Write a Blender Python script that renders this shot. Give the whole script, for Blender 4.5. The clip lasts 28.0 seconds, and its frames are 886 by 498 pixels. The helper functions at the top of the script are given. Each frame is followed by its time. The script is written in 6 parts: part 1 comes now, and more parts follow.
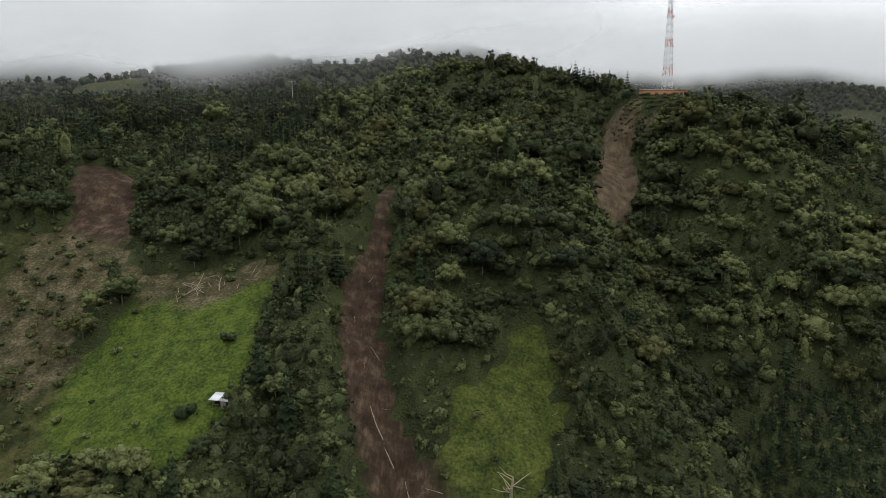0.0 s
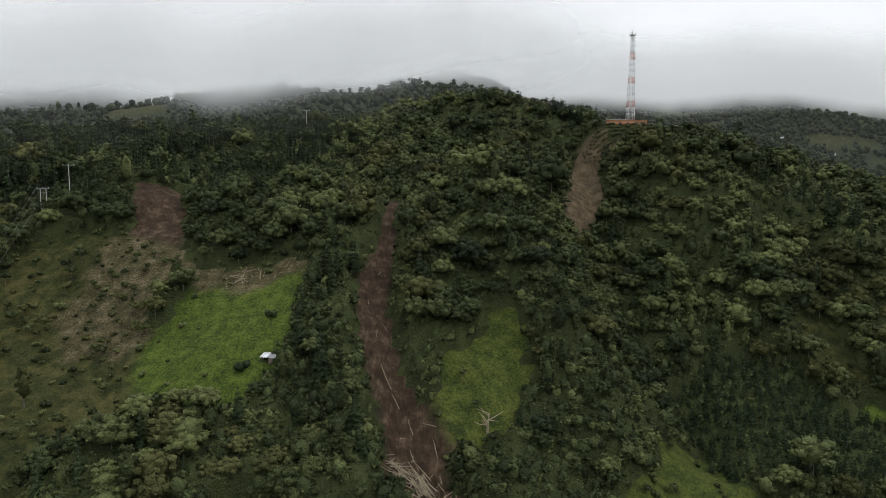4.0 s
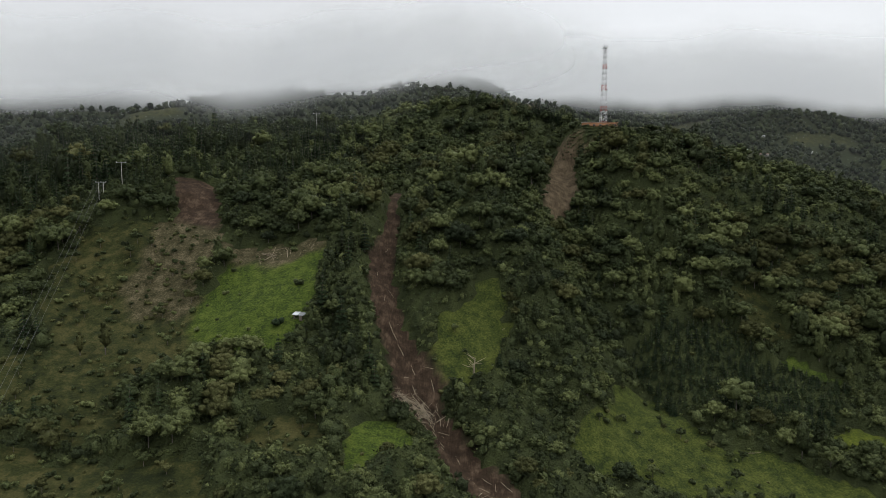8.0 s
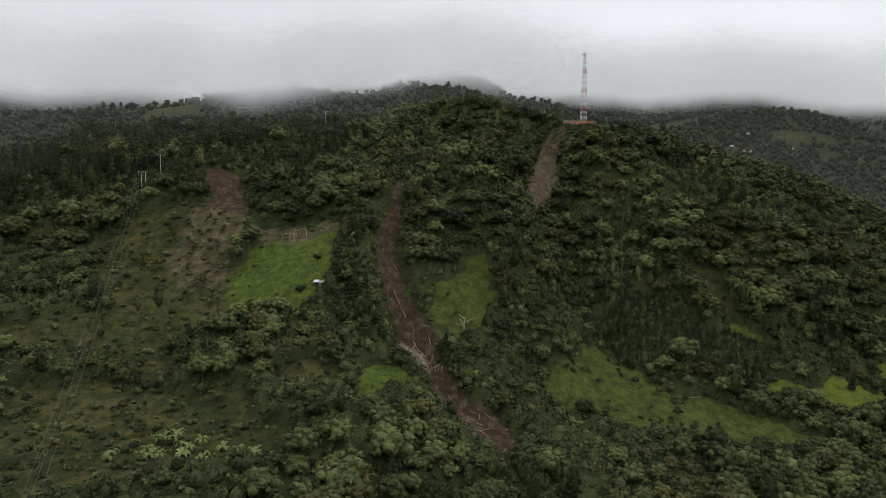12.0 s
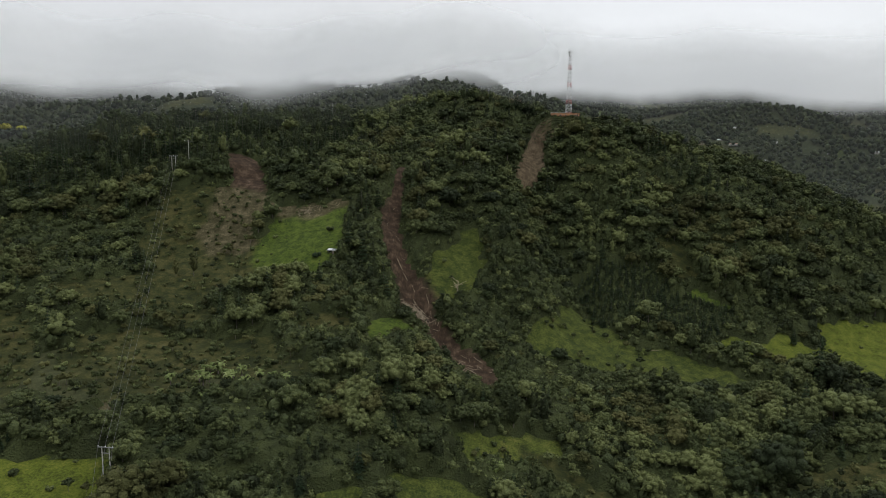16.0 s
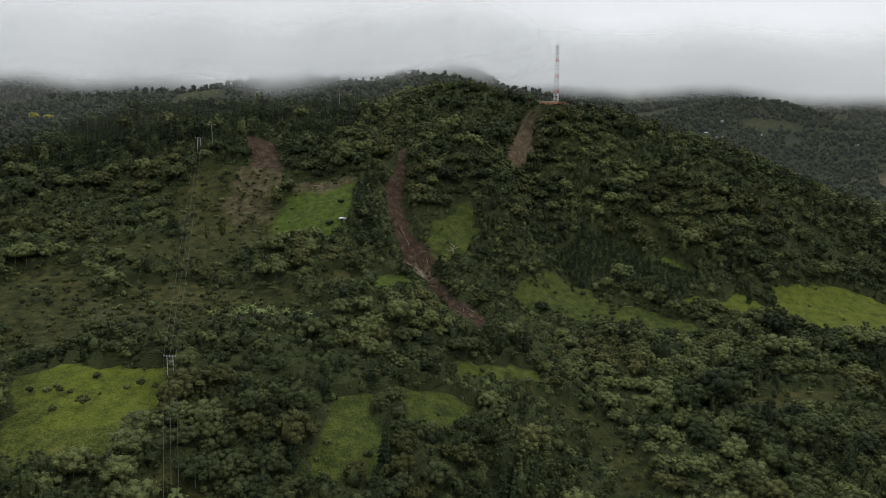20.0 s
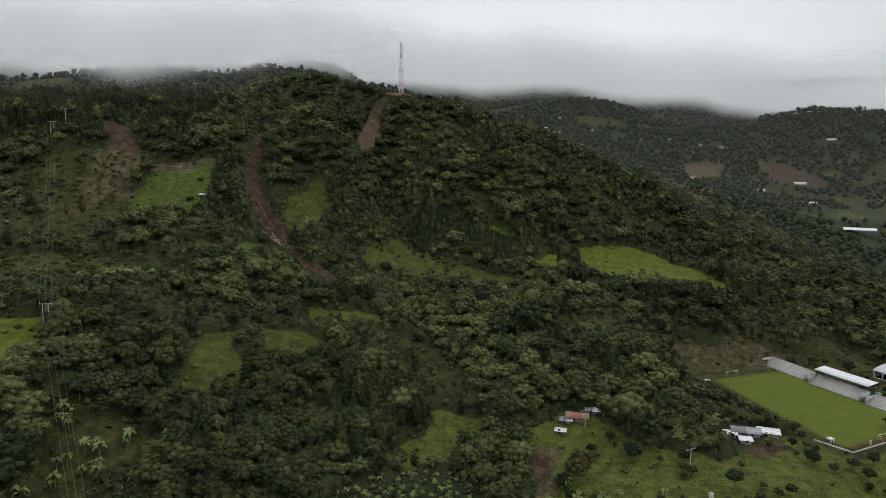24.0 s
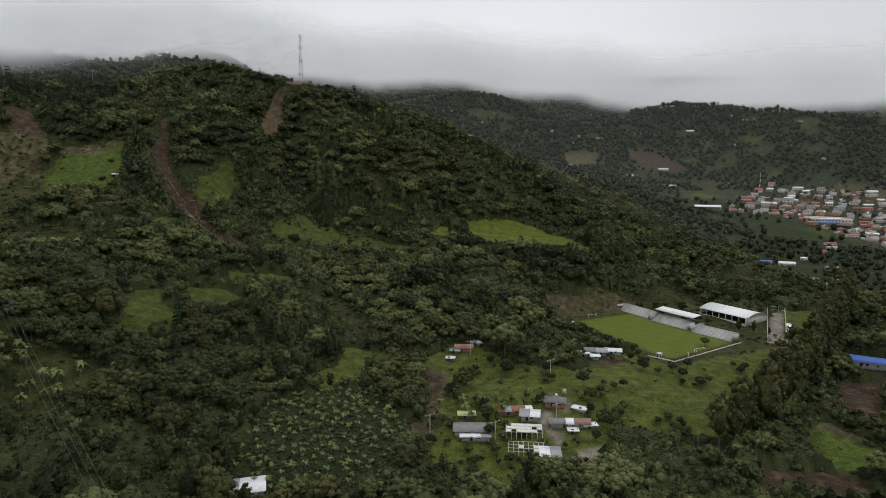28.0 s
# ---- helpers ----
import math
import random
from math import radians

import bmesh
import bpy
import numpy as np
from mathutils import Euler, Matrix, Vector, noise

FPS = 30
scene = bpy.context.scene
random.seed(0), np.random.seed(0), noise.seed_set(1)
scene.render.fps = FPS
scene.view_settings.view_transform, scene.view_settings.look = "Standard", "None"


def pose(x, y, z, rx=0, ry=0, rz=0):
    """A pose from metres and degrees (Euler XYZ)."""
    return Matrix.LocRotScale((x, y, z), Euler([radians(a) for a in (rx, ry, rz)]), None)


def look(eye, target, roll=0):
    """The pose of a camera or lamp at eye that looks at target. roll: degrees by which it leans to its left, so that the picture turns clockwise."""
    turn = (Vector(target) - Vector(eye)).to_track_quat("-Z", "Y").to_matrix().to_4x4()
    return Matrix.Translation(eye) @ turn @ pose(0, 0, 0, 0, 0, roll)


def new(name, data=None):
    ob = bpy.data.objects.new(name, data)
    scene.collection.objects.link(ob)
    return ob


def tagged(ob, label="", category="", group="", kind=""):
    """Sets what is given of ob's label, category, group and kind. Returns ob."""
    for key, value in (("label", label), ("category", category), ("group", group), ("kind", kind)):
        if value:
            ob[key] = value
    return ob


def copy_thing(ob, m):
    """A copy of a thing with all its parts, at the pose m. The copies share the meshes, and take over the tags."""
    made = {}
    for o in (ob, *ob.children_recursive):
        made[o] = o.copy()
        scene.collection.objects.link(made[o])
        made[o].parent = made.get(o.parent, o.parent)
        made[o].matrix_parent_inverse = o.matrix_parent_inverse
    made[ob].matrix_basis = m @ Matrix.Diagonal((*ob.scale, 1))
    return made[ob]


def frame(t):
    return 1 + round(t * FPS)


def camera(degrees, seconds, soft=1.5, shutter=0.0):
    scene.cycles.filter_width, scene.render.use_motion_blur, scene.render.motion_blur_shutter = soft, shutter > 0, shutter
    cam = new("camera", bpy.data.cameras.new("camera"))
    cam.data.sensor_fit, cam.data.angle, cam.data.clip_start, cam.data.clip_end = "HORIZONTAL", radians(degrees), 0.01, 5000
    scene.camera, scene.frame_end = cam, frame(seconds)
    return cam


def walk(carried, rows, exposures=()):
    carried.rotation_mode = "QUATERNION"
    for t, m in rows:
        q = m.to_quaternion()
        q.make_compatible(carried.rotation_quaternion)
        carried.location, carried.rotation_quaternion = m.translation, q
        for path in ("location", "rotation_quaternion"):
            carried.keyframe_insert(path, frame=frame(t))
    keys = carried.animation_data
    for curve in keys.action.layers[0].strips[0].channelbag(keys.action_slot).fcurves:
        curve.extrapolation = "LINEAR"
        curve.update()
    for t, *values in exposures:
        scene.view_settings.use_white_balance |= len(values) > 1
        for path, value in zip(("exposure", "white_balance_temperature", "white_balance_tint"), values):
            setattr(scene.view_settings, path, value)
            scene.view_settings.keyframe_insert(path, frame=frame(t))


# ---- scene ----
cam = camera(68.0, 28.0, 0.8)
PATH = [
    (0.0, 4.5, -123.0, 159.1, 2.51, -8.19, 0.01),
    (0.5, 4.7, -129.3, 158.7, 2.45, -8.14, 0.02),
    (1.0, 5.4, -135.4, 158.7, 2.49, -8.18, 0.05),
    (1.5, 5.9, -141.9, 158.6, 2.47, -8.20, 0.00),
    (2.0, 6.4, -148.7, 158.3, 2.44, -8.17, 0.01),
    (2.5, 6.9, -155.4, 158.2, 2.43, -8.13, 0.08),
    (3.0, 7.4, -162.4, 158.1, 2.40, -7.18, 0.14),
    (3.5, 7.8, -169.3, 158.0, 2.36, -6.29, 0.17),
    (5.5, 9.7, -196.7, 157.4, 2.30, -6.36, 0.12),
    (6.0, 10.5, -203.5, 157.2, 2.36, -6.36, 0.03),
    (6.5, 10.8, -210.5, 157.2, 2.32, -6.41, 0.04),
    (7.0, 11.1, -217.0, 156.7, 2.29, -6.39, 0.04),
    (7.5, 11.3, -223.4, 156.5, 2.25, -6.44, 0.01),
    (8.0, 11.6, -229.7, 155.9, 2.20, -6.41, 0.01),
    (8.5, 11.6, -236.6, 155.6, 2.14, -6.45, 0.02),
    (9.0, 12.1, -243.2, 155.1, 2.14, -6.44, 0.06),
    (9.5, 12.6, -250.1, 155.0, 2.11, -6.49, 0.07),
    (10.0, 13.1, -256.8, 154.6, 2.12, -6.53, 0.13),
    (10.5, 13.9, -263.8, 154.3, 2.16, -6.57, 0.15),
    (11.0, 13.8, -270.2, 154.6, 2.07, -6.69, 0.19),
    (11.5, 14.7, -277.1, 154.4, 2.11, -6.76, 0.22),
    (12.0, 15.4, -283.1, 153.8, 2.13, -6.81, 0.24),
    (12.5, 15.9, -289.8, 153.2, 2.14, -6.84, 0.25),
    (14.5, 17.4, -314.7, 151.2, 2.08, -7.07, 0.37),
    (15.0, 17.6, -321.1, 149.9, 2.03, -7.12, 0.48),
    (15.5, 18.2, -328.0, 148.5, 2.04, -7.17, 0.48),
    (16.0, 18.5, -333.1, 147.3, 2.03, -7.23, 0.48),
    (16.5, 19.0, -338.6, 146.5, 2.03, -7.33, 0.49),
    (17.0, 19.0, -344.5, 144.9, 1.96, -7.33, 0.52),
    (17.5, 19.1, -351.0, 143.5, 1.92, -7.36, 0.52),
    (18.0, 19.4, -357.5, 141.9, 1.90, -7.35, 0.55),
    (18.5, 19.6, -364.4, 140.2, 1.88, -7.37, 0.58),
    (19.0, 20.0, -371.2, 138.5, 1.89, -7.39, 0.59),
    (19.5, 20.5, -378.1, 137.1, 1.87, -7.43, 0.59),
    (20.0, 21.3, -385.1, 135.3, 1.93, -7.42, 0.58),
    (20.5, 21.8, -392.4, 133.5, 1.87, -7.41, 0.60),
    (22.5, 33.4, -423.4, 126.9, -3.34, -7.35, 0.50),
    (23.0, 33.0, -431.0, 125.9, -5.43, -7.45, 0.47),
    (23.5, 32.4, -438.5, 123.6, -7.57, -7.35, 0.43),
    (24.0, 31.5, -446.3, 122.1, -9.59, -7.38, 0.38),
    (24.5, 30.2, -453.9, 120.8, -11.66, -7.44, 0.31),
    (25.0, 28.6, -461.3, 119.6, -13.61, -7.51, 0.33),
    (25.5, 26.7, -469.1, 118.1, -15.53, -7.53, 0.26),
    (26.0, 24.8, -475.8, 116.4, -16.68, -7.55, 0.21),
    (26.5, 22.9, -483.0, 114.9, -17.05, -7.60, 0.19),
    (27.0, 21.3, -489.7, 113.3, -17.46, -7.63, 0.17),
    (27.5, 19.6, -496.7, 111.6, -17.93, -7.64, 0.11),
    (28.0, 17.6, -503.6, 110.5, -18.48, -7.70, 0.06),
]
walk(cam, [(t, pose(x, y, z) @ pose(0, 0, 0, 0, 0, w) @ pose(0, 0, 0, 90 + p) @ pose(0, 0, 0, 0, 0, r)) for t, x, y, z, w, p, r in PATH],
     [(0, 0.44), (4, 0.34), (8, 0.22), (17, 0.2), (22, 0.14), (28, 0.08)])

# ---------------------------------------------------------------- sky and light
world = bpy.data.worlds.new("overcast_sky")
scene.world = world
world.use_nodes = True
wn, wl = world.node_tree.nodes, world.node_tree.links
wn.clear()
w_out, w_bg = wn.new("ShaderNodeOutputWorld"), wn.new("ShaderNodeBackground")
w_sky = wn.new("ShaderNodeTexSky")
w_sky.sky_type, w_sky.sun_disc = "NISHITA", False
w_sky.sun_elevation, w_sky.sun_rotation = radians(53), radians(90)
w_dim = wn.new("ShaderNodeVectorMath")
w_dim.operation = "SCALE"
w_dim.inputs["Scale"].default_value = 0.1
wl.new(w_sky.outputs["Color"], w_dim.inputs[0])
w_co, w_map = wn.new("ShaderNodeTexCoord"), wn.new("ShaderNodeMapping")
w_map.inputs["Scale"].default_value = (1.0, 1.0, 3.2)
wl.new(w_co.outputs["Generated"], w_map.inputs["Vector"])
w_noise = wn.new("ShaderNodeTexNoise")
w_noise.inputs["Scale"].default_value, w_noise.inputs["Detail"].default_value = 1.7, 5.0
w_noise.inputs["Roughness"].default_value = 0.45
wl.new(w_map.outputs["Vector"], w_noise.inputs["Vector"])
w_ramp = wn.new("ShaderNodeValToRGB")
w_ramp.color_ramp.elements[0].position, w_ramp.color_ramp.elements[0].color = 0.32, (0.585, 0.60, 0.617, 1)
w_ramp.color_ramp.elements[1].position, w_ramp.color_ramp.elements[1].color = 0.70, (0.635, 0.646, 0.658, 1)
wl.new(w_noise.outputs["Fac"], w_ramp.inputs["Fac"])
w_mix = wn.new("ShaderNodeMix")
w_mix.data_type = "RGBA"
w_mix.inputs["Factor"].default_value = 0.93
wl.new(w_dim.outputs["Vector"], w_mix.inputs["A"])
wl.new(w_ramp.outputs["Color"], w_mix.inputs["B"])
# an overcast sky is brighter overhead than at the horizon
w_sep, w_up, w_lit = wn.new("ShaderNodeSeparateXYZ"), wn.new("ShaderNodeMapRange"), wn.new("ShaderNodeVectorMath")
w_lit.operation = "SCALE"
wl.new(w_co.outputs["Generated"], w_sep.inputs[0])
wl.new(w_sep.outputs["Z"], w_up.inputs["Value"])
w_up.inputs["To Min"].default_value, w_up.inputs["To Max"].default_value = 1.0, 2.3
w_up.inputs["From Min"].default_value = 0.32
# the cloud is thinnest in one part of the sky
w_dot, w_thin, w_sum = wn.new("ShaderNodeVectorMath"), wn.new("ShaderNodeMapRange"), wn.new("ShaderNodeMath")
w_dot.operation, w_sum.operation, w_thin.interpolation_type = "DOT_PRODUCT", "ADD", "SMOOTHSTEP"
w_dot.inputs[1].default_value = Vector((0.30, 0.93, 0.26)).normalized()
wl.new(w_co.outputs["Generated"], w_dot.inputs[0])
wl.new(w_dot.outputs["Value"], w_thin.inputs["Value"])
w_thin.inputs["From Min"].default_value, w_thin.inputs["To Max"].default_value = 0.88, 0.18
wl.new(w_up.outputs["Result"], w_sum.inputs[0])
wl.new(w_thin.outputs["Result"], w_sum.inputs[1])
wl.new(w_mix.outputs["Result"], w_lit.inputs[0])
wl.new(w_sum.outputs["Value"], w_lit.inputs["Scale"])
wl.new(w_lit.outputs["Vector"], w_bg.inputs["Color"])
w_bg.inputs["Strength"].default_value = 1.07
wl.new(w_bg.outputs["Background"], w_out.inputs["Surface"])

sun = new("sun", bpy.data.lights.new("sun", "SUN"))
sun.data.energy, sun.data.angle, sun.data.color = 0.7, radians(40), (1.0, 0.97, 0.92)
sun.matrix_world = look((0, 0, 500), (-150, 0, 300))


# ---------------------------------------------------------------- materials
def material(name, colours, scale=1.0, rough=0.9, bump=0.0, grain=6.0, tint=False, metal=0.0, spread=(0.35, 0.65), detail=6.0):
    """A procedural surface: colours mixed by a broad and a fine noise in world metres; tint: also by an attribute and by each object's random."""
    m = bpy.data.materials.new(name)
    m.use_nodes = True
    n, l = m.node_tree.nodes, m.node_tree.links
    b = n["Principled BSDF"]
    b.inputs["Roughness"].default_value, b.inputs["Metallic"].default_value = rough, metal
    b.inputs["Specular IOR Level"].default_value = 0.06 if tint else 0.25
    geo = n.new("ShaderNodeNewGeometry")
    broad, fine = n.new("ShaderNodeTexNoise"), n.new("ShaderNodeTexNoise")
    for t, s in ((broad, scale), (fine, scale * grain)):
        l.new(geo.outputs["Position"], t.inputs["Vector"])
        t.inputs["Scale"].default_value, t.inputs["Detail"].default_value = s, detail
    add = n.new("ShaderNodeMath")
    add.operation = "MULTIPLY_ADD"
    l.new(fine.outputs["Fac"], add.inputs[0])
    add.inputs[1].default_value = 0.55
    half = n.new("ShaderNodeMath")
    half.operation = "MULTIPLY"
    half.inputs[1].default_value = 0.45
    l.new(broad.outputs["Fac"], half.inputs[0])
    l.new(half.outputs["Value"], add.inputs[2])
    last = add.outputs["Value"]
    if tint:
        at, ob, isl = n.new("ShaderNodeAttribute"), n.new("ShaderNodeObjectInfo"), n.new("ShaderNodeNewGeometry")
        at.attribute_name = "tint"
        for out, k in ((at.outputs["Fac"], 0.42), (ob.outputs["Random"], 0.2), (isl.outputs["Random Per Island"], 0.14)):
            ma = n.new("ShaderNodeMath")
            ma.operation = "MULTIPLY_ADD"
            sub = n.new("ShaderNodeMath")
            sub.operation = "SUBTRACT"
            sub.inputs[1].default_value = 0.5
            l.new(out, sub.inputs[0])
            l.new(sub.outputs["Value"], ma.inputs[0])
            ma.inputs[1].default_value = k
            l.new(last, ma.inputs[2])
            last = ma.outputs["Value"]
    ramp = n.new("ShaderNodeValToRGB")
    el = ramp.color_ramp.elements
    el[0].position, el[1].position = spread
    el[0].color, el[1].color = (*colours[0], 1), (*colours[-1], 1)
    for i, c in enumerate(colours[1:-1], 1):
        e = el.new(spread[0] + (spread[1] - spread[0]) * i / (len(colours) - 1))
        e.color = (*c, 1)
    l.new(last, ramp.inputs["Fac"])
    l.new(ramp.outputs["Color"], b.inputs["Base Color"])
    if bump:
        bp = n.new("ShaderNodeBump")
        bp.inputs["Strength"].default_value, bp.inputs["Distance"].default_value = 1.0, bump
        l.new(fine.outputs["Fac"], bp.inputs["Height"])
        l.new(bp.outputs["Normal"], b.inputs["Normal"])
    return m


LEAF = material("leaf", [(0.024, 0.031, 0.015), (0.043, 0.054, 0.023), (0.070, 0.085, 0.034), (0.125, 0.142, 0.055)], 0.05, 0.6, 1.1, 36, True, spread=(0.27, 0.77))
LEAF_DARK = material("leaf_conifer", [(0.015, 0.025, 0.012), (0.027, 0.041, 0.018), (0.046, 0.064, 0.028)], 0.05, 0.6, 0.8, 34, True, spread=(0.28, 0.78))
LEAF_FAR = material("leaf_far", [(0.014, 0.020, 0.012), (0.025, 0.034, 0.017), (0.046, 0.056, 0.025)], 0.02, 0.7, 0.6, 30, True, spread=(0.25, 0.8))
LEAF_UNDER = material("leaf_understorey", [(0.026, 0.032, 0.014), (0.040, 0.049, 0.019), (0.062, 0.073, 0.028)], 0.12, 0.8, 1.2, 14, True, spread=(0.25, 0.75))
LEAF_YELLOW = material("leaf_blossom", [(0.16, 0.17, 0.025), (0.28, 0.27, 0.03), (0.38, 0.36, 0.05)], 0.2, 0.7, 0.3, 10, True, spread=(0.25, 0.75))
LEAF_BROWN = material("leaf_olive", [(0.040, 0.044, 0.018), (0.070, 0.074, 0.028), (0.115, 0.116, 0.046)], 0.05, 0.7, 1.1, 36, True, spread=(0.28, 0.78))
LEAF_BRIGHT = material("leaf_banana", [(0.062, 0.086, 0.028), (0.112, 0.140, 0.048), (0.19, 0.22, 0.09)], 0.1, 0.45, 0, 14, True, spread=(0.28, 0.78))
LEAF_DEEP = material("leaf_deep", [(0.023, 0.031, 0.016), (0.038, 0.050, 0.021), (0.064, 0.078, 0.031)], 0.05, 0.6, 1.1, 36, True, spread=(0.27, 0.77))
BARK = material("bark", [(0.07, 0.06, 0.05), (0.16, 0.14, 0.12)], 0.5, 0.9, 0.02, 8)


# ---------------------------------------------------------------- terrain
STATIONS = np.array([-700, -400, -300, -230, -170, -110, -50, 0, 50, 100, 150, 210, 300, 450, 700, 1200, 2000, 4200.])
SECTIONS = {}


def section(x, *heights):
    """The height of the ground along a line of constant x, at the stations."""
    SECTIONS[x] = heights


section(-4200, 120, 120, 120, 120, 120, 125, 130, 140, 150, 160, 170, 180, 200, 230, 270, 310, 330, 340)
section(-700, 60, 60, 62, 68, 75, 85, 95, 108, 120, 130, 140, 152, 175, 200, 275, 330, 330, 340)
section(-400, 50, 48, 50, 56, 66, 78, 88, 100, 112, 124, 136, 150, 172, 208, 285, 335, 330, 340)
section(-200, 30, 28, 32, 42, 54, 64, 70, 86, 104, 136, 152, 164, 182, 214, 290, 340, 330, 340)
section(-115, 10, 8, 12, 30, 48, 60, 66, 80, 101, 133, 152, 166, 186, 216, 290, 345, 330, 340)
section(-50, -5, -8, 0, 18, 40, 54, 66, 80, 112, 138, 152, 168, 195, 220, 288, 350, 330, 340)
section(0, -10, -12, -5, 8, 24, 42, 58, 70, 104, 134, 150, 172, 203, 218, 278, 345, 320, 335)
section(50, -12, -14, -8, 3, 12, 26, 42, 55, 86, 118, 146, 172, 202, 208, 258, 340, 320, 330)
section(75, -13, -14, -8, 1, 9, 22, 37, 48, 70, 106, 134, 168, 194, 200, 238, 330, 330, 360)
section(100, -14, -14, -8, -1, 6, 18, 32, 42, 64, 104, 149, 197, 186, 180, 215, 325, 400, 420)
section(170, -12, -12, -6, 2, 9, 20, 27, 36, 57, 97, 143, 165, 138, 130, 180, 320, 400, 430)
section(250, -10, -10, -6, 0, 2, 14, 29, 36, 46, 84, 126, 140, 112, 95, 155, 315, 400, 430)
section(330, -8, -8, -5, -2, 0, 6, 23, 31, 37, 62, 98, 105, 84, 75, 135, 305, 400, 430)
section(450, -5, -5, -3, 0, 2, 6, 14, 22, 29, 41, 56, 66, 72, 88, 140, 300, 400, 430)
section(700, 0, 0, 2, 4, 6, 8, 10, 12, 16, 22, 28, 36, 50, 80, 140, 300, 380, 400)
section(1100, 15, 15, 17, 20, 24, 28, 34, 40, 48, 56, 66, 80, 100, 136, 215, 325, 370, 380)
section(2000, 200, 205, 210, 215, 220, 225, 230, 235, 240, 245, 250, 255, 265, 280, 295, 310, 330, 370)
section(4200, 300, 300, 300, 300, 300, 300, 300, 300, 300, 300, 300, 300, 300, 300, 300, 310, 320, 330)


def cubic(at, grid, values):
    """Catmull-Rom along the first axis of values, whose rows stand at grid."""
    slope = np.gradient(values, grid, axis=0)
    k = np.clip(np.searchsorted(grid, at) - 1, 0, len(grid) - 2)
    h = (grid[k + 1] - grid[k])
    u = np.clip((at - grid[k]) / h, 0, 1)
    sh = (-1,) + (1,) * (values.ndim - 1)
    u, h = u.reshape(sh), h.reshape(sh)
    return ((1 + 2 * u) * (1 - u) ** 2 * values[k] + u * (1 - u) ** 2 * h * slope[k]
            + u * u * (3 - 2 * u) * values[k + 1] + u * u * (u - 1) * h * slope[k + 1])


def lattice(seed, n=64):
    return np.random.RandomState(seed).rand(n, n)


LAT = [lattice(s) for s in range(8)]


def wave(x, y, size, seed):
    """Smooth noise from 0 to 1 in plan."""
    a = LAT[seed]
    u, v = x / size + 31.7, y / size + 17.3
    i, j = np.floor(u).astype(int), np.floor(v).astype(int)
    u, v = u - i, v - j
    u, v = u * u * (3 - 2 * u), v * v * (3 - 2 * v)
    i0, i1, j0, j1 = i % 64, (i + 1) % 64, j % 64, (j + 1) % 64
    return (a[i0, j0] * (1 - u) + a[i1, j0] * u) * (1 - v) + (a[i0, j1] * (1 - u) + a[i1, j1] * u) * v


XS = np.array(sorted(SECTIONS), float)
TABLE = np.array([SECTIONS[x] for x in XS], float)
# one fine table of the sections, from which all heights are taken
GX, GY = np.arange(-4200, 4201, 12.0), np.arange(-700, 4201, 12.0)
FINE = cubic(GY, STATIONS, cubic(GX, XS, TABLE).T.copy()).T.copy()

# the football ground: a level place with its own axes
PITCH_O, PITCH_U, PITCH_V = np.array([269.3, -152.7]), np.array([0.144, -0.9896]), np.array([0.9896, 0.144])


def in_pitch(x, y):
    return (x - PITCH_O[0]) * PITCH_U[0] + (y - PITCH_O[1]) * PITCH_U[1], (x - PITCH_O[0]) * PITCH_V[0] + (y - PITCH_O[1]) * PITCH_V[1]


def ease(v, a, b):
    u = np.clip((v - a) / (b - a), 0, 1)
    return u * u * (3 - 2 * u)


def along(x, y, line):
    """The distance in plan to a line, and how far one is along it, from 0 to 1."""
    best, run = np.full(np.shape(x), 1e9), np.zeros(np.shape(x))
    n = len(line) - 1
    for i in range(n):
        (ax, ay), (bx, by) = line[i], line[i + 1]
        u = np.clip(((x - ax) * (bx - ax) + (y - ay) * (by - ay)) / ((bx - ax) ** 2 + (by - ay) ** 2), 0, 1)
        d = np.hypot(x - ax - u * (bx - ax), y - ay - u * (by - ay))
        run = np.where(d < best, (i + u) / n, run)
        best = np.minimum(best, d)
    return best, run


# spurs (positive) and gullies (negative) of the slope: height, width, line
FOLDS = [(13, 13, [(-8, 152), (12, 118), (34, 74), (50, 42), (64, 6)]), (-11, 11, [(60, 150), (72, 100), (88, 62), (102, 32)]),
         (7, 13, [(98, 190), (112, 150), (126, 112), (140, 92)]), (-6, 9, [(-26, 125), (-22, 70), (-10, 20), (14, -22), (34, -60)]),
         (6, 14, [(-150, 150), (-140, 110)]), (6, 12, [(170, 160), (196, 112), (214, 78)]), (-6, 10, [(150, 150), (172, 100)]), (12, 23, [(-60, 285), (0, 262), (45, 248), (75, 236), (90, 226)]), (6, 34, [(-360, 466), (-330, 474), (-300, 480)])]


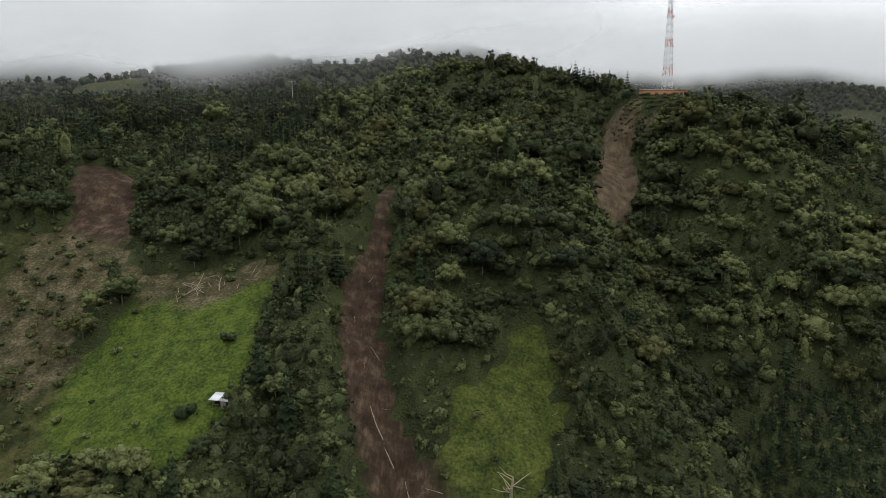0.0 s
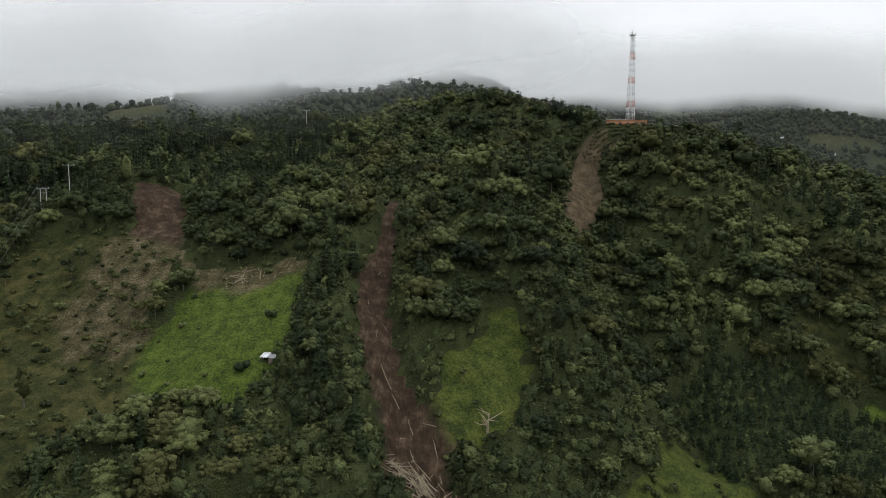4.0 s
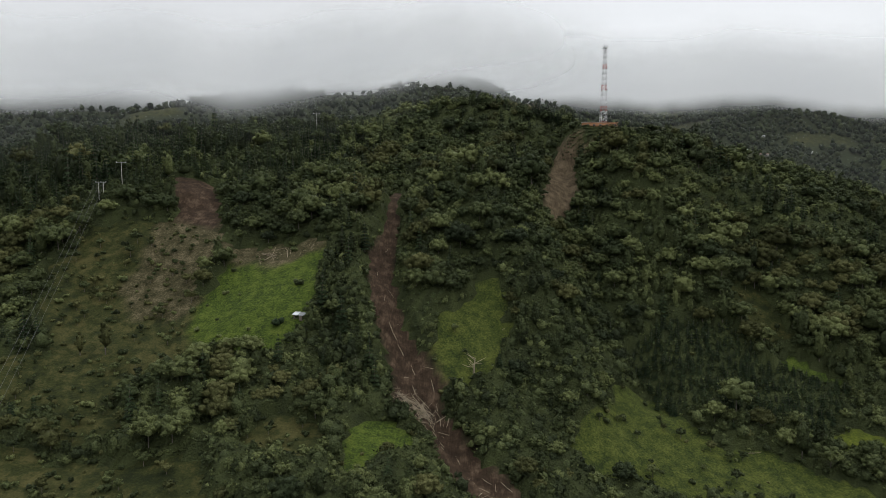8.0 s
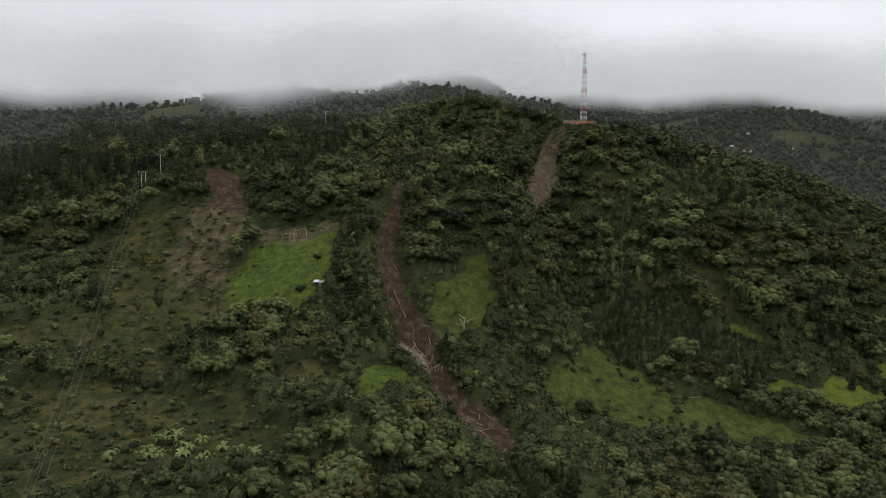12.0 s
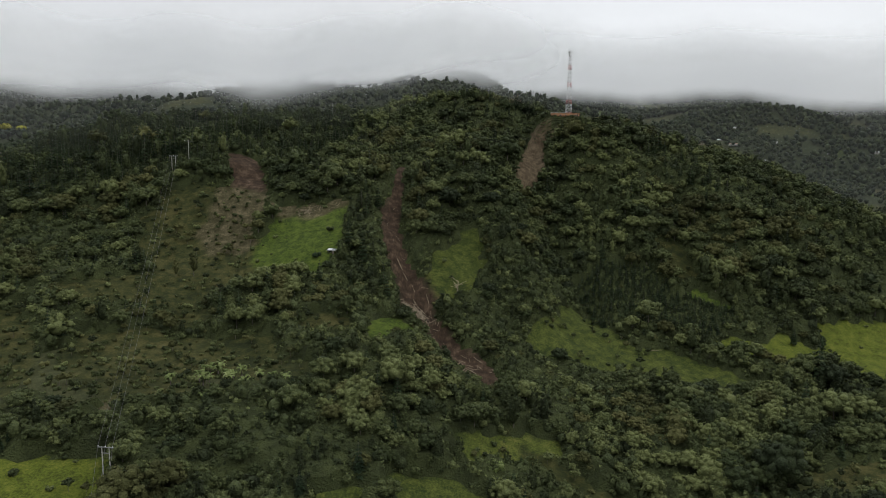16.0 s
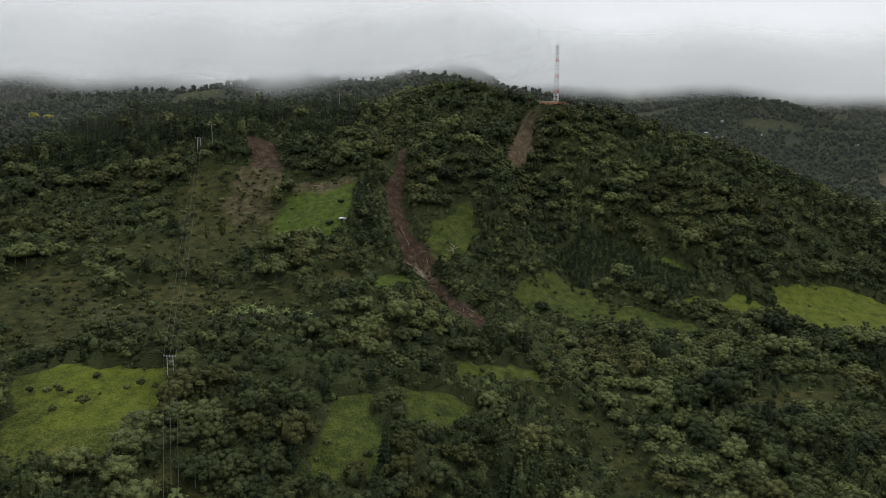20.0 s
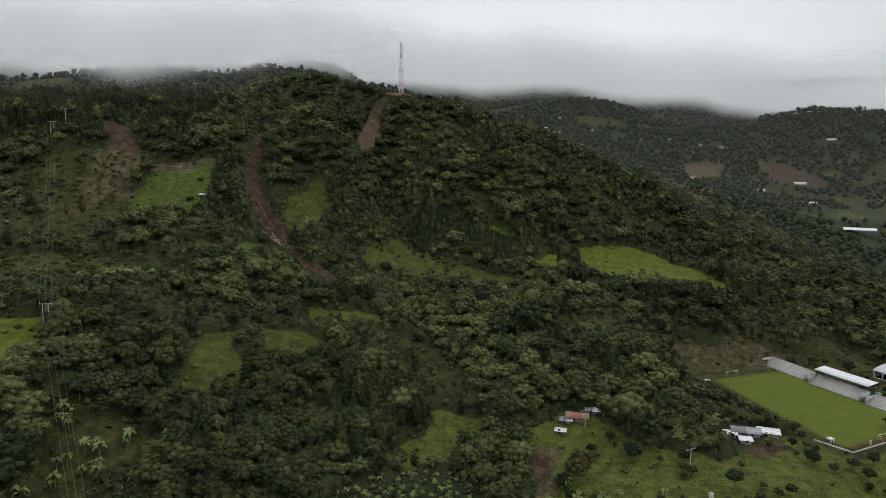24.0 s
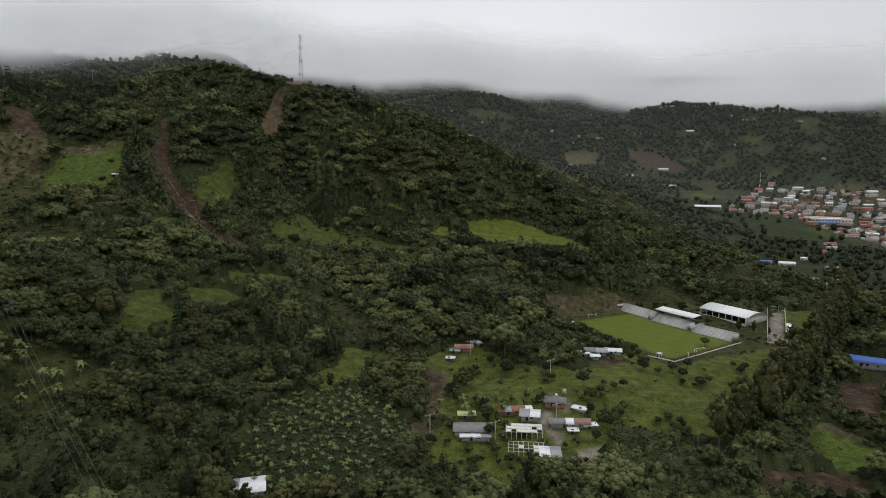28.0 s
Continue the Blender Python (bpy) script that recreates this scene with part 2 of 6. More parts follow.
def height(x, y):
    x, y = np.asarray(x, float), np.asarray(y, float)
    u = np.clip((x - GX[0]) / 12, 0, len(GX) - 1.001)
    v = np.clip((y - GY[0]) / 12, 0, len(GY) - 1.001)
    i, j = u.astype(int), v.astype(int)
    u, v = u - i, v - j
    z = (FINE[i, j] * (1 - u) + FINE[i + 1, j] * u) * (1 - v) + (FINE[i, j + 1] * (1 - u) + FINE[i + 1, j + 1] * u) * v
    far = ease(np.hypot(x - 60, y), 500, 1300)
    z = z + (wave(x, y, 45, 0) - 0.5) * 7 + (wave(x, y, 17, 1) - 0.5) * 2.2 + far * (wave(x, y, 260, 2) - 0.5) * 60 + far * (wave(x, y, 120, 3) - 0.5) * 25
    for h, w, line in FOLDS:
        d, run = along(x, y, line)
        z = z + h * np.exp(-(d / w) ** 2) * ease(run, 0, 0.25) * (1 - 0.8 * ease(run, 0.75, 1))
    # the rounded hilltop that carries the mast
    top = 188 + 0.10 * np.maximum(96 - x, 0) - 0.42 * np.maximum(x - 104, 0) - 0.75 * np.maximum(202 - y, 0) - 0.35 * np.maximum(y - 222, 0)
    w = ease(x, 62, 86) * ease(-x, -152, -128) * ease(y, 184, 200) * ease(-y, -275, -240)
    z = z * (1 - w) + w * (top + (wave(x, y, 17, 1) - 0.5) * 2)
    a, b = in_pitch(x, y)
    # terraces cut into the bank behind the far goal
    cut = ease(-a, 52, 58) * ease(a, -98, -88) * ease(b, -48, -40) * ease(-b, -44, -30)
    q = z / 2.8
    z = z * (1 - cut) + cut * 2.8 * (np.floor(q) + ease(q - np.floor(q), 0.62, 0.98))
    # low cattle terraces on the grassy slope below the pitch
    steps = ease(x, 140, 165) * ease(-x, -340, -310) * ease(y, -292, -275) * ease(-y, 178, 200)
    z = z + 0.55 * steps * np.sin(z * 1.9 + 7 * wave(x, y, 32, 2))
    out = np.maximum(np.maximum(a - 57, -a - 53), np.abs(b - 8) - 44)
    return z * ease(out, 0, 22) + 0 * z


# ---------------------------------------------------------------- plan of the cover
def inside(x, y, ring):
    """Signed distance to the edge of a ring in plan, positive inside."""
    ring = np.asarray(ring, float)
    x, y = np.asarray(x, float), np.asarray(y, float)
    best, odd = np.full(x.shape, 1e9), np.zeros(x.shape, bool)
    for (ax, ay), (bx, by) in zip(ring, np.roll(ring, -1, 0)):
        ex, ey = bx - ax, by - ay
        t = np.clip(((x - ax) * ex + (y - ay) * ey) / (ex * ex + ey * ey + 1e-9), 0, 1)
        best = np.minimum(best, np.hypot(x - ax - t * ex, y - ay - t * ey))
        cross = ((ay > y) != (by > y)) & (x < ex * (y - ay) / (ey if abs(ey) > 1e-9 else 1e-9) + ax)
        odd ^= cross
    return np.where(odd, best, -best)


ZONES = []


def zone(kind, *ring):
    ZONES.append((kind, ring))


zone("pasture", (-179, 90), (-145, 98), (-136, 72), (-138, 59), (-109, 38), (-95, 12), (-114, 8), (-132, 20))
zone("pasture", (-176, 86), (-141, 98), (-116, 90), (-106, 62), (-113, 28), (-126, 12), (-154, 20), (-170, 48))
zone("pasture", (-181, 67), (-162, 80), (-130, 82), (-108, 74), (-106, 41), (-102, 16), (-109, 8), (-116, -4), (-98, -28), (-120, -33), (-141, -4), (-158, 18), (-177, 56))
zone("pasture", (-187, -6), (-158, 4), (-149, 1), (-134, -14), (-156, -20), (-184, -17))
zone("pasture", (-159, -44), (-125, -33), (-100, -37), (-70, -36), (-55, -54), (-38, -71), (-45, -82), (-62, -88), (-84, -80), (-96, -106), (-112, -108), (-132, -92), (-156, -64))
zone("pasture", (-226, -51), (-215, -33), (-193, -24), (-170, -57), (-150, -95), (-135, -121), (-133, -143), (-158, -143), (-200, -95))
zone("sward", (-153, -151), (-131, -151), (-115, -141), (-93, -135), (-84, -160), (-85, -180), (-91, -194), (-121, -197))
zone("shaded_glade", (62, 23), (81, 54), (93, 51), (100, 35), (114, 25), (135, 24), (147, 15), (160, 4), (180, 0), (172, -13), (138, -8), (105, -11), (82, -8), (60, -6), (52, 4))
zone("shaded_glade", (-37, -168), (-27, -137), (-15, -131), (-12, -148), (-17, -180), (-33, -183))
zone("sward", (13, -94), (43, -72), (57, -79), (41, -96), (23, -102))
zone("scrub", (-175, -74), (-150, -52), (-91, -48), (-58, -67), (-88, -102), (-111, -104), (-120, -117), (-157, -102))
zone("pasture", (-213, -42), (-196, -27), (-174, -54), (-166, -88), (-136, -133), (-148, -135))
zone("pasture", (-179, 0), (-160, 9), (-126, 12), (-108, 1), (-126, -18), (-152, -19), (-169, -14))
zone("meadow", (-138, -148), (-121, -144), (-97, -138), (-90, -148), (-86, -166), (-101, -177), (-118, -178))
zone("dry", (-118, -116), (-111, -109), (-103, -121), (-110, -128))
zone("dry", (-145, 97), (-118, 106), (-107, 80), (-106, 50), (-111, 38), (-127, 40), (-146, 58), (-142, 72))
zone("grass", (-107, 80), (-53, 78), (-52, 52), (-53, 38), (-53, 28), (-60, 19), (-64, 13), (-92, 13), (-104, 26), (-106, 50), (-102, 69))
zone("dry", (-109, 84), (-54, 80), (-54, 71), (-64, 68), (-76, 65), (-101, 72))
zone("soil", (-155, 134), (-130, 142), (-115, 105), (-116, 96), (-138, 100))
zone("soil", (-31, 132), (-22, 127), (-21, 98), (-22, 75), (-21, 63), (-17, 48), (-12, 31), (-4, 20), (3, 11), (5, 5), (-16, -2), (-17, 10), (-20, 22), (-26, 37), (-30, 49), (-34, 71), (-31, 89))
zone("soil", (-4, 9), (1, 7), (8, 5), (18, -9), (28, -22), (38, -38), (32, -50), (20, -42), (6, -18), (-4, -2))
zone("soil", (-16, 7), (-2, 11), (5, -2), (14, -12), (22, -32), (31, -48), (26, -54), (18, -43), (6, -28), (-6, -4), (-14, -2))
zone("shaded_glade", (12, 67), (25, 66), (33, 54), (31, 40), (24, 25), (13, 16), (0, 16), (-5, 29), (1, 40), (9, 54))
zone("soil", (-31, 124), (-21, 125), (-23, 95), (-25, 75), (-19, 55), (-13, 39), (-2, 25), (4, 15), (-16, 9), (-20, 19), (-26, 30), (-32, 46), (-35, 69), (-33, 91))
zone("scar", (70, 214), (76, 200), (80, 190), (76, 162), (69, 140), (53, 128), (53, 150), (63, 192))
zone("pasture", (-62, -14), (-44, -17), (-34, -23), (-32, -45), (-37, -46), (-63, -31))
zone("grass", (-31, -18), (-17, -9), (-5, -14), (-5, -21), (-14, -29), (-20, -44), (-31, -48))
zone("pasture", (137, 106), (157, 99), (168, 79), (154, 73), (146, 75), (140, 91))
zone("grass", (149, 74), (165, 73), (185, 61), (179, 55), (155, 62), (147, 68))
zone("shaded_glade", (62, 18), (86, 46), (100, 26), (121, 17), (169, 7), (176, -6), (156, -18), (138, -2), (100, -2), (64, 5))
zone("meadow", (149, 37), (170, 37), (214, 38), (260, 67), (293, 69), (247, -7), (228, -6), (228, 31), (204, 22), (176, 16), (157, 28))
zone("meadow", (230, 56), (274, 72), (298, 65), (320, 36), (324, -9), (314, -25), (293, -3), (237, 0), (218, 18))
zone("meadow", (174, 31), (205, 40), (212, 21), (189, 22))
zone("shaded_glade", (15, -89), (40, -76), (39, -90), (22, -103), (13, -100))
zone("shaded_glade", (-6, -122), (13, -110), (29, -116), (28, -130), (-3, -146))
zone("pasture", (39, -82), (62, -94), (83, -107), (93, -120), (79, -124), (61, -105), (44, -93))
zone("pasture", (146, -80), (182, -64), (214, -62), (204, -79), (169, -90), (144, -95))
zone("shaded_glade", (-1, -126), (18, -113), (26, -125), (18, -140), (5, -142))
zone("shaded_glade", (-25, -159), (-3, -139), (-6, -162), (-19, -182), (-26, -177))
zone("pasture", (72, -107), (84, -108), (95, -132), (95, -160), (87, -160), (83, -132))
zone("sward", (50, -203), (78, -164), (99, -166), (92, -185), (70, -208), (56, -213))
zone("sward", (113, -178), (133, -167), (152, -165), (155, -193), (127, -250), (94, -243), (112, -207))
zone("sward", (155, -193), (185, -215), (238, -189), (242, -205), (253, -211), (332, -195), (250, -270), (212, -264), (207, -238), (172, -252), (136, -254), (127, -250))
zone("pasture", (219, -93), (244, -83), (279, -81), (314, -80), (316, -95), (292, -87), (252, -98), (227, -101))
zone("pasture", (410, -26), (414, -51), (451, -84), (440, -94), (406, -65))
zone("grass", (250, -291), (261, -301), (268, -321), (244, -340), (237, -324), (240, -307))
zone("dry", (253, -288), (264, -298), (272, -318), (268, -321), (260, -302), (247, -292))
zone("soil", (207, -319), (236, -326), (240, -343), (236, -346), (190, -334))
zone("soil", (311, -254), (344, -262), (289, -305), (278, -295))
zone("pasture", (80, 226), (88, 214), (92, 194), (112, 184), (136, 200), (118, 214), (100, 226))
zone("dry", (74, 222), (79, 200), (86, 193), (96, 196), (95, 191), (84, 184), (75, 190), (70, 206))
zone("dry", (104, 204), (122, 208), (134, 206), (132, 196), (118, 196), (106, 198))
zone("dry", (225, -93), (247, -85), (282, -82), (318, -86), (311, -96), (273, -95), (240, -99))
zone("turf", (246, -112), (295, -104), (309, -190), (252, -206), (250, -200))
zone("path", (188, -299), (200, -294), (212, -299), (206, -305), (192, -304))
zone("path", (146, -286), (157, -287), (154, -294), (145, -297), (139, -305), (138, -318), (132, -318), (136, -305), (140, -296))
zone("dry", (94, -238), (108, -212), (114, -193), (122, -196), (116, -221), (99, -246), (90, -264), (85, -262))
zone("soil", (110, -196), (119, -196), (117, -212), (107, -214))
zone("soil", (200, -206), (224, -199), (226, -206), (206, -216))
zone("path", (150, -252), (158, -257), (164, -252), (160, -246), (150, -258), (146, -262), (146, -278), (142, -278), (143, -258))
zone("path", (331, -197), (338, -202), (391, -147), (382, -144))
zone("soil", (440, 250), (456, 286), (462, 300), (470, 298), (456, 262), (448, 246))
zone("dry", (673, 695), (705, 685), (721, 638), (681, 582), (597, 537))
zone("soil", (772, 610), (829, 610), (835, 525), (808, 490), (745, 534))
zone("pasture", (-362, 462), (-345, 500), (-315, 505), (-295, 480), (-305, 455), (-335, 445))
zone("sward", (96, -238), (128, -236), (168, -240), (176, -262), (160, -284), (150, -300), (124, -296), (104, -300), (92, -280), (92, -256))
zone("sward", (172, -252), (207, -236), (262, -212), (335, -195), (400, -130), (440, -150), (330, -232), (262, -286), (215, -292), (182, -282), (172, -270))
zone("pasture", (229, -98), (246, -217), (367, -199), (350, -80))
zone("pasture", (-76, -189), (-58, -195), (-35, -204), (-28, -224), (-49, -242), (-64, -240))
zone("sward", (-139, -158), (-124, -148), (-103, -140), (-90, -152), (-89, -174), (-104, -184), (-121, -185))
PLANTATION_BANANA = ((14, -262), (31, -224), (55, -209), (85, -216), (90, -247), (76, -274), (59, -289), (29, -280))



def cover(x, y):
    """How much of each kind of ground lies at a place: a dict of weights from 0 to 1."""
    wob = (wave(x, y, 9, 4) - 0.5) * 7 + (wave(x, y, 4, 5) - 0.5) * 3
    out = {}
    for kind, ring in ZONES:
        k, broad = (0.1, 0) if kind == "turf" else (0.3, 0) if kind == "path" else (0.35, 1.5) if kind in ("soil", "scar") else (0.9, 7)
        w = ease(inside(x, y, ring) + wob * k + (wave(x, y, 22, 6) - 0.5) * broad, -1.5, 1.5)
        out[kind] = np.maximum(out.get(kind, 0), w)
    return out


# ---------------------------------------------------------------- the ground, one sheet
def spaced(lo, a, b, hi, step, ratio=1.09):
    mid = list(np.arange(a, b, step))
    s, v, right = step, b, []
    while v < hi:
        right.append(v)
        s *= ratio
        v += s
    s, v, left = step, a - step, []
    while v > lo:
        left.append(v)
        s *= ratio
        v -= s
    return np.array([lo] + left[::-1] + mid + right + [hi], float)


gx, gy = spaced(-4200, -330, 480, 4200, 3.0), spaced(-1500, -330, 330, 4200, 3.0)
XX, YY = np.meshgrid(gx, gy, indexing="ij")
ZZ = height(XX, YY)
near_cover = cover(XX, YY)
# a patchwork of fields on the far hills
apart = ease(np.hypot(XX - 60, YY + 60), 520, 800) * ease(XX, 120, 320)
quilt = wave(XX, YY, 85, 6) + 0.5 * wave(XX, YY, 33, 7)
near_cover["pasture"] = np.maximum(near_cover["pasture"], apart * ease(quilt, 1.04, 1.10) * 0.8)
near_cover["grass"] = np.maximum(near_cover["grass"], apart * ease(1 - wave(XX, YY, 70, 5), 0.80, 0.86) * 0.8)
near_cover["dry"] = np.maximum(near_cover["dry"], apart * ease(wave(XX, YY, 60, 2), 0.82, 0.9))


def sheet(name, X, Y, Z):
    """A grid of quads as one mesh."""
    nx, ny = X.shape
    co = np.stack([X, Y, Z], -1).reshape(-1, 3)
    idx = np.arange(nx * ny).reshape(nx, ny)
    quads = np.stack([idx[:-1, :-1], idx[1:, :-1], idx[1:, 1:], idx[:-1, 1:]], -1).reshape(-1, 4)
    return solid(name, co, quads)


def solid(name, co, faces, smooth=True):
    """A mesh from arrays: co (n, 3), faces (m, 3 or 4)."""
    me = bpy.data.meshes.new(name)
    faces = np.asarray(faces, np.int32)
    m, k = faces.shape
    me.vertices.add(len(co))
    me.vertices.foreach_set("co", np.asarray(co, np.float32).ravel())
    me.loops.add(m * k)
    me.loops.foreach_set("vertex_index", faces.ravel())
    me.polygons.add(m)
    me.polygons.foreach_set("loop_start", np.arange(0, m * k, k, dtype=np.int32))
    me.polygons.foreach_set("use_smooth", np.full(m, smooth))
    me.update(calc_edges=True)
    return me


def attribute(me, name, values):
    a = me.attributes.new(name, "FLOAT", "POINT")
    a.data.foreach_set("value", np.asarray(values, np.float32).ravel())


def ground_material():
    m = bpy.data.materials.new("hillside")
    m.use_nodes = True
    n, l = m.node_tree.nodes, m.node_tree.links
    b = n["Principled BSDF"]
    b.inputs["Roughness"].default_value, b.inputs["Specular IOR Level"].default_value = 0.95, 0.1
    geo = n.new("ShaderNodeNewGeometry")

    def noise_at(scale, detail=6.0, rough=0.6, stretch=None):
        t = n.new("ShaderNodeTexNoise")
        t.inputs["Scale"].default_value, t.inputs["Detail"].default_value, t.inputs["Roughness"].default_value = scale, detail, rough
        if stretch:
            mp = n.new("ShaderNodeMapping")
            mp.inputs["Scale"].default_value = stretch
            l.new(geo.outputs["Position"], mp.inputs["Vector"])
            l.new(mp.outputs["Vector"], t.inputs["Vector"])
        else:
            l.new(geo.outputs["Position"], t.inputs["Vector"])
        return t.outputs["Fac"]

    def ramp(fac, lo, hi, *colours):
        r = n.new("ShaderNodeValToRGB")
        el = r.color_ramp.elements
        el[0].position, el[1].position = lo, hi
        el[0].color, el[1].color = (*colours[0], 1), (*colours[-1], 1)
        for i, c in enumerate(colours[1:-1], 1):
            el.new(lo + (hi - lo) * i / (len(colours) - 1)).color = (*c, 1)
        l.new(fac, r.inputs["Fac"])
        return r.outputs["Color"]

    def sum_of(a, b_, k):
        s = n.new("ShaderNodeMath")
        s.operation = "MULTIPLY_ADD"
        l.new(a, s.inputs[0])
        s.inputs[1].default_value = k
        l.new(b_, s.inputs[2])
        h = n.new("ShaderNodeMath")
        h.operation = "MULTIPLY"
        h.inputs[1].default_value = 1 / (1 + k)
        l.new(s.outputs["Value"], h.inputs[0])
        return h.outputs["Value"]

    broad, mid, fine = noise_at(0.035), noise_at(0.22), noise_at(1.3)
    both, tuft = sum_of(mid, broad, 0.8), sum_of(fine, mid, 1.1)
    kinds = {
        "scrub": ramp(tuft, 0.36, 0.64, (0.021, 0.025, 0.011), (0.039, 0.043, 0.018), (0.060, 0.061, 0.027)),
        "grass": ramp(tuft, 0.40, 0.61, (0.019, 0.029, 0.008), (0.044, 0.066, 0.010), (0.080, 0.098, 0.019)),
        # clearing grass, darkened in its colour for the shade of trees and slope
        "shaded_glade": ramp(tuft, 0.40, 0.61, (0.018, 0.026, 0.008), (0.040, 0.052, 0.011), (0.074, 0.082, 0.019)),
        "sward": ramp(tuft, 0.40, 0.61, (0.022, 0.030, 0.008), (0.050, 0.064, 0.012), (0.092, 0.094, 0.024)),
        "meadow": ramp(tuft, 0.39, 0.63, (0.034, 0.044, 0.008), (0.068, 0.085, 0.012), (0.110, 0.118, 0.021)),
        "pasture": ramp(sum_of(both, tuft, 0.8), 0.41, 0.60, (0.012, 0.016, 0.006), (0.029, 0.033, 0.010), (0.064, 0.058, 0.021)),
        "dry": ramp(tuft, 0.40, 0.62, (0.024, 0.023, 0.010), (0.053, 0.047, 0.023), (0.118, 0.096, 0.058)),
        "turf": ramp(sum_of(noise_at(0.12, 3.0), fine, 0.5), 0.34, 0.7, (0.050, 0.068, 0.011), (0.074, 0.097, 0.014), (0.104, 0.118, 0.022)),
        "soil": ramp(sum_of(noise_at(0.9, 8.0, 0.7, (1.6, 0.35, 0.35)), mid, 0.6), 0.38, 0.64, (0.018, 0.012, 0.008), (0.038, 0.025, 0.016), (0.092, 0.064, 0.042)),
        "scar": ramp(sum_of(noise_at(0.7, 8.0, 0.7, (1.8, 0.4, 0.3)), mid, 0.6), 0.36, 0.66, (0.034, 0.025, 0.015), (0.080, 0.060, 0.036), (0.140, 0.108, 0.070)),
        "path": ramp(tuft, 0.36, 0.66, (0.084, 0.072, 0.053), (0.155, 0.136, 0.112), (0.241, 0.223, 0.192)),
    }
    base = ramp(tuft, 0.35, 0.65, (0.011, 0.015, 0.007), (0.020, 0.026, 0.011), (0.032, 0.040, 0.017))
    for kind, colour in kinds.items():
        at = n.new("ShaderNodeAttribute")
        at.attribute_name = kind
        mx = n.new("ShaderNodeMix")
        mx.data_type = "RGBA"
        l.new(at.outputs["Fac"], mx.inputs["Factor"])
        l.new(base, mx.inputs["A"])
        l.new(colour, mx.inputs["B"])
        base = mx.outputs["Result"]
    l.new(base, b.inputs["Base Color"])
    bp = n.new("ShaderNodeBump")
    bp.inputs["Strength"].default_value, bp.inputs["Distance"].default_value = 1.0, 0.6
    l.new(tuft, bp.inputs["Height"])
    l.new(bp.outputs["Normal"], b.inputs["Normal"])
    return m


GROUND = ground_material()
me = sheet("ground", XX, YY, ZZ)
for kind in ("scrub", "grass", "shaded_glade", "sward", "meadow", "pasture", "dry", "turf", "soil", "scar", "path"):
    attribute(me, kind, near_cover.get(kind, np.zeros(XX.shape)))
me.materials.append(GROUND)
tagged(new("ground", me), "steep green hillside running down into a wide valley", "ground", kind="structure")

# ---------------------------------------------------------------- low cloud
def cloud_material(most, least, seed, opens=(1.6, 3.9)):
    """White mist: the rise over its lower edge thickens it, then it opens into the sky."""
    m = bpy.data.materials.new("cloud")
    m.use_nodes = True
    n, l = m.node_tree.nodes, m.node_tree.links
    n.clear()
    out, mix, clear = n.new("ShaderNodeOutputMaterial"), n.new("ShaderNodeMixShader"), n.new("ShaderNodeBsdfTransparent")
    a, t_, two = n.new("ShaderNodeBsdfDiffuse"), n.new("ShaderNodeBsdfTranslucent"), n.new("ShaderNodeMixShader")
    for s in (a, t_):
        s.inputs["Color"].default_value = (0.95, 0.96, 0.97, 1)
    l.new(a.outputs[0], two.inputs[1])
    l.new(t_.outputs[0], two.inputs[2])
    # weak emission added to brighten the mist, in place of light scattered inside it
    glow, full = n.new("ShaderNodeEmission"), n.new("ShaderNodeAddShader")
    glow.inputs["Color"].default_value, glow.inputs["Strength"].default_value = (0.95, 0.98, 1.0, 1), 0.045
    l.new(two.outputs[0], full.inputs[0])
    l.new(glow.outputs[0], full.inputs[1])
    geo, ns, mp = n.new("ShaderNodeNewGeometry"), n.new("ShaderNodeTexNoise"), n.new("ShaderNodeMapping")
    mp.inputs["Location"].default_value = (seed * 91.0, seed * 37.0, 0)
    mp.inputs["Scale"].default_value = (1, 1, 1.5)
    l.new(geo.outputs["Position"], mp.inputs["Vector"])
    l.new(mp.outputs["Vector"], ns.inputs["Vector"])
    ns.inputs["Scale"].default_value, ns.inputs["Detail"].default_value = 0.008, 3.5
    at = n.new("ShaderNodeAttribute")
    at.attribute_name = "rise"
    up = n.new("ShaderNodeMath")
    up.operation = "MULTIPLY_ADD"
    l.new(ns.outputs["Fac"], up.inputs[0])
    up.inputs[1].default_value = 0.8
    l.new(at.outputs["Fac"], up.inputs[2])
    lo, hi, mul = n.new("ShaderNodeMapRange"), n.new("ShaderNodeMapRange"), n.new("ShaderNodeMath")
    for r, v in ((lo, (0.1, 1.4, least, most)), (hi, (*opens, 1.0, 0.0))):
        r.interpolation_type = "SMOOTHSTEP"
        for key, val in zip(("From Min", "From Max", "To Min", "To Max"), v):
            r.inputs[key].default_value = val
        l.new(up.outputs["Value"], r.inputs["Value"])
    mul.operation = "MULTIPLY"
    l.new(lo.outputs["Result"], mul.inputs[0])
    l.new(hi.outputs["Result"], mul.inputs[1])
    body, thin = n.new("ShaderNodeAttribute"), n.new("ShaderNodeMath")
    body.attribute_name, thin.operation = "body", "MULTIPLY"
    l.new(mul.outputs["Value"], thin.inputs[0])
    l.new(body.outputs["Fac"], thin.inputs[1])
    l.new(thin.outputs["Value"], mix.inputs["Fac"])
    l.new(clear.outputs[0], mix.inputs[1])
    l.new(full.outputs[0], mix.inputs[2])
    l.new(mix.outputs[0], out.inputs["Surface"])
    return m


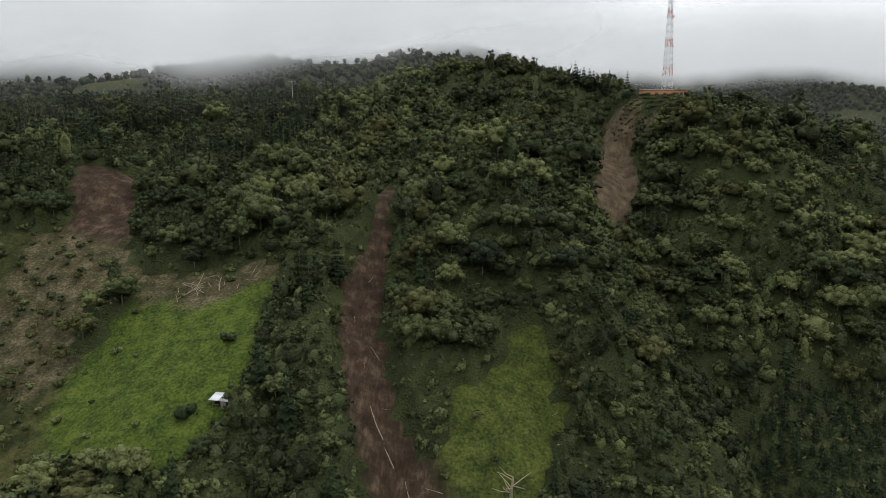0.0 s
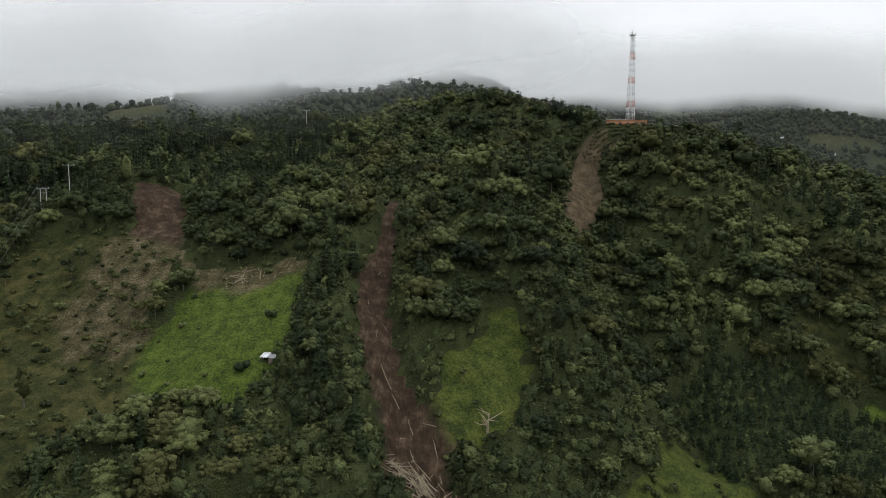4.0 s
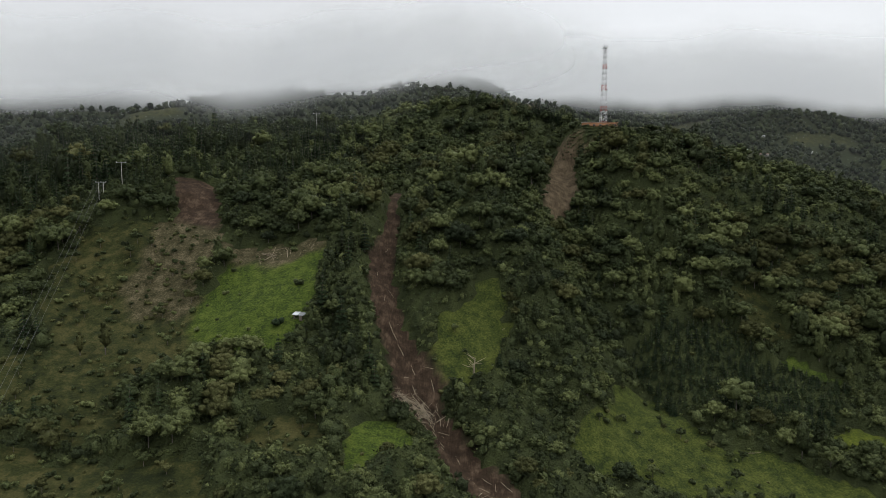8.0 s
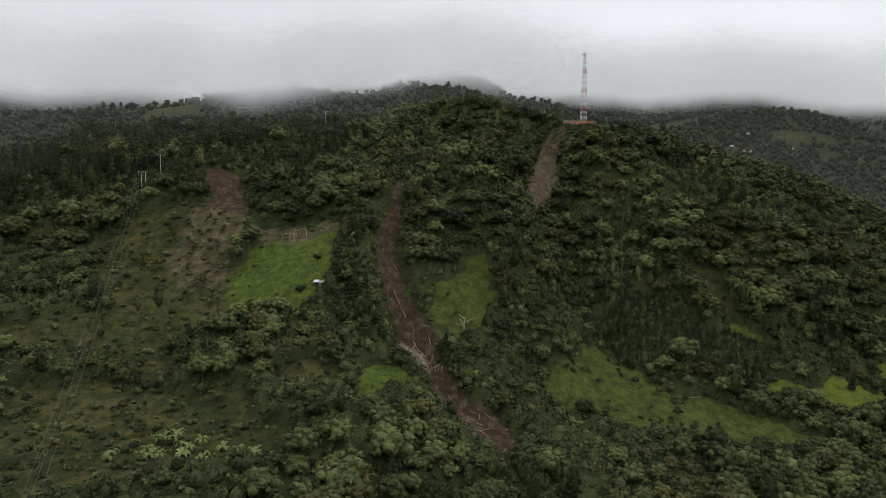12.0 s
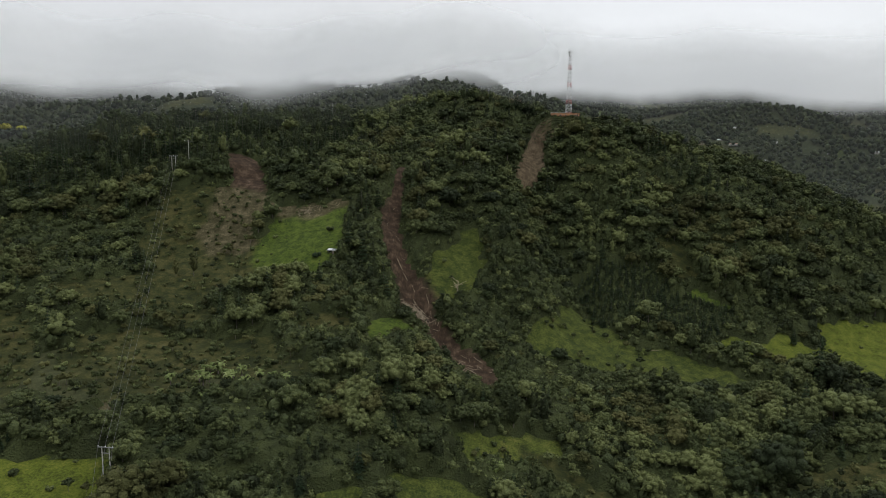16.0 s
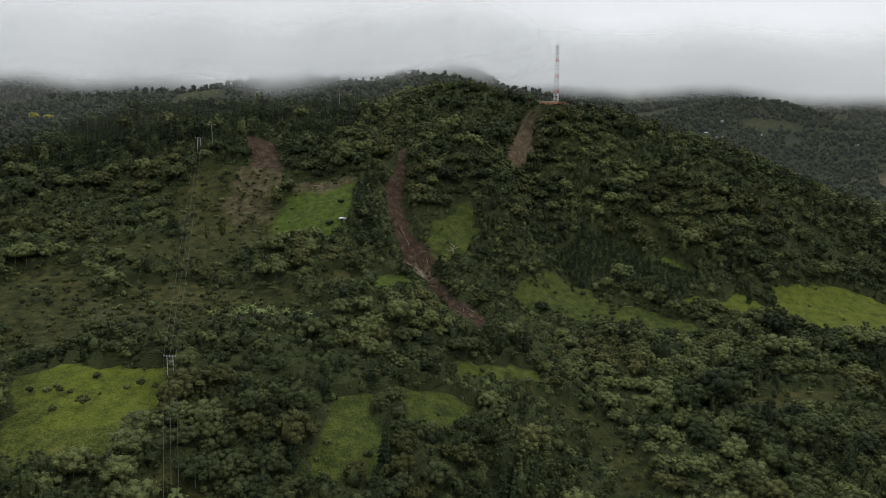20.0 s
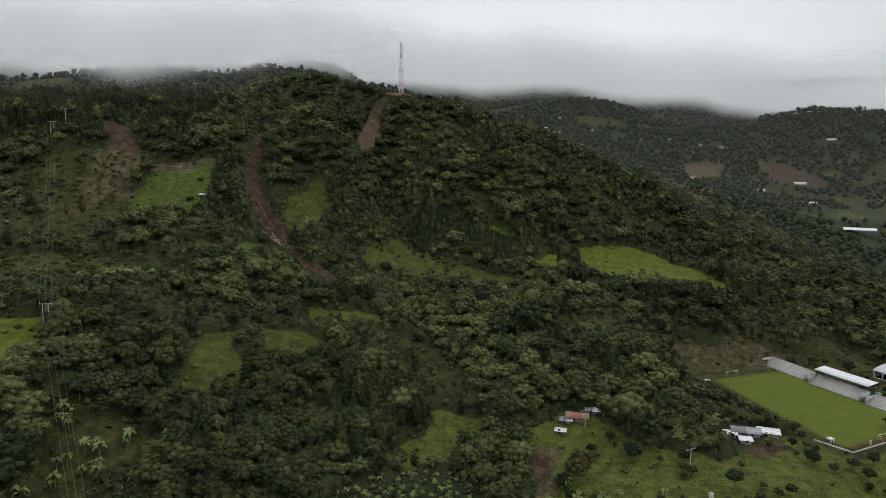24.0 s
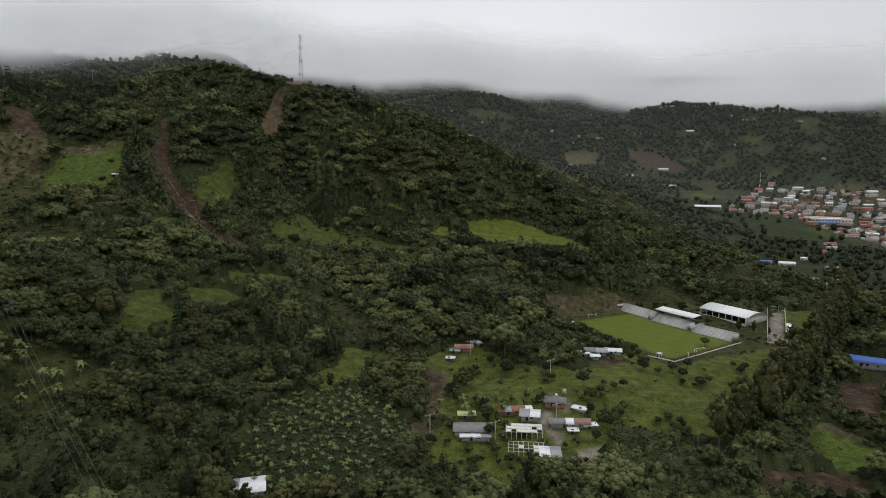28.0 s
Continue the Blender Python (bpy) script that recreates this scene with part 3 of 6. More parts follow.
def cloud_bank(line, depth, most, seed, least, opens=(1.6, 3.9)):
    """A bank of low cloud round the valley. line: rows of bearing, distance and lower edge; depth: metres in which it thickens."""
    line = np.array(line, float)
    az = np.linspace(line[0, 0], line[-1, 0], 200)
    far = np.interp(az, line[:, 0], line[:, 1]) * (1 + 0.02 * np.sin(np.radians(az) * 23 + seed))
    base = np.interp(az, line[:, 0], line[:, 2]) + 7 * np.sin(np.radians(az) * 11 + seed) + 4 * np.sin(np.radians(az) * 29 + seed)
    x, y = 10 + far * np.sin(np.radians(az)), -300 + far * np.cos(np.radians(az))
    rise = np.array([-9, -6, -3, -1.5, -0.5, 0, 0.5, 1, 1.5, 2, 3, 4.5, 6, 8, 9.5])
    Z = base[:, None] + rise[None] * depth
    me = sheet("cloud_bank", np.repeat(x[:, None], len(rise), 1), np.repeat(y[:, None], len(rise), 1), Z)
    ends = ease(az - az[0], 0, 22) * ease(az[-1] - az, 0, 17)
    attribute(me, "rise", np.repeat(rise[None], len(az), 0))
    attribute(me, "body", np.repeat(ends[:, None], len(rise), 1))
    me.materials.append(cloud_material(most, least, seed, opens))
    tagged(new("cloud_bank", me), "sheet of low grey cloud and thin haze before the hills", "cloud", kind="structure")


cloud_bank([(-85, 760, 204), (-40, 740, 210), (-22, 720, 218), (-9, 700, 234), (0, 720, 246), (9, 800, 266), (13, 830, 290)], 28, 0.995, 1, 0.03)
cloud_bank([(-85, 980, 212), (-40, 950, 218), (-22, 920, 228), (-8, 900, 242), (2, 940, 254), (11, 1000, 284), (14, 1030, 300)], 30, 0.998, 2, 0.05)
cloud_bank([(-26, 1400, 280), (6, 1400, 290), (12, 1420, 288), (20, 1450, 276), (30, 1450, 250), (42, 1480, 218), (54, 1500, 202), (95, 1500, 200)], 32, 0.992, 3, 0.02, (2.3, 6.0))
cloud_bank([(-26, 1850, 310), (6, 1850, 322), (12, 1900, 320), (20, 1950, 300), (30, 1950, 268), (42, 1950, 232), (54, 1950, 214), (95, 1950, 210)], 36, 0.998, 4, 0.03, (2.3, 7.0))
# near-clear white sheets added as thin haze before the hill and over the valley
cloud_bank([(-85, 560, 440), (0, 560, 440), (70, 560, 440)], 45, 0.012, 8, 0.012)
cloud_bank([(4, 960, 460), (30, 940, 460), (60, 900, 460), (95, 900, 460)], 50, 0.022, 6, 0.022)


# ---------------------------------------------------------------- trees
def lumps(rng, rings=5, segs=7):
    """A lumpy closed shell of unit size: points and triangles."""
    co, tri = [(0, 0, -1.0)], []
    for i in range(1, rings):
        a = math.pi * i / rings - math.pi / 2
        for j in range(segs):
            b = 2 * math.pi * (j + 0.5 * (i % 2)) / segs
            co.append((math.cos(a) * math.cos(b), math.cos(a) * math.sin(b), math.sin(a)))
    co.append((0, 0, 1.0))
    last = len(co) - 1
    for j in range(segs):
        k = (j + 1) % segs
        tri.append((0, 1 + k, 1 + j))
        tri.append((last, last - segs + j, last - segs + k))
        for i in range(rings - 2):
            a, b = 1 + i * segs + j, 1 + i * segs + k
            c, d = a + segs, b + segs
            tri += [(a, b, d), (a, d, c)]
    co = np.array(co)
    co *= (1 + rng.uniform(-0.2, 0.2, (len(co), 1)))
    return co, np.array(tri)


def sprigs(rng, centre, radius, count, size, squash=1.0):
    """Small three-cornered leaf sprigs over a lobe, most of them on its upper side."""
    d = rng.normal(size=(count, 3)) + (0, 0, 0.45)
    d /= np.linalg.norm(d, axis=1, keepdims=True)
    at = centre + d * radius * rng.uniform(0.80, 1.22, (count, 1)) * (1, 1, squash)
    nrm = d + rng.normal(size=(count, 3)) * 0.8 + (0, 0, 0.2)
    nrm /= np.linalg.norm(nrm, axis=1, keepdims=True)
    a = np.cross(nrm, rng.normal(size=(count, 3)))
    a /= np.linalg.norm(a, axis=1, keepdims=True)
    b = np.cross(nrm, a)
    s = size * rng.uniform(0.55, 1.35, (count, 1))
    w = rng.uniform(-0.4, 0.4, (count, 1))
    co = np.stack([at - a * s - b * s * 0.5, at + a * s * 0.9 - b * s * (0.5 + w), at + b * s * 0.95 + a * s * w], 1).reshape(-1, 3)
    return co, np.arange(count * 3).reshape(-1, 3)


def join(pieces):
    co, tri, n = [], [], 0
    for c, t in pieces:
        co.append(c)
        tri.append(t + n)
        n += len(c)
    return np.concatenate(co), np.concatenate(tri)


def tube(path, radii, segs=5):
    """A tapered round limb along a path."""
    path = np.asarray(path, float)
    co, tri = [], []
    for i, (p, r) in enumerate(zip(path, radii)):
        way = path[min(i + 1, len(path) - 1)] - path[max(i - 1, 0)]
        way /= np.linalg.norm(way) + 1e-9
        a = np.cross(way, (0.31, 0.9, 0.2))
        a /= np.linalg.norm(a)
        b = np.cross(way, a)
        for j in range(segs):
            g = 2 * math.pi * j / segs
            co.append(p + r * (math.cos(g) * a + math.sin(g) * b))
    for i in range(len(path) - 1):
        for j in range(segs):
            k = (j + 1) % segs
            p, q = i * segs + j, i * segs + k
            tri += [(p, q, q + segs), (p, q + segs, p + segs)]
    return np.array(co), np.array(tri)


def broadleaf(seed, tall=13.0, wide=5.0, lobes=12, sprays=14, spray=0.4, deep=0.5, limbs=True, shell=(3, 5), squash=0.8):
    """Trunk and crown of a broad-leaved tree as arrays: rounded clumps of leaves laid over a dome. deep: the dome's height as a share of the tree's."""
    rng = np.random.RandomState(seed)
    trunk = [tube([(0, 0, -1), (0.1, 0, tall * 0.3), (0.2, 0.1, tall * 0.62)], [0.26, 0.2, 0.1])]
    half = tall * deep * 0.62
    mid = tall * 0.92 - half
    co, tri = lumps(rng, 3, 5)
    crown = [(co * (wide * 0.72, wide * 0.72, half * 0.74) + (0, 0, mid), tri)]
    for i in range(lobes):
        up = 1.0 - 1.38 * ((i + rng.rand() * 0.7) / lobes) ** 0.9
        a = 2.4 * i + rng.uniform(-0.45, 0.45)
        out = math.sqrt(max(0.0, 1 - up * up)) * rng.uniform(0.82, 1.12)
        rad = wide * rng.uniform(0.2, 0.4)
        c = np.array([out * math.cos(a) * (wide - rad * 0.62), out * math.sin(a) * (wide - rad * 0.62), mid + up * (half - rad * 0.4) * rng.uniform(0.85, 1.12)])
        co, tri = lumps(rng, *shell)
        crown.append((co * rad * 0.86 * (1, 1, squash) + c, tri))
        crown.append(sprigs(rng, c, rad, sprays, spray, squash))
        if i % 3 == 2 and limbs:
            trunk.append(tube([(0.1, 0, tall * 0.3), c * (0.5, 0.5, 0.75), c], [0.13, 0.08, 0.04], 3))
    return join(trunk), join(crown)


def conifer(seed, tall=16.0, wide=3.2, tiers=9):
    rng = np.random.RandomState(seed)
    trunk = [tube([(0, 0, -1), (0, 0, tall * 0.5), (0, 0, tall * 0.96)], [0.25, 0.17, 0.04])]
    crown = []
    for i in range(tiers):
        f = i / (tiers - 1)
        z, r = tall * (0.16 + 0.8 * f), wide * (1 - f) ** 0.8 + 0.25
        count = int(11 - 5 * f)
        for j in range(count):
            a = 2 * math.pi * (j + rng.uniform(-0.3, 0.3)) / count
            w = np.array([math.cos(a), math.sin(a), 0])
            side = np.array([-math.sin(a), math.cos(a), 0])
            rr, drop = r * rng.uniform(0.75, 1.2), r * rng.uniform(0.1, 0.45)
            base, tip = np.array([0, 0, z + 0.5]), w * rr + (0, 0, z - drop)
            mid = (base + tip) / 2 + (0, 0, 0.35)
            b = rr * 0.32 + 0.15
            co = np.array([base, mid - side * b, tip, mid + side * b, mid - (0, 0, 0.9) + w * 0.2])
            crown.append((co, np.array([(0, 1, 2), (0, 2, 3), (1, 4, 2), (4, 3, 2)])))
    return join(trunk), join(crown)


def banana(seed):
    rng = np.random.RandomState(seed)
    trunk, crown = [tube([(0, 0, -0.5), (0, 0, 1.4), (0.1, 0, 2.6)], [0.2, 0.17, 0.12])], []
    for j in range(9):
        a = 2 * math.pi * j / 9 + rng.uniform(-0.3, 0.3)
        w, side = np.array([math.cos(a), math.sin(a), 0]), np.array([-math.sin(a), math.cos(a), 0])
        lift, n = rng.uniform(0.3, 1.6), 4
        co, tri = [], []
        for k in range(n + 1):
            f = k / n
            mid = w * 1.9 * f + (0, 0, 2.4 + (lift + 0.7) * math.sin(f * 2.2) - 0.9 * f * f)
            half = 0.42 * math.sin(math.pi * min(1, 0.12 + 0.86 * f)) + 0.04
            co += [mid - side * half - (0, 0, 0.1), mid, mid + side * half - (0, 0, 0.1)]
        for k in range(n):
            for s in (0, 1):
                p = 3 * k + s
                tri += [(p, p + 1, p + 4), (p, p + 4, p + 3)]
        crown.append((np.array(co), np.array(tri)))
    return join(trunk), join(crown)


def bush(seed, wide=1.6, sprays=27):
    rng = np.random.RandomState(seed)
    crown = []
    for i in range(3):
        c = np.array([rng.uniform(-0.6, 0.6) * wide, rng.uniform(-0.6, 0.6) * wide, wide * rng.uniform(0.25, 0.5)])
        co, tri = lumps(rng, 3, 4)
        crown.append((co * wide * 0.5 + c, tri))
        crown.append(sprigs(rng, c, wide * 0.58, sprays // 3, 0.38))
    return None, join(crown)


def far_tree(seed):
    """A small crown for woods that stay far off."""
    rng = np.random.RandomState(seed)
    co, tri = lumps(rng, 3, 4)
    crown = [(co * rng.uniform(3.0, 4.2) * (1, 1, rng.uniform(0.8, 1.3)) + (0, 0, 3.6), tri), sprigs(rng, np.array([0, 0, 4.0]), 3.8, 8, 1.5)]
    return None, join(crown)


KINDS = {
    "broad": [broadleaf(s, t, w, n, 40, 0.40, d) for s, t, w, n, d in ((1, 13, 5.6, 16, 0.5), (2, 15, 6.2, 18, 0.5), (3, 11, 5.0, 14, 0.55), (4, 14, 5.2, 15, 0.6), (5, 10, 5.4, 14, 0.5), (6, 16, 6.6, 19, 0.48))],
    "wood": [broadleaf(s, t, w, n, 24, 0.46, d, False, (3, 4)) for s, t, w, n, d in ((71, 13, 5.8, 13, 0.5), (72, 15, 6.4, 14, 0.46), (73, 11, 5.2, 11, 0.55), (74, 14, 5.4, 12, 0.62), (75, 10, 5.4, 11, 0.5), (76, 16, 6.8, 15, 0.45))],
    "mid": [broadleaf(s, t, w, n, 14, 0.60, d, False, (3, 4)) for s, t, w, n, d in ((61, 13, 5.8, 9, 0.5), (62, 15, 6.2, 10, 0.48), (63, 11, 5.2, 9, 0.55), (64, 14, 5.0, 9, 0.62), (65, 16, 6.4, 10, 0.48))],
    "slim": [broadleaf(s, t, w, n, 20, 0.42, 0.72, False, (3, 4), 1.0) for s, t, w, n in ((11, 17, 2.9, 13), (12, 20, 3.3, 14), (13, 15, 2.6, 12))],
    "eucalypt": [broadleaf(s, t, w, n, 34, 0.46, 0.66, True, (3, 4), 1.1) for s, t, w, n in ((14, 24, 4.2, 17), (15, 27, 4.6, 19), (16, 21, 3.8, 16))],
    "low": [broadleaf(s, t, w, 3, 15, 0.42, 0.75, False, (3, 4)) for s, t, w in ((81, 4.2, 2.3), (82, 5.2, 2.6), (83, 3.6, 2.2), (84, 6.0, 2.4))],
    "conifer": [conifer(s, t, w) for s, t, w in ((21, 16, 3.2), (22, 19, 3.4), (23, 13, 2.8))],
    "sapling": [conifer(s, t, w, 5) for s, t, w in ((24, 7, 1.9), (25, 8, 2.1), (26, 6, 1.7))],
    "banana": [banana(s) for s in (31, 32, 33)],
    "bush": [bush(s, w) for s, w in ((41, 1.5), (42, 2.0), (43, 1.2))],
    "far": [far_tree(s) for s in range(51, 57)],
}


def plant(name, label, category, kind, spots, leafmat, bark=True):
    """Many trees in one object: spots are rows of x, y, size, turn, tint and, if it differs, the size across."""
    spots = np.asarray(spots, float)
    if not len(spots):
        return
    z = height(spots[:, 0], spots[:, 1])
    variant = (spots[:, 3] * 977).astype(int) % len(KINDS[kind])
    cos, fs, ts, ms = [], [], [], []
    base = 0
    for v, (trunk, crown) in enumerate(KINDS[kind]):
        pick = np.where(variant == v)[0]
        for mat, part_ in ((0, crown), (1, trunk if bark else None)):
            if part_ is None or not len(pick):
                continue
            co, tri = part_
            c, s = np.cos(spots[pick, 3]), np.sin(spots[pick, 3])
            k, kw = spots[pick, 2], spots[pick, -1 if spots.shape[1] > 5 else 2]
            X = (co[None, :, 0] * c[:, None] - co[None, :, 1] * s[:, None]) * kw[:, None] + spots[pick, 0][:, None]
            Y = (co[None, :, 0] * s[:, None] + co[None, :, 1] * c[:, None]) * kw[:, None] + spots[pick, 1][:, None]
            Z = co[None, :, 2] * k[:, None] + z[pick][:, None]
            cos.append(np.stack([X, Y, Z], -1).reshape(-1, 3))
            fs.append((tri[None] + (np.arange(len(pick)) * len(co))[:, None, None]).reshape(-1, 3) + base)
            ts.append(np.repeat(spots[pick, 4], len(co)))
            ms.append(np.full(len(pick) * len(tri), mat))
            base += len(pick) * len(co)
    me = solid(name, np.concatenate(cos), np.concatenate(fs), kind not in ("conifer", "sapling", "banana"))
    attribute(me, "tint", np.concatenate(ts))
    me.materials.append(leafmat)
    me.materials.append(BARK)
    me.polygons.foreach_set("material_index", np.concatenate(ms).astype(np.int32))
    return tagged(new(name, me), label, category, kind="stuff")


def scatter(seed, x0, x1, y0, y1, step):
    """Jittered places over a rectangle."""
    rng = np.random.RandomState(seed)
    X, Y = np.meshgrid(np.arange(x0, x1, step), np.arange(y0, y1, step), indexing="ij")
    X = X.ravel() + rng.uniform(-0.45, 0.45, X.size) * step
    Y = Y.ravel() + rng.uniform(-0.45, 0.45, Y.size) * step
    return X, Y, rng


def part(name, mesh, mat, parent, label=""):
    """One mesh object under a thing or a part. mesh: arrays (points, faces) or a bmesh."""
    if isinstance(mesh, tuple):
        me = solid(name, *mesh, name != "leaves")
    else:
        me = bpy.data.meshes.new(name)
        mesh.to_mesh(me)
        mesh.free()
    me.materials.append(mat)
    ob = new(name, me)
    ob.parent = parent
    return tagged(ob, label) if label else ob


def place(kind, x, y, size=1.0, turn=0.0, sink=0.0):
    return pose(x, y, float(height(x, y)) - sink, 0, 0, math.degrees(turn)) @ Matrix.Scale(size, 4)


TREE_MODELS = {}


def tree(name, kind, variant, label, category, leafmat, x, y, size, turn, group="", crown_name="crown", trunk_name="trunk"):
    """A single tree as a thing with its trunk and crown; alike trees share their meshes."""
    key = (name, kind, variant, leafmat.name, label)
    m = place(kind, x, y, size, turn)
    if key in TREE_MODELS:
        return copy_thing(TREE_MODELS[key], m)
    root = tagged(new(name), label, category, group)
    trunk, crown = KINDS[kind][variant]
    if trunk is not None:
        part(trunk_name, trunk, BARK, root)
    c = part(crown_name, crown, leafmat, root)
    attribute(c.data, "tint", np.full(len(crown[0]), 0.5))
    root.matrix_basis = m
    root.scale = (1, 1, 1) if size == 1.0 else root.scale
    TREE_MODELS[key] = root
    return root


PLANTATION = ((83, 72), (108, 83), (139, 80), (146, 66), (182, 55), (160, 35), (136, 39), (97, 39))
SLIDE = ((-31, 126), (-21, 127), (-23, 95), (-24, 75), (-19, 55), (-12, 37), (-2, 24), (4, 12), (-16, 2), (-20, 19), (-26, 32), (-32, 46), (-35, 69), (-33, 91))
PINES = [((-330, 60), (-150, 110), (-60, 150), (-60, 300), (-330, 300)), ((-52, 37), (-48, 69), (-43, 88), (-34, 82), (-32, 48), (-26, 33), (-18, 23), (-28, 8), (-43, 5), (-52, 20)),
         ((20, 252), (50, 262), (84, 250), (76, 228), (40, 232)), ((150, 188), (186, 172), (206, 140), (190, 122), (166, 140)),
         ((-170, 11), (-144, 27), (-109, 6), (-86, -6), (-93, -42), (-123, -31), (-148, -27))]
GROVE = ((21, -173), (31, -132), (61, -114), (89, -132), (94, -165), (76, -176), (52, -203), (34, -208))
YARDS = [(112, -258, 13), (135, -250, 12), (132, -270, 16), (133, -288, 8), (157, -253, 12), (154, -268, 12), (116, -244, 6), (142, -171, 10),
         (21, -273, 9), (109, -297, 8), (213, -193, 14), (347, -248, 14), (204, -203, 8), (-57, 29, 6), (100, 211, 20), (118, 203, 13), (128, 214, 15), (142, 206, 11), (112, 228, 15), (98, 230, 12), (106, -262, 14),
         (110, -282, 12), (200, -300, 7), (146, -292, 5), (138, -310, 5), (360, -178, 22)]


def survey(X, Y):
    """How open the ground is: 1 where no wood grows."""
    c = cover(X, Y)
    v = sum(c.values()) if c else np.zeros(X.shape)
    a, b = in_pitch(X, Y)
    v = np.where((np.abs(a) < 62) & (b > -34) & (b < 92), 1.0, v)
    for x, y, r in YARDS:
        v = np.where(np.hypot(X - x, Y - y) < r, 1.0, v)
    v = np.where(inside(X, Y, PLANTATION_BANANA) > 0, 1.0, v)
    return v


OX, OY = np.meshgrid(np.arange(-400, 601, 2.0), np.arange(-400, 421, 2.0), indexing="ij")
OPEN = survey(OX, OY)


# the same drawn in by a few metres, but for the bare slides: the trees may hang over the edge of a clearing
INNER = OPEN.copy()
for di, dj in ((-2, 0), (2, 0), (0, -2), (0, 2), (-1, -1), (1, 1), (-1, 1), (1, -1)):
    INNER = np.minimum(INNER, np.roll(np.roll(OPEN, di, 0), dj, 1))
_c = cover(OX, OY)
INNER = np.where(_c["soil"] + _c["scar"] + _c["turf"] > 0.6, OPEN, INNER)


def inner_ground(X, Y):
    i = np.clip(np.rint((X + 400) / 2).astype(int), 0, OX.shape[0] - 1)
    j = np.clip(np.rint((Y + 400) / 2).astype(int), 0, OX.shape[1] - 1)
    return INNER[i, j]


def open_ground(X, Y):
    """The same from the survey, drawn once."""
    i = np.clip(np.rint((X + 400) / 2).astype(int), 0, OX.shape[0] - 1)
    j = np.clip(np.rint((Y + 400) / 2).astype(int), 0, OX.shape[1] - 1)
    return OPEN[i, j]


def headroom(X, Y):
    """How high growth may stand at a place without covering the open ground behind it, seen from out over the valley."""
    room = np.full(X.shape, 99.0)
    z = height(X, Y)
    for vx, vy, vz, pick in ((10, -200, 157, Y > -60), (18, -480, 116, Y <= -20)):
        d = np.hypot(X - vx, Y - vy)
        dx, dy = (X - vx) / d, (Y - vy) / d
        for s in (4, 8, 12, 17, 23, 30, 38, 47):
            gx_, gy_ = X + dx * s, Y + dy * s
            bare = inner_ground(gx_, gy_) > 0.8
            h = 2.2 + vz + (height(gx_, gy_) - vz) * d / (d + s) - z
            room = np.where(bare & pick, np.minimum(room, h), room)
    return room


X, Y, rng = scatter(7, -330, 480, -345, 330, 6.4)
see = (np.degrees(np.arctan2(X - 30, Y + 400)) > -41) & (np.degrees(np.arctan2(X - 10, Y + 520)) < 56)
keep = (open_ground(X, Y) < 0.3) & see & ~((X > 112) & (Y > 245 - 0.1 * X))
keep &= inside(X, Y, SLIDE) < -4.5
X, Y = X[keep], Y[keep]
patch = wave(X, Y, 38, 6)
rand = rng.uniform(0, 1, len(X))
size = (0.46 + 0.52 * patch + rng.uniform(-0.15, 0.22, len(X))).clip(0.4, 1.15)
size = np.where(rng.uniform(0, 1, len(X)) < 0.10, size + 0.35, size)
size = np.where((X > 150) & (X < 240) & (Y < -245), size * 0.6, size)
# the wood is low scrub on parts of the lower slopes
low = (wave(X, Y, 60, 7) > 0.62) & (Y < 60)
size = np.where(low, size * 0.6, size)
tint = 0.75 * wave(X, Y, 34, 3) + 0.25 * wave(X, Y, 11, 5) + rng.uniform(-0.25, 0.35, len(X))
spur, _r = along(X, Y, [(-4, 148), (14, 116), (34, 74), (52, 40), (66, 4)])
on_spur = spur < 15
tint = np.where(on_spur, tint + 0.22, tint)
size = np.where(on_spur, size * 1.12, size)
spots = np.stack([X, Y, size, rng.uniform(0, 6.28, len(X)), tint], 1)
room = headroom(X, Y)
TALL = 13.0
room = np.maximum(room, np.where((X > -42) & (X < 0) & (Y > 40) & (Y < 140) | (X > -20) & (X < 48) & (Y > -85) & (Y < 8), 1.2, np.where(Y > -10, 4.5, np.where(Y > -110, 3.0, 1.5))))
size = np.where((X > -10) & (X < 75) & (Y > 190), size * 0.8, size)
size = np.where((X > 100) & (X < 165) & (Y > 185), size * 0.6, size)
room = np.maximum(room, np.where(inside(X, Y, GROVE) > 0, 7.5, 0))
size = np.where(inside(X, Y, GROVE) > 0, size * 1.2, size)
across = size.copy()
spots[:, 2] = size = np.where(size * TALL > room, room / TALL, size)
across = np.maximum(size, np.minimum(across, 0.6) * (size > 0.2))
spots = np.column_stack([spots, across])
pines = np.max([inside(X, Y, r) for r in PINES], 0) > 0
grove = inside(X, Y, GROVE) > 0
wood = inside(X, Y, PLANTATION) > 0
dark = wave(X, Y, 33, 1)
kind = np.where(rand < 0.80 - 0.5 * ease(dark, 0.62, 0.8), "broad", np.where(rand < 0.90, "slim", "conifer"))
kind = np.where(pines & (rand < 0.6), "conifer", kind)
kind = np.where(grove, np.where(rand < 0.55, "slim", np.where(rand < 0.8, "conifer", "broad")), kind)
kind = np.where(wood | (size < 0.16), "none", kind)
single = (kind == "broad") & (X > -60) & (X < 110) & (Y > -300) & (Y < -110)
order = np.where(single)[0][:230]
single[:] = False
single[order] = True
back = (Y > 110) | (X > 260)
hue = wave(X, Y, 30, 2) + 0.35 * wave(X, Y, 12, 7) + rng.uniform(-0.3, 0.3, len(X))
olive, deep = hue > 0.98, (hue < 0.38) | (X < -110) & (Y > 96) & (hue < 0.85)
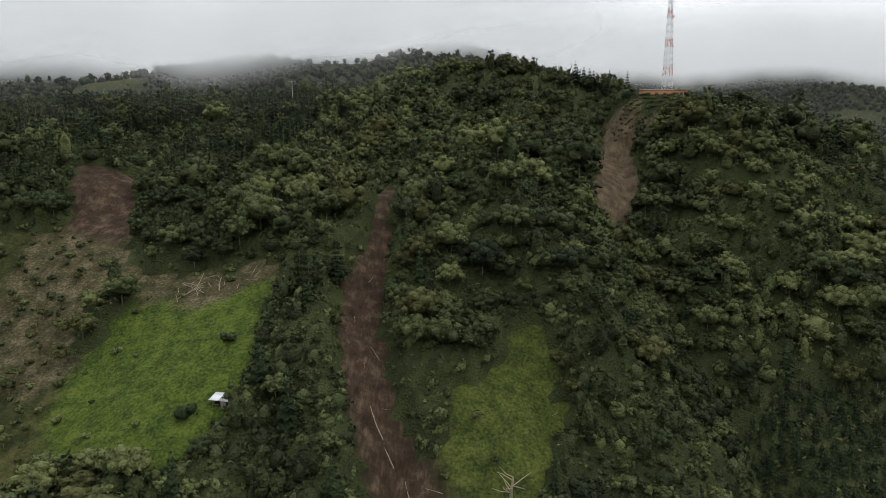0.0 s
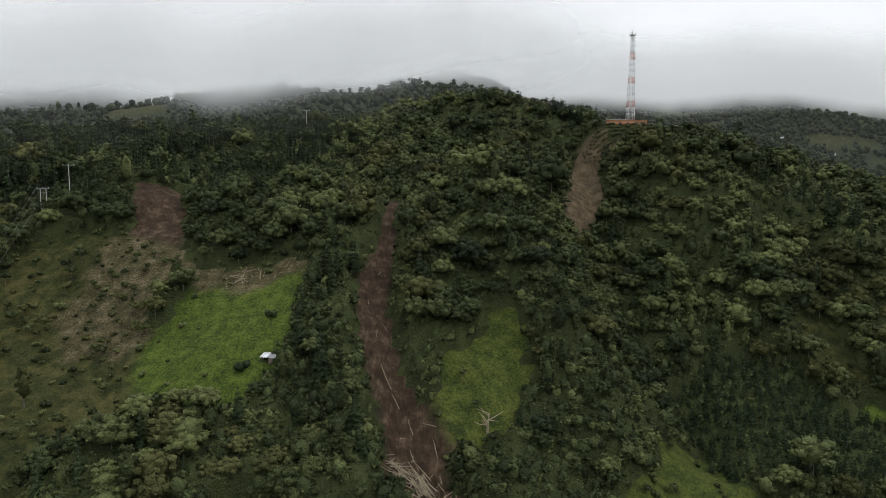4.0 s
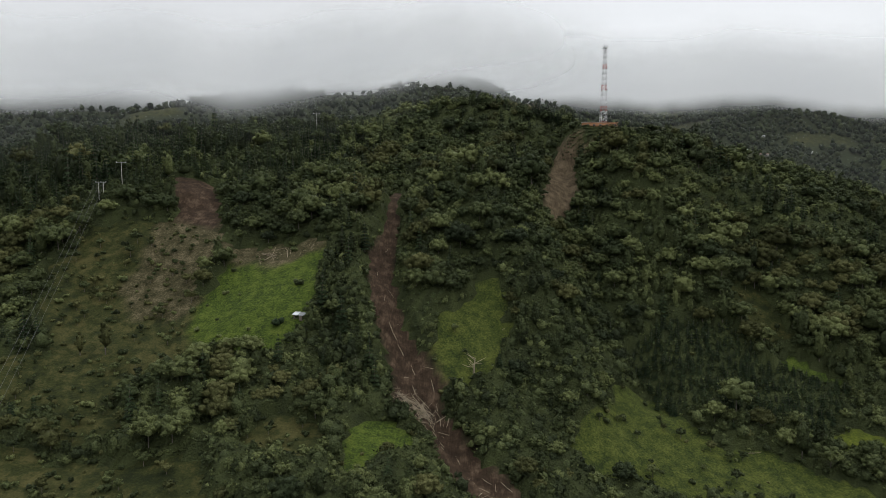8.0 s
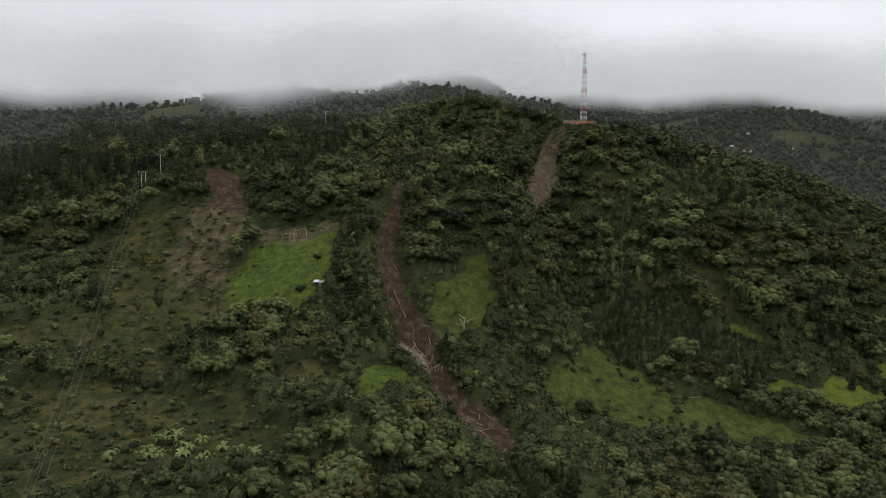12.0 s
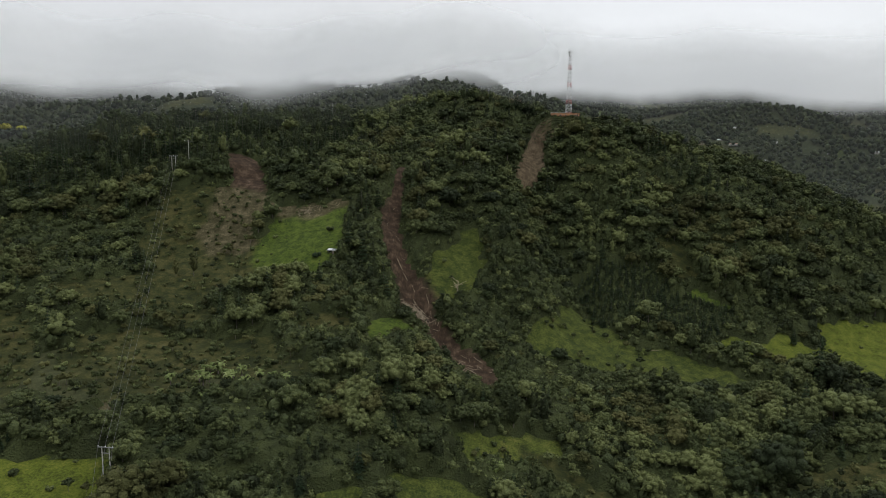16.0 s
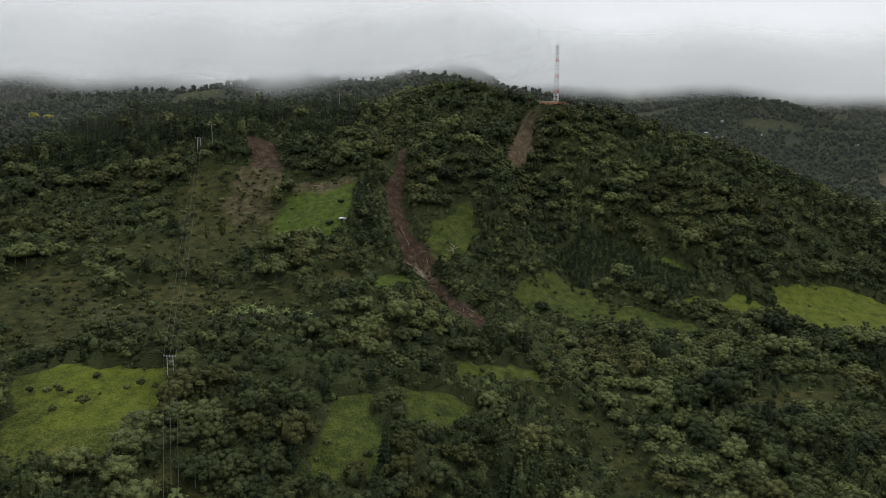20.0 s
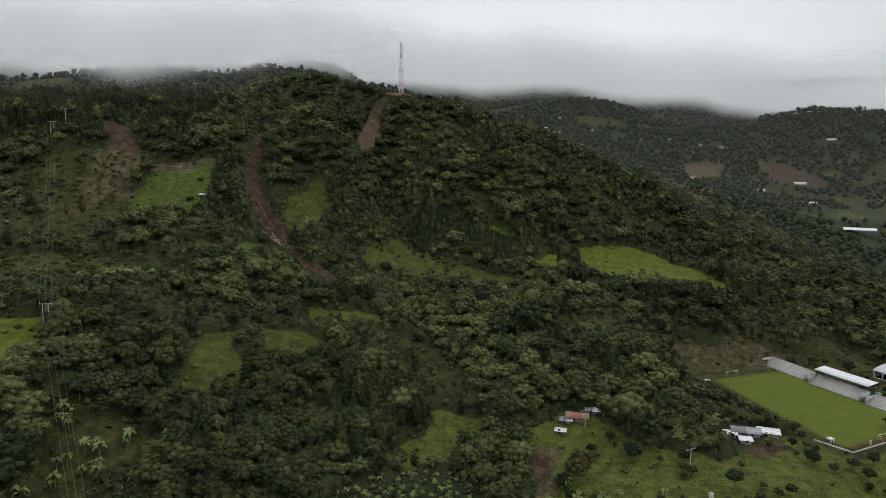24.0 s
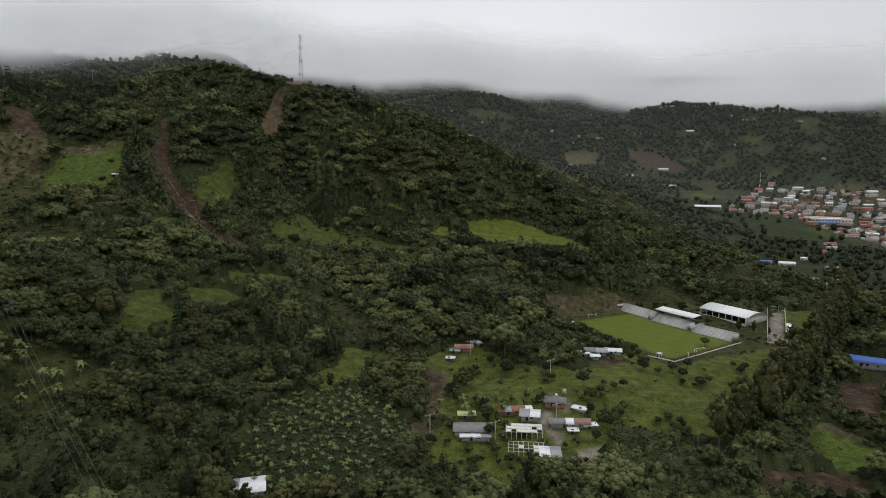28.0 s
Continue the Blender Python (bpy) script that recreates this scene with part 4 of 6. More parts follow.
for sel, k, label, mat in (
        ((kind == "broad") & ~single & ~back & ~olive & ~deep, "wood", "dense broad-leaved wood covering the hillside", LEAF),
        ((kind == "broad") & ~single & ~back & deep, "wood", "clumps of deep green trees in the hillside wood", LEAF_DEEP),
        ((kind == "broad") & ~single & back & ~olive & ~deep, "mid", "broad-leaved wood on the upper slopes and the ridge", LEAF),
        ((kind == "broad") & ~single & back & deep, "mid", "clumps of deep green trees on the upper slopes", LEAF_DEEP),
        ((kind == "broad") & ~single & ~back & olive, "wood", "olive-tinted trees scattered through the wood", LEAF_BROWN),
        ((kind == "broad") & ~single & back & olive, "mid", "olive-tinted trees scattered over the upper slopes", LEAF_BROWN),
        ((kind == "slim"), "slim", "tall slim trees standing out of the wood", LEAF),
        ((kind == "conifer"), "conifer", "dark conifers among the broad-leaved wood", LEAF_DARK)):
    plant("forest", label, "forest", k, spots[sel], mat)
for i in order:
    v = int(spots[i, 3] * 977) % 6
    mat, label = (LEAF_BROWN, "broad-leaved tree with a rounded olive crown") if olive[i] else (LEAF_DEEP, "broad-leaved tree with a rounded deep green crown") if deep[i] else (LEAF, "broad-leaved tree with a rounded green crown")
    tree("broadleaf_tree", "broad", v, label, "tree", mat, X[i], Y[i], size[i], spots[i, 3], "trees of the lower wood")

# the stand of tall trees on the ridge beside the hilltop field
rng = np.random.RandomState(12)
for i in range(44):
    f = i / 43
    x, y = 14 + 62 * f + rng.uniform(-2, 2), 262 - 24 * f + rng.uniform(-7, 7)
    kind_ = "conifer" if rng.rand() < 0.55 else ("broad", "slim")[int(rng.rand() < 0.4)]
    tree("ridge_tree", kind_, int(rng.randint(3)), "tall dark %s on the skyline of the ridge" % ("conifer" if kind_ == "conifer" else "tree"), "tree", LEAF_DARK if kind_ == "conifer" else LEAF_DEEP, x, y, rng.uniform(0.8, 1.08) * (1.25 if f > 0.72 else 0.85), rng.uniform(0, 6.28), "trees on the ridge")

# young conifer plantation in rows
X, Y, rng = scatter(17, 78, 186, 30, 90, 2.7)
keep = inside(X, Y, PLANTATION) > 0
spots = np.stack([X, Y, rng.uniform(0.45, 0.8, len(X)), rng.uniform(0, 6.28, len(X)), rng.uniform(0, 1, len(X))], 1)[keep]
plant("conifer_plantation", "dense plantation of young dark conifers", "plantation", "sapling", spots, LEAF_DARK)

# the thicket that closes the wood under the crowns
tx, ty = np.arange(-330, 481, 3.2), np.arange(-345, 331, 3.2)
TX, TY = np.meshgrid(tx, ty, indexing="ij")
rng = np.random.RandomState(3)
TX, TY = TX + rng.uniform(-1, 1, TX.shape), TY + rng.uniform(-1, 1, TX.shape)
shut = 1 - ease(open_ground(TX, TY), 0.1, 0.6)
lift = (1.8 + 3.8 * wave(TX, TY, 11, 4) + rng.uniform(-1.3, 1.3, TX.shape)) * np.where(inside(TX, TY, PLANTATION) > 0, 0.3, 1)
lift = np.minimum(lift, np.maximum(headroom(TX, TY) - 0.3, 0.2)) * shut
TZ = height(TX, TY) + lift - 0.6 * (shut < 0.05)
idx = np.arange(TX.size).reshape(TX.shape)
quads = np.stack([idx[:-1, :-1], idx[1:, :-1], idx[1:, 1:], idx[:-1, 1:]], -1)
see = (np.degrees(np.arctan2(TX - 30, TY + 400)) > -41) & (np.degrees(np.arctan2(TX - 10, TY + 520)) < 56)
wet = see & (shut > 0.02)
ok = (see[:-1, :-1] & see[1:, 1:]) & (wet[:-1, :-1] | wet[1:, :-1] | wet[1:, 1:] | wet[:-1, 1:])
see = wet
me = solid("thicket", np.stack([TX, TY, TZ], -1).reshape(-1, 3), quads[ok], False)
attribute(me, "tint", rng.uniform(-0.3, 0.5, TX.size))
me.materials.append(LEAF_UNDER)
tagged(new("thicket", me), "dense dark green thicket under the trees", "thicket", kind="stuff")
pick = see & (lift > 0.12) & (TX < 360)
cx, cy, cz, cl = TX[pick], TY[pick], TZ[pick], lift[pick]
at = np.repeat(np.stack([cx, cy, cz], 1), np.where(cl < 1.6, 16, np.where((cy > -60) & (cy < 130) & (cx > -150) & (cx < 240), 6, 4)), 0)
at += rng.uniform(-1.7, 1.7, at.shape) * (1, 1, 0.25)
lc, lt = sprigs(rng, at, rng.uniform(0.1, 1.1, (len(at), 1)), len(at), 0.62)
me = solid("thicket_leaves", lc, lt)
attribute(me, "tint", np.repeat(rng.uniform(0, 1, len(at)), 3))
me.materials.append(LEAF)
tagged(new("thicket_leaves", me), "leafy sprays standing out of the thicket", "foliage", kind="stuff")

# young trees and tall shrubs that fill the wood between the crowns
X, Y, rng = scatter(57, -260, 360, -340, 226, 5.0)
see = (np.degrees(np.arctan2(X - 30, Y + 400)) > -41) & (np.degrees(np.arctan2(X - 10, Y + 520)) < 56)
keep = (open_ground(X, Y) < 0.25) & see & (inside(X, Y, SLIDE) < -2.5) & (inside(X, Y, PLANTATION) < 0)
X, Y = X[keep], Y[keep]
grow = np.minimum(rng.uniform(0.7, 1.7, len(X)), np.maximum(headroom(X, Y), 1.6) / 4.4)
spots = np.stack([X, Y, grow, rng.uniform(0, 6.28, len(X)), 0.6 * wave(X, Y, 20, 2) + rng.uniform(-0.1, 0.5, len(X)), np.maximum(grow, 0.9)], 1)
plant("young_trees", "young trees and tall shrubs filling the wood", "shrub", "low", spots, LEAF, False)
# shrubs along the edges of the clearings, and a closer growth beside the slide
X, Y, rng = scatter(59, -230, 330, -330, 130, 3.3)
o = open_ground(X, Y)
c = cover(X, Y)
edge = (o > 0.03) & (o < 0.75) | (o < 0.1) & (X > -60) & (X < 85) & (Y > -45) & (Y < 75)
see = (np.degrees(np.arctan2(X - 30, Y + 400)) > -41) & (np.degrees(np.arctan2(X - 10, Y + 520)) < 56)
keep = edge & see & (c["turf"] < 0.02) & (c["path"] < 0.02) & (inside(X, Y, PLANTATION) < 0) & (rng.uniform(0, 1, len(X)) < 0.9)
a, b = in_pitch(X, Y)
keep &= ~((np.abs(a) < 58) & (b > -30) & (b < 92))
for x, y, r in YARDS:
    keep &= np.hypot(X - x, Y - y) > r
grow = rng.uniform(0.3, 0.8, len(X)) * np.where(o < 0.03, 1.7, 1)
spots = np.stack([X, Y, grow, rng.uniform(0, 6.28, len(X)), rng.uniform(0, 1, len(X)), np.maximum(grow, 0.6)], 1)[keep]
plant("edge_shrubs", "leafy shrubs along the edges of the clearings", "shrub", "low", spots, LEAF, False)
# small trees spread over the rough pasture
X, Y, rng = scatter(58, -260, 330, -320, 120, 6.0)
c = cover(X, Y)
keep = rng.uniform(0, 1, len(X)) < (0.26 * c["pasture"] + 0.26 * c["scrub"] + 0.05 * c["sward"] + 0.14 * c["shaded_glade"] * (Y > -20)) * (1 - c["soil"]) * (1 - c["grass"]) * (0.3 + 1.4 * wave(X, Y, 25, 3))
a, b = in_pitch(X, Y)
keep &= ~((np.abs(a) < 70) & (b > -60) & (b < 92)) & ~((X > 85) & (Y > 170))
for x, y, r in YARDS:
    keep &= np.hypot(X - x, Y - y) > r
spots = np.stack([X, Y, rng.uniform(0.18, 0.42, len(X)), rng.uniform(0, 6.28, len(X)), rng.uniform(0, 1, len(X))], 1)[keep]
half = rng.uniform(0, 1, len(spots)) < 0.7
plant("scrub_trees", "small green trees spread over the rough pasture", "tree", "mid", spots[half], LEAF)
plant("scrub_trees", "small brownish trees spread over the rough pasture", "tree", "mid", spots[~half], LEAF_BROWN)

# bushes and undergrowth: dense at the edges of the wood, thin over the open ground
X, Y, rng = scatter(27, -260, 360, -340, 140, 3.4)
o = open_ground(X, Y)
c = cover(X, Y)
c["sward"] = c.get("sward", 0)
rough = np.maximum(c["scrub"], 0.55 * c["pasture"])
chance = 0.05 * c["grass"] + 0.07 * c["shaded_glade"] + 0.025 * c["sward"] + 0.02 * c["meadow"] + 0.30 * c["scrub"] + 0.24 * c["pasture"] + 0.06 * c["dry"] + np.where((o > 0.02) & (o < 0.6), 0.55, 0) + np.where(o < 0.02, 0.12, 0)
chance = chance * (1 - c["turf"]) * (1 - c["soil"]) * (0.25 + 1.5 * wave(X, Y, 14, 2))
a, b = in_pitch(X, Y)
chance = np.where((np.abs(a) < 58) & (b > -30) & (b < 45), 0, chance)
see = (np.degrees(np.arctan2(X - 30, Y + 400)) > -41) & (np.degrees(np.arctan2(X - 10, Y + 520)) < 56)
keep = (rng.uniform(0, 1, len(X)) < chance) & see
for x, y, r in YARDS:
    keep &= np.hypot(X - x, Y - y) > r * 0.75
spots = np.stack([X, Y, rng.uniform(0.35, 1.15, len(X)), rng.uniform(0, 6.28, len(X)), rng.uniform(0.1, 1.2, len(X))], 1)[keep]
half = rng.uniform(0, 1, len(spots)) < 0.78
plant("undergrowth", "low green bushes and shrubs over the open slopes", "bush", "bush", spots[half], LEAF)
plant("undergrowth", "dry brownish shrubs over the open slopes", "bush", "bush", spots[~half], LEAF_BROWN)

# lone trees on the open ground
for x, y, k, v, s, mat, label in (
        (-130, 16, "slim", 0, 0.85, LEAF_BROWN, "tall thin tree with an olive crown on the pasture"),
        (-139, 14, "slim", 2, 0.7, LEAF_BROWN, "tall thin tree with an olive crown on the pasture"),
        (-40, -16, "broad", 3, 0.85, LEAF, "rounded green tree at the edge of the lower field"),
        (-61, 47, "bush", 1, 1.3, LEAF, "dark bush standing in the bright green field"),
        (-64, 25, "bush", 1, 1.5, LEAF_DARK, "dark bush beside the tin-roofed hut"),
        (-14, -29, "broad", 4, 0.5, LEAF_BROWN, "small brownish tree on the lower field"),
        (256, 66, "slim", 1, 0.8, LEAF, "tall tree at the edge of the bright meadow"),
        (218, 32, "slim", 0, 0.75, LEAF_DARK, "dark tree on the bright meadow"),
        (204, 35, "conifer", 2, 0.8, LEAF_DARK, "dark tree on the bright meadow"),
        (239, -224, "broad", 4, 0.5, LEAF, "round green tree on the grassy slope"),
        (243, -241, "broad", 2, 0.55, LEAF, "round green tree on the grassy slope"),
        (276, -232, "broad", 4, 0.4, LEAF_DARK, "small round tree on the grassy slope"),
        (288, -190, "broad", 4, 0.55, LEAF, "small round tree beside the goal"),
        (361, -2, "broad", 0, 1.0, LEAF_BRIGHT, "rounded yellow-green tree by the valley road"),
        (30, -107, "broad", 2, 0.7, LEAF_BRIGHT, "light green tree at the edge of a clearing"),
        (131, 32, "broad", 0, 0.9, LEAF_BROWN, "pale olive tree at the foot of the plantation"),
        (250, -222, "broad", 3, 0.45, LEAF, "round green tree on the grassy slope"),
        *[(x, y, ("conifer", "slim", "broad")[i % 3 if i % 4 else 0], i % 3, s * (1.4 if i % 3 == 0 or i % 4 == 0 else 1.1), LEAF_DARK if i % 3 == 0 else LEAF, "dark tree in the strip of wood beside the slide")
          for i, (x, y, s) in enumerate(((-47, 30, 0.8), (-50, 20, 0.75), (-43, 42, 0.7), (-41, 56, 0.65), (-45, 62, 0.6), (-36, 34, 0.6), (-38, 22, 0.75), (-30, 14, 0.7), (-33, 27, 0.6), (-25, 8, 0.65), (-40, 8, 0.7), (-48, 6, 0.7),
                                         (-36, 70, 0.6), (-40, 78, 0.7), (-32, 44, 0.5), (-22, 0, 0.6), (-29, 1, 0.7), (-52, 12, 0.6), (-58, 4, 0.6), (-66, 2, 0.6), (-74, 0, 0.55), (-84, -2, 0.6), (-60, -6, 0.5)))],
        (-452, 330, "broad", 2, 1.0, LEAF_YELLOW, "tree in bright yellow blossom on the wooded slope"),
        (-440, 336, "broad", 4, 0.9, LEAF_YELLOW, "tree in bright yellow blossom on the wooded slope"),
        (190, -222, "broad", 2, 0.6, LEAF, "round green tree on the grassy slope"),
        (178, -236, "broad", 1, 0.55, LEAF_DARK, "dark tree behind the houses")):
    tree("lone_tree", k, v, label, "tree", mat, x, y, s, x * 0.7)

# the row of old eucalypts along the field
rng = np.random.RandomState(5)
line = np.array([(206, -302), (222, -296), (238, -289), (258, -279), (282, -263), (320, -240), (364, -210), (402, -182), (436, -160)], float)
run = np.r_[0, np.cumsum(np.hypot(*np.diff(line, axis=0).T))]
for d in np.arange(0, run[-1], 4.4):
    x, y = np.interp(d, run, line[:, 0]) + rng.uniform(-4, 4), np.interp(d, run, line[:, 1]) + rng.uniform(-4, 4)
    tree("eucalyptus_tree", "eucalypt", rng.randint(3), "tall eucalyptus with an olive brown crown and pale trunk", "tree", LEAF_BROWN if rng.rand() < 0.6 else LEAF, x, y, rng.uniform(0.9, 1.25), rng.uniform(0, 6.28), "row of eucalyptus trees")

# banana plants and the coffee under them
X, Y, rng = scatter(37, 10, 95, -292, -205, 4.1)
keep = (inside(X, Y, PLANTATION_BANANA) > 0) & (rng.uniform(0, 1, len(X)) < 0.85)
for x, y in zip(X[keep], Y[keep]):
    tree("banana_plant", "banana", rng.randint(3), "banana plant with large arching pale green leaves", "banana plant", LEAF_BRIGHT, x, y, rng.uniform(0.65, 1.05), rng.uniform(0, 6.28), "banana plants of the plantation", "leaves", "stalk")
X, Y, rng = scatter(38, 10, 95, -292, -205, 2.2)
keep = (inside(X, Y, PLANTATION_BANANA) > 0)
spots = np.stack([X, Y, rng.uniform(0.4, 0.7, len(X)), rng.uniform(0, 6.28, len(X)), rng.uniform(0, 0.8, len(X))], 1)[keep]
plant("coffee_shrubs", "dark green coffee shrubs under the banana plants", "shrub", "bush", spots, LEAF)
for cx, cy, n in ((-70, -85, 26), (-20, -205, 14), (-42, -230, 14), (128, -232, 8), (215, -170, 10)):
    r = np.random.RandomState(n + int(cx) % 17)
    for i in range(n):
        x, y = cx + r.normal() * 12, cy + r.normal() * 8
        tree("banana_plant", "banana", r.randint(3), "banana plant growing wild on the slope", "banana plant", LEAF_BRIGHT, x, y, r.uniform(0.8, 1.3), r.uniform(0, 6.28), "banana plants on the slope", "leaves", "stalk")

# distant woods
X, Y, rng = scatter(8, -1300, 2000, -330, 2200, 10.5)
far = (X < -330) | (X > 480) | (Y > 330)
az, dist = np.degrees(np.arctan2(X - 15, Y + 504)), np.hypot(X - 15, Y + 504)
far &= (az > -42) & (az < 57) & (rng.uniform(0, 1, len(X)) < np.clip(1700 / dist, 0.42, 1))
quilt = wave(X, Y, 85, 6) + 0.5 * wave(X, Y, 33, 7)
far &= (X < 220) | (quilt < 1.06) & (wave(X, Y, 70, 5) > 0.19) & (wave(X, Y, 40, 1) + 0.3 * wave(X, Y, 20, 6) > 0.28) | (far & (rng.uniform(0, 1, len(X)) < 0.06))
far &= (height(X, Y) < 345) & ~((np.abs(X - 800) < 190) & (np.abs(Y - 190) < 170) & (rng.uniform(0, 1, len(X)) < 0.85))
knoll = ((-362, 462), (-345, 500), (-315, 505), (-295, 480), (-305, 455), (-335, 445))
wide_ = far & (X > 330) & (X < 1000) & (Y < 900)
for back_ in (0, 16):
    c = cover(X[wide_] + 0.3 * back_, Y[wide_] + back_)
    far[np.where(wide_)[0][(c["dry"] + c["soil"] + c["path"]) > 0.4]] = False
    wide_ = far & (X > 330) & (X < 1000) & (Y < 900)
for back_ in (0, 14, 28, 42):
    far &= inside(X - back_ * 0.42, Y + back_ * 0.9, knoll) < -1
X, Y, dist = X[far], Y[far], dist[far]
spots = np.stack([X, Y, rng.uniform(0.55, 1.15, len(X)) * np.clip(dist / 1100, 1, 1.8), rng.uniform(0, 6.28, len(X)), rng.uniform(0, 1, len(X))], 1)
plant("far_woods", "distant woods on the hills across the valley", "forest", "far", spots, LEAF_FAR, False)

# crop rows on the hilltop in front of the station
rows = []
for k, y in enumerate(np.arange(184, 203, 1.9)):
    for x in np.arange(72, 103, 1.5):
        rows.append((x + rng.uniform(-0.3, 0.3), y + 0.05 * (x - 90) + rng.uniform(-0.25, 0.25), rng.uniform(0.35, 0.6), rng.uniform(0, 6.28), rng.uniform(0.2, 0.9)))
plant("crop_rows", "low dark green crop in rows on the hilltop field", "crop", "bush", [r for r in rows if r[1] > 190 + 0.2 * abs(r[0] - 88)], LEAF)

# trees round the houses and over the lower meadow
rng = np.random.RandomState(77)
for i, (x, y) in enumerate(((128, -210), (118, -225), (164, -196), (155, -205), (168, -204), (187, -183), (164, -222), (227, -221), (191, -242), (237, -234), (246, -238), (176, -250), (182, -263), (198, -275),
                            (206, -277), (192, -287), (174, -272), (120, -234), (104, -272), (98, -261), (230, -206), (278, -231), (172, -262), (168, -284), (175, -290), (160, -296), (156, -178), (180, -192), (150, -190), (140, -200), (172, -212), (178, -200), (103, -246), (126, -236))):
    for k in range(3):
        tree("meadow_tree", "broad", int(rng.randint(6)), "bushy green tree on the meadow by the houses", "tree", (LEAF, LEAF_DARK, LEAF_BROWN)[(i + k) % 5 % 3], x + rng.uniform(-4.5, 4.5), y + rng.uniform(-4.5, 4.5), rng.uniform(0.4, 0.72), rng.uniform(0, 6.28), "trees by the houses")
for i in range(16):
    tree("banana_plant", "banana", int(rng.randint(3)), "banana plant growing wild on the slope", "banana plant", LEAF_BRIGHT, rng.uniform(-66, -34), rng.uniform(-236, -200), rng.uniform(0.8, 1.3), rng.uniform(0, 6.28), "banana plants on the slope", "leaves", "stalk")



# ---------------------------------------------------------------- building blocks for made things
def paint(name, colour, rough=0.7, wear=0.35, scale=0.8, metal=0.0, bump=0.0):
    """A painted, plastered or tin surface with stains."""
    dark = tuple(c * (1 - wear) for c in colour)
    light = tuple(min(1, c * (1 + wear * 0.5)) for c in colour)
    return material(name, [dark, colour, light], scale, rough, bump, 7, False, metal, (0.3, 0.7))


TIN = paint("tin_grey", (0.24, 0.25, 0.26), 0.5, 0.5, 0.5, 0.3)
TIN_WHITE = paint("tin_white", (0.56, 0.575, 0.59), 0.45, 0.3, 0.5, 0.1)
RUST = paint("tin_rust", (0.20, 0.085, 0.060), 0.75, 0.6, 0.6)
TILE = paint("roof_clay", (0.20, 0.13, 0.10), 0.85, 0.5, 0.9)
ASBESTOS = paint("roof_fibre_cement", (0.16, 0.155, 0.15), 0.9, 0.45, 0.5)
ROOF_GREEN = paint("roof_yellow_green", (0.33, 0.36, 0.18), 0.6, 0.3)
ROOF_BLUE = paint("roof_blue", (0.045, 0.10, 0.33), 0.5, 0.35)
ROOF_RED = paint("roof_red", (0.24, 0.065, 0.055), 0.6, 0.35)
PLASTER = paint("plaster_white", (0.42, 0.40, 0.37), 0.85, 0.3)
PLASTER_GREY = paint("plaster_grey", (0.34, 0.33, 0.31), 0.9, 0.4)
BRICKWORK = paint("brick_wall", (0.30, 0.15, 0.09), 0.9, 0.35, 2.0)
ADOBE = paint("adobe_wall", (0.28, 0.20, 0.14), 0.95, 0.4)
ORANGE = paint("orange_wall", (0.33, 0.165, 0.085), 0.85, 0.35)
TIMBER = paint("weathered_timber", (0.22, 0.19, 0.15), 0.9, 0.4, 1.5)
LOG = paint("bleached_log", (0.27, 0.225, 0.16), 0.9, 0.45, 0.7)
CONCRETE = paint("concrete", (0.36, 0.36, 0.35), 0.9, 0.35, 0.4)
CONCRETE_PALE = paint("concrete_pale", (0.38, 0.37, 0.34), 0.85, 0.3, 0.5)
STEEL_WHITE = paint("steel_white", (0.62, 0.62, 0.62), 0.5, 0.25, 0.6)
STEEL_RED = paint("steel_red", (0.40, 0.10, 0.08), 0.55, 0.3, 0.6)
STEEL_GREY = paint("steel_grey", (0.22, 0.22, 0.23), 0.5, 0.3, 0.6, 0.5)
DARK = paint("dark_opening", (0.02, 0.02, 0.022), 0.6, 0.3)
WIRE = paint("cable_black", (0.10, 0.10, 0.10), 0.6, 0.2)
BLUE_PAINT = paint("blue_paint", (0.13, 0.20, 0.50), 0.7, 0.25)
SEAGREEN = paint("green_plastic", (0.08, 0.30, 0.24), 0.6, 0.3)
POST_BROWN = paint("brown_post", (0.15, 0.075, 0.045), 0.85, 0.35)
GLASS = paint("window_glass", (0.05, 0.06, 0.07), 0.12, 0.2)
NETTING = paint("torn_plastic_sheet", (0.50, 0.50, 0.46), 0.6, 0.35, 0.7)

BOX_TRI = np.array([(0, 2, 1), (0, 3, 2), (4, 5, 6), (4, 6, 7), (0, 1, 5), (0, 5, 4), (1, 2, 6), (1, 6, 5), (2, 3, 7), (2, 7, 6), (3, 0, 4), (3, 4, 7)])


def box(x0, x1, y0, y1, z0, z1):
    co = np.array([(x0, y0, z0), (x1, y0, z0), (x1, y1, z0), (x0, y1, z0), (x0, y0, z1), (x1, y0, z1), (x1, y1, z1), (x0, y1, z1)], float)
    return co, BOX_TRI.copy()


def beam(p, q, r, segs=5):
    """A round bar from p to q with closed ends."""
    co, tri = tube([p, q], [r, r], segs)
    n = len(co)
    co = np.concatenate([co, [p], [q]])
    caps = [(n, (j + 1) % segs, j) for j in range(segs)] + [(n + 1, segs + j, segs + (j + 1) % segs) for j in range(segs)]
    return co, np.concatenate([tri, np.array(caps)])


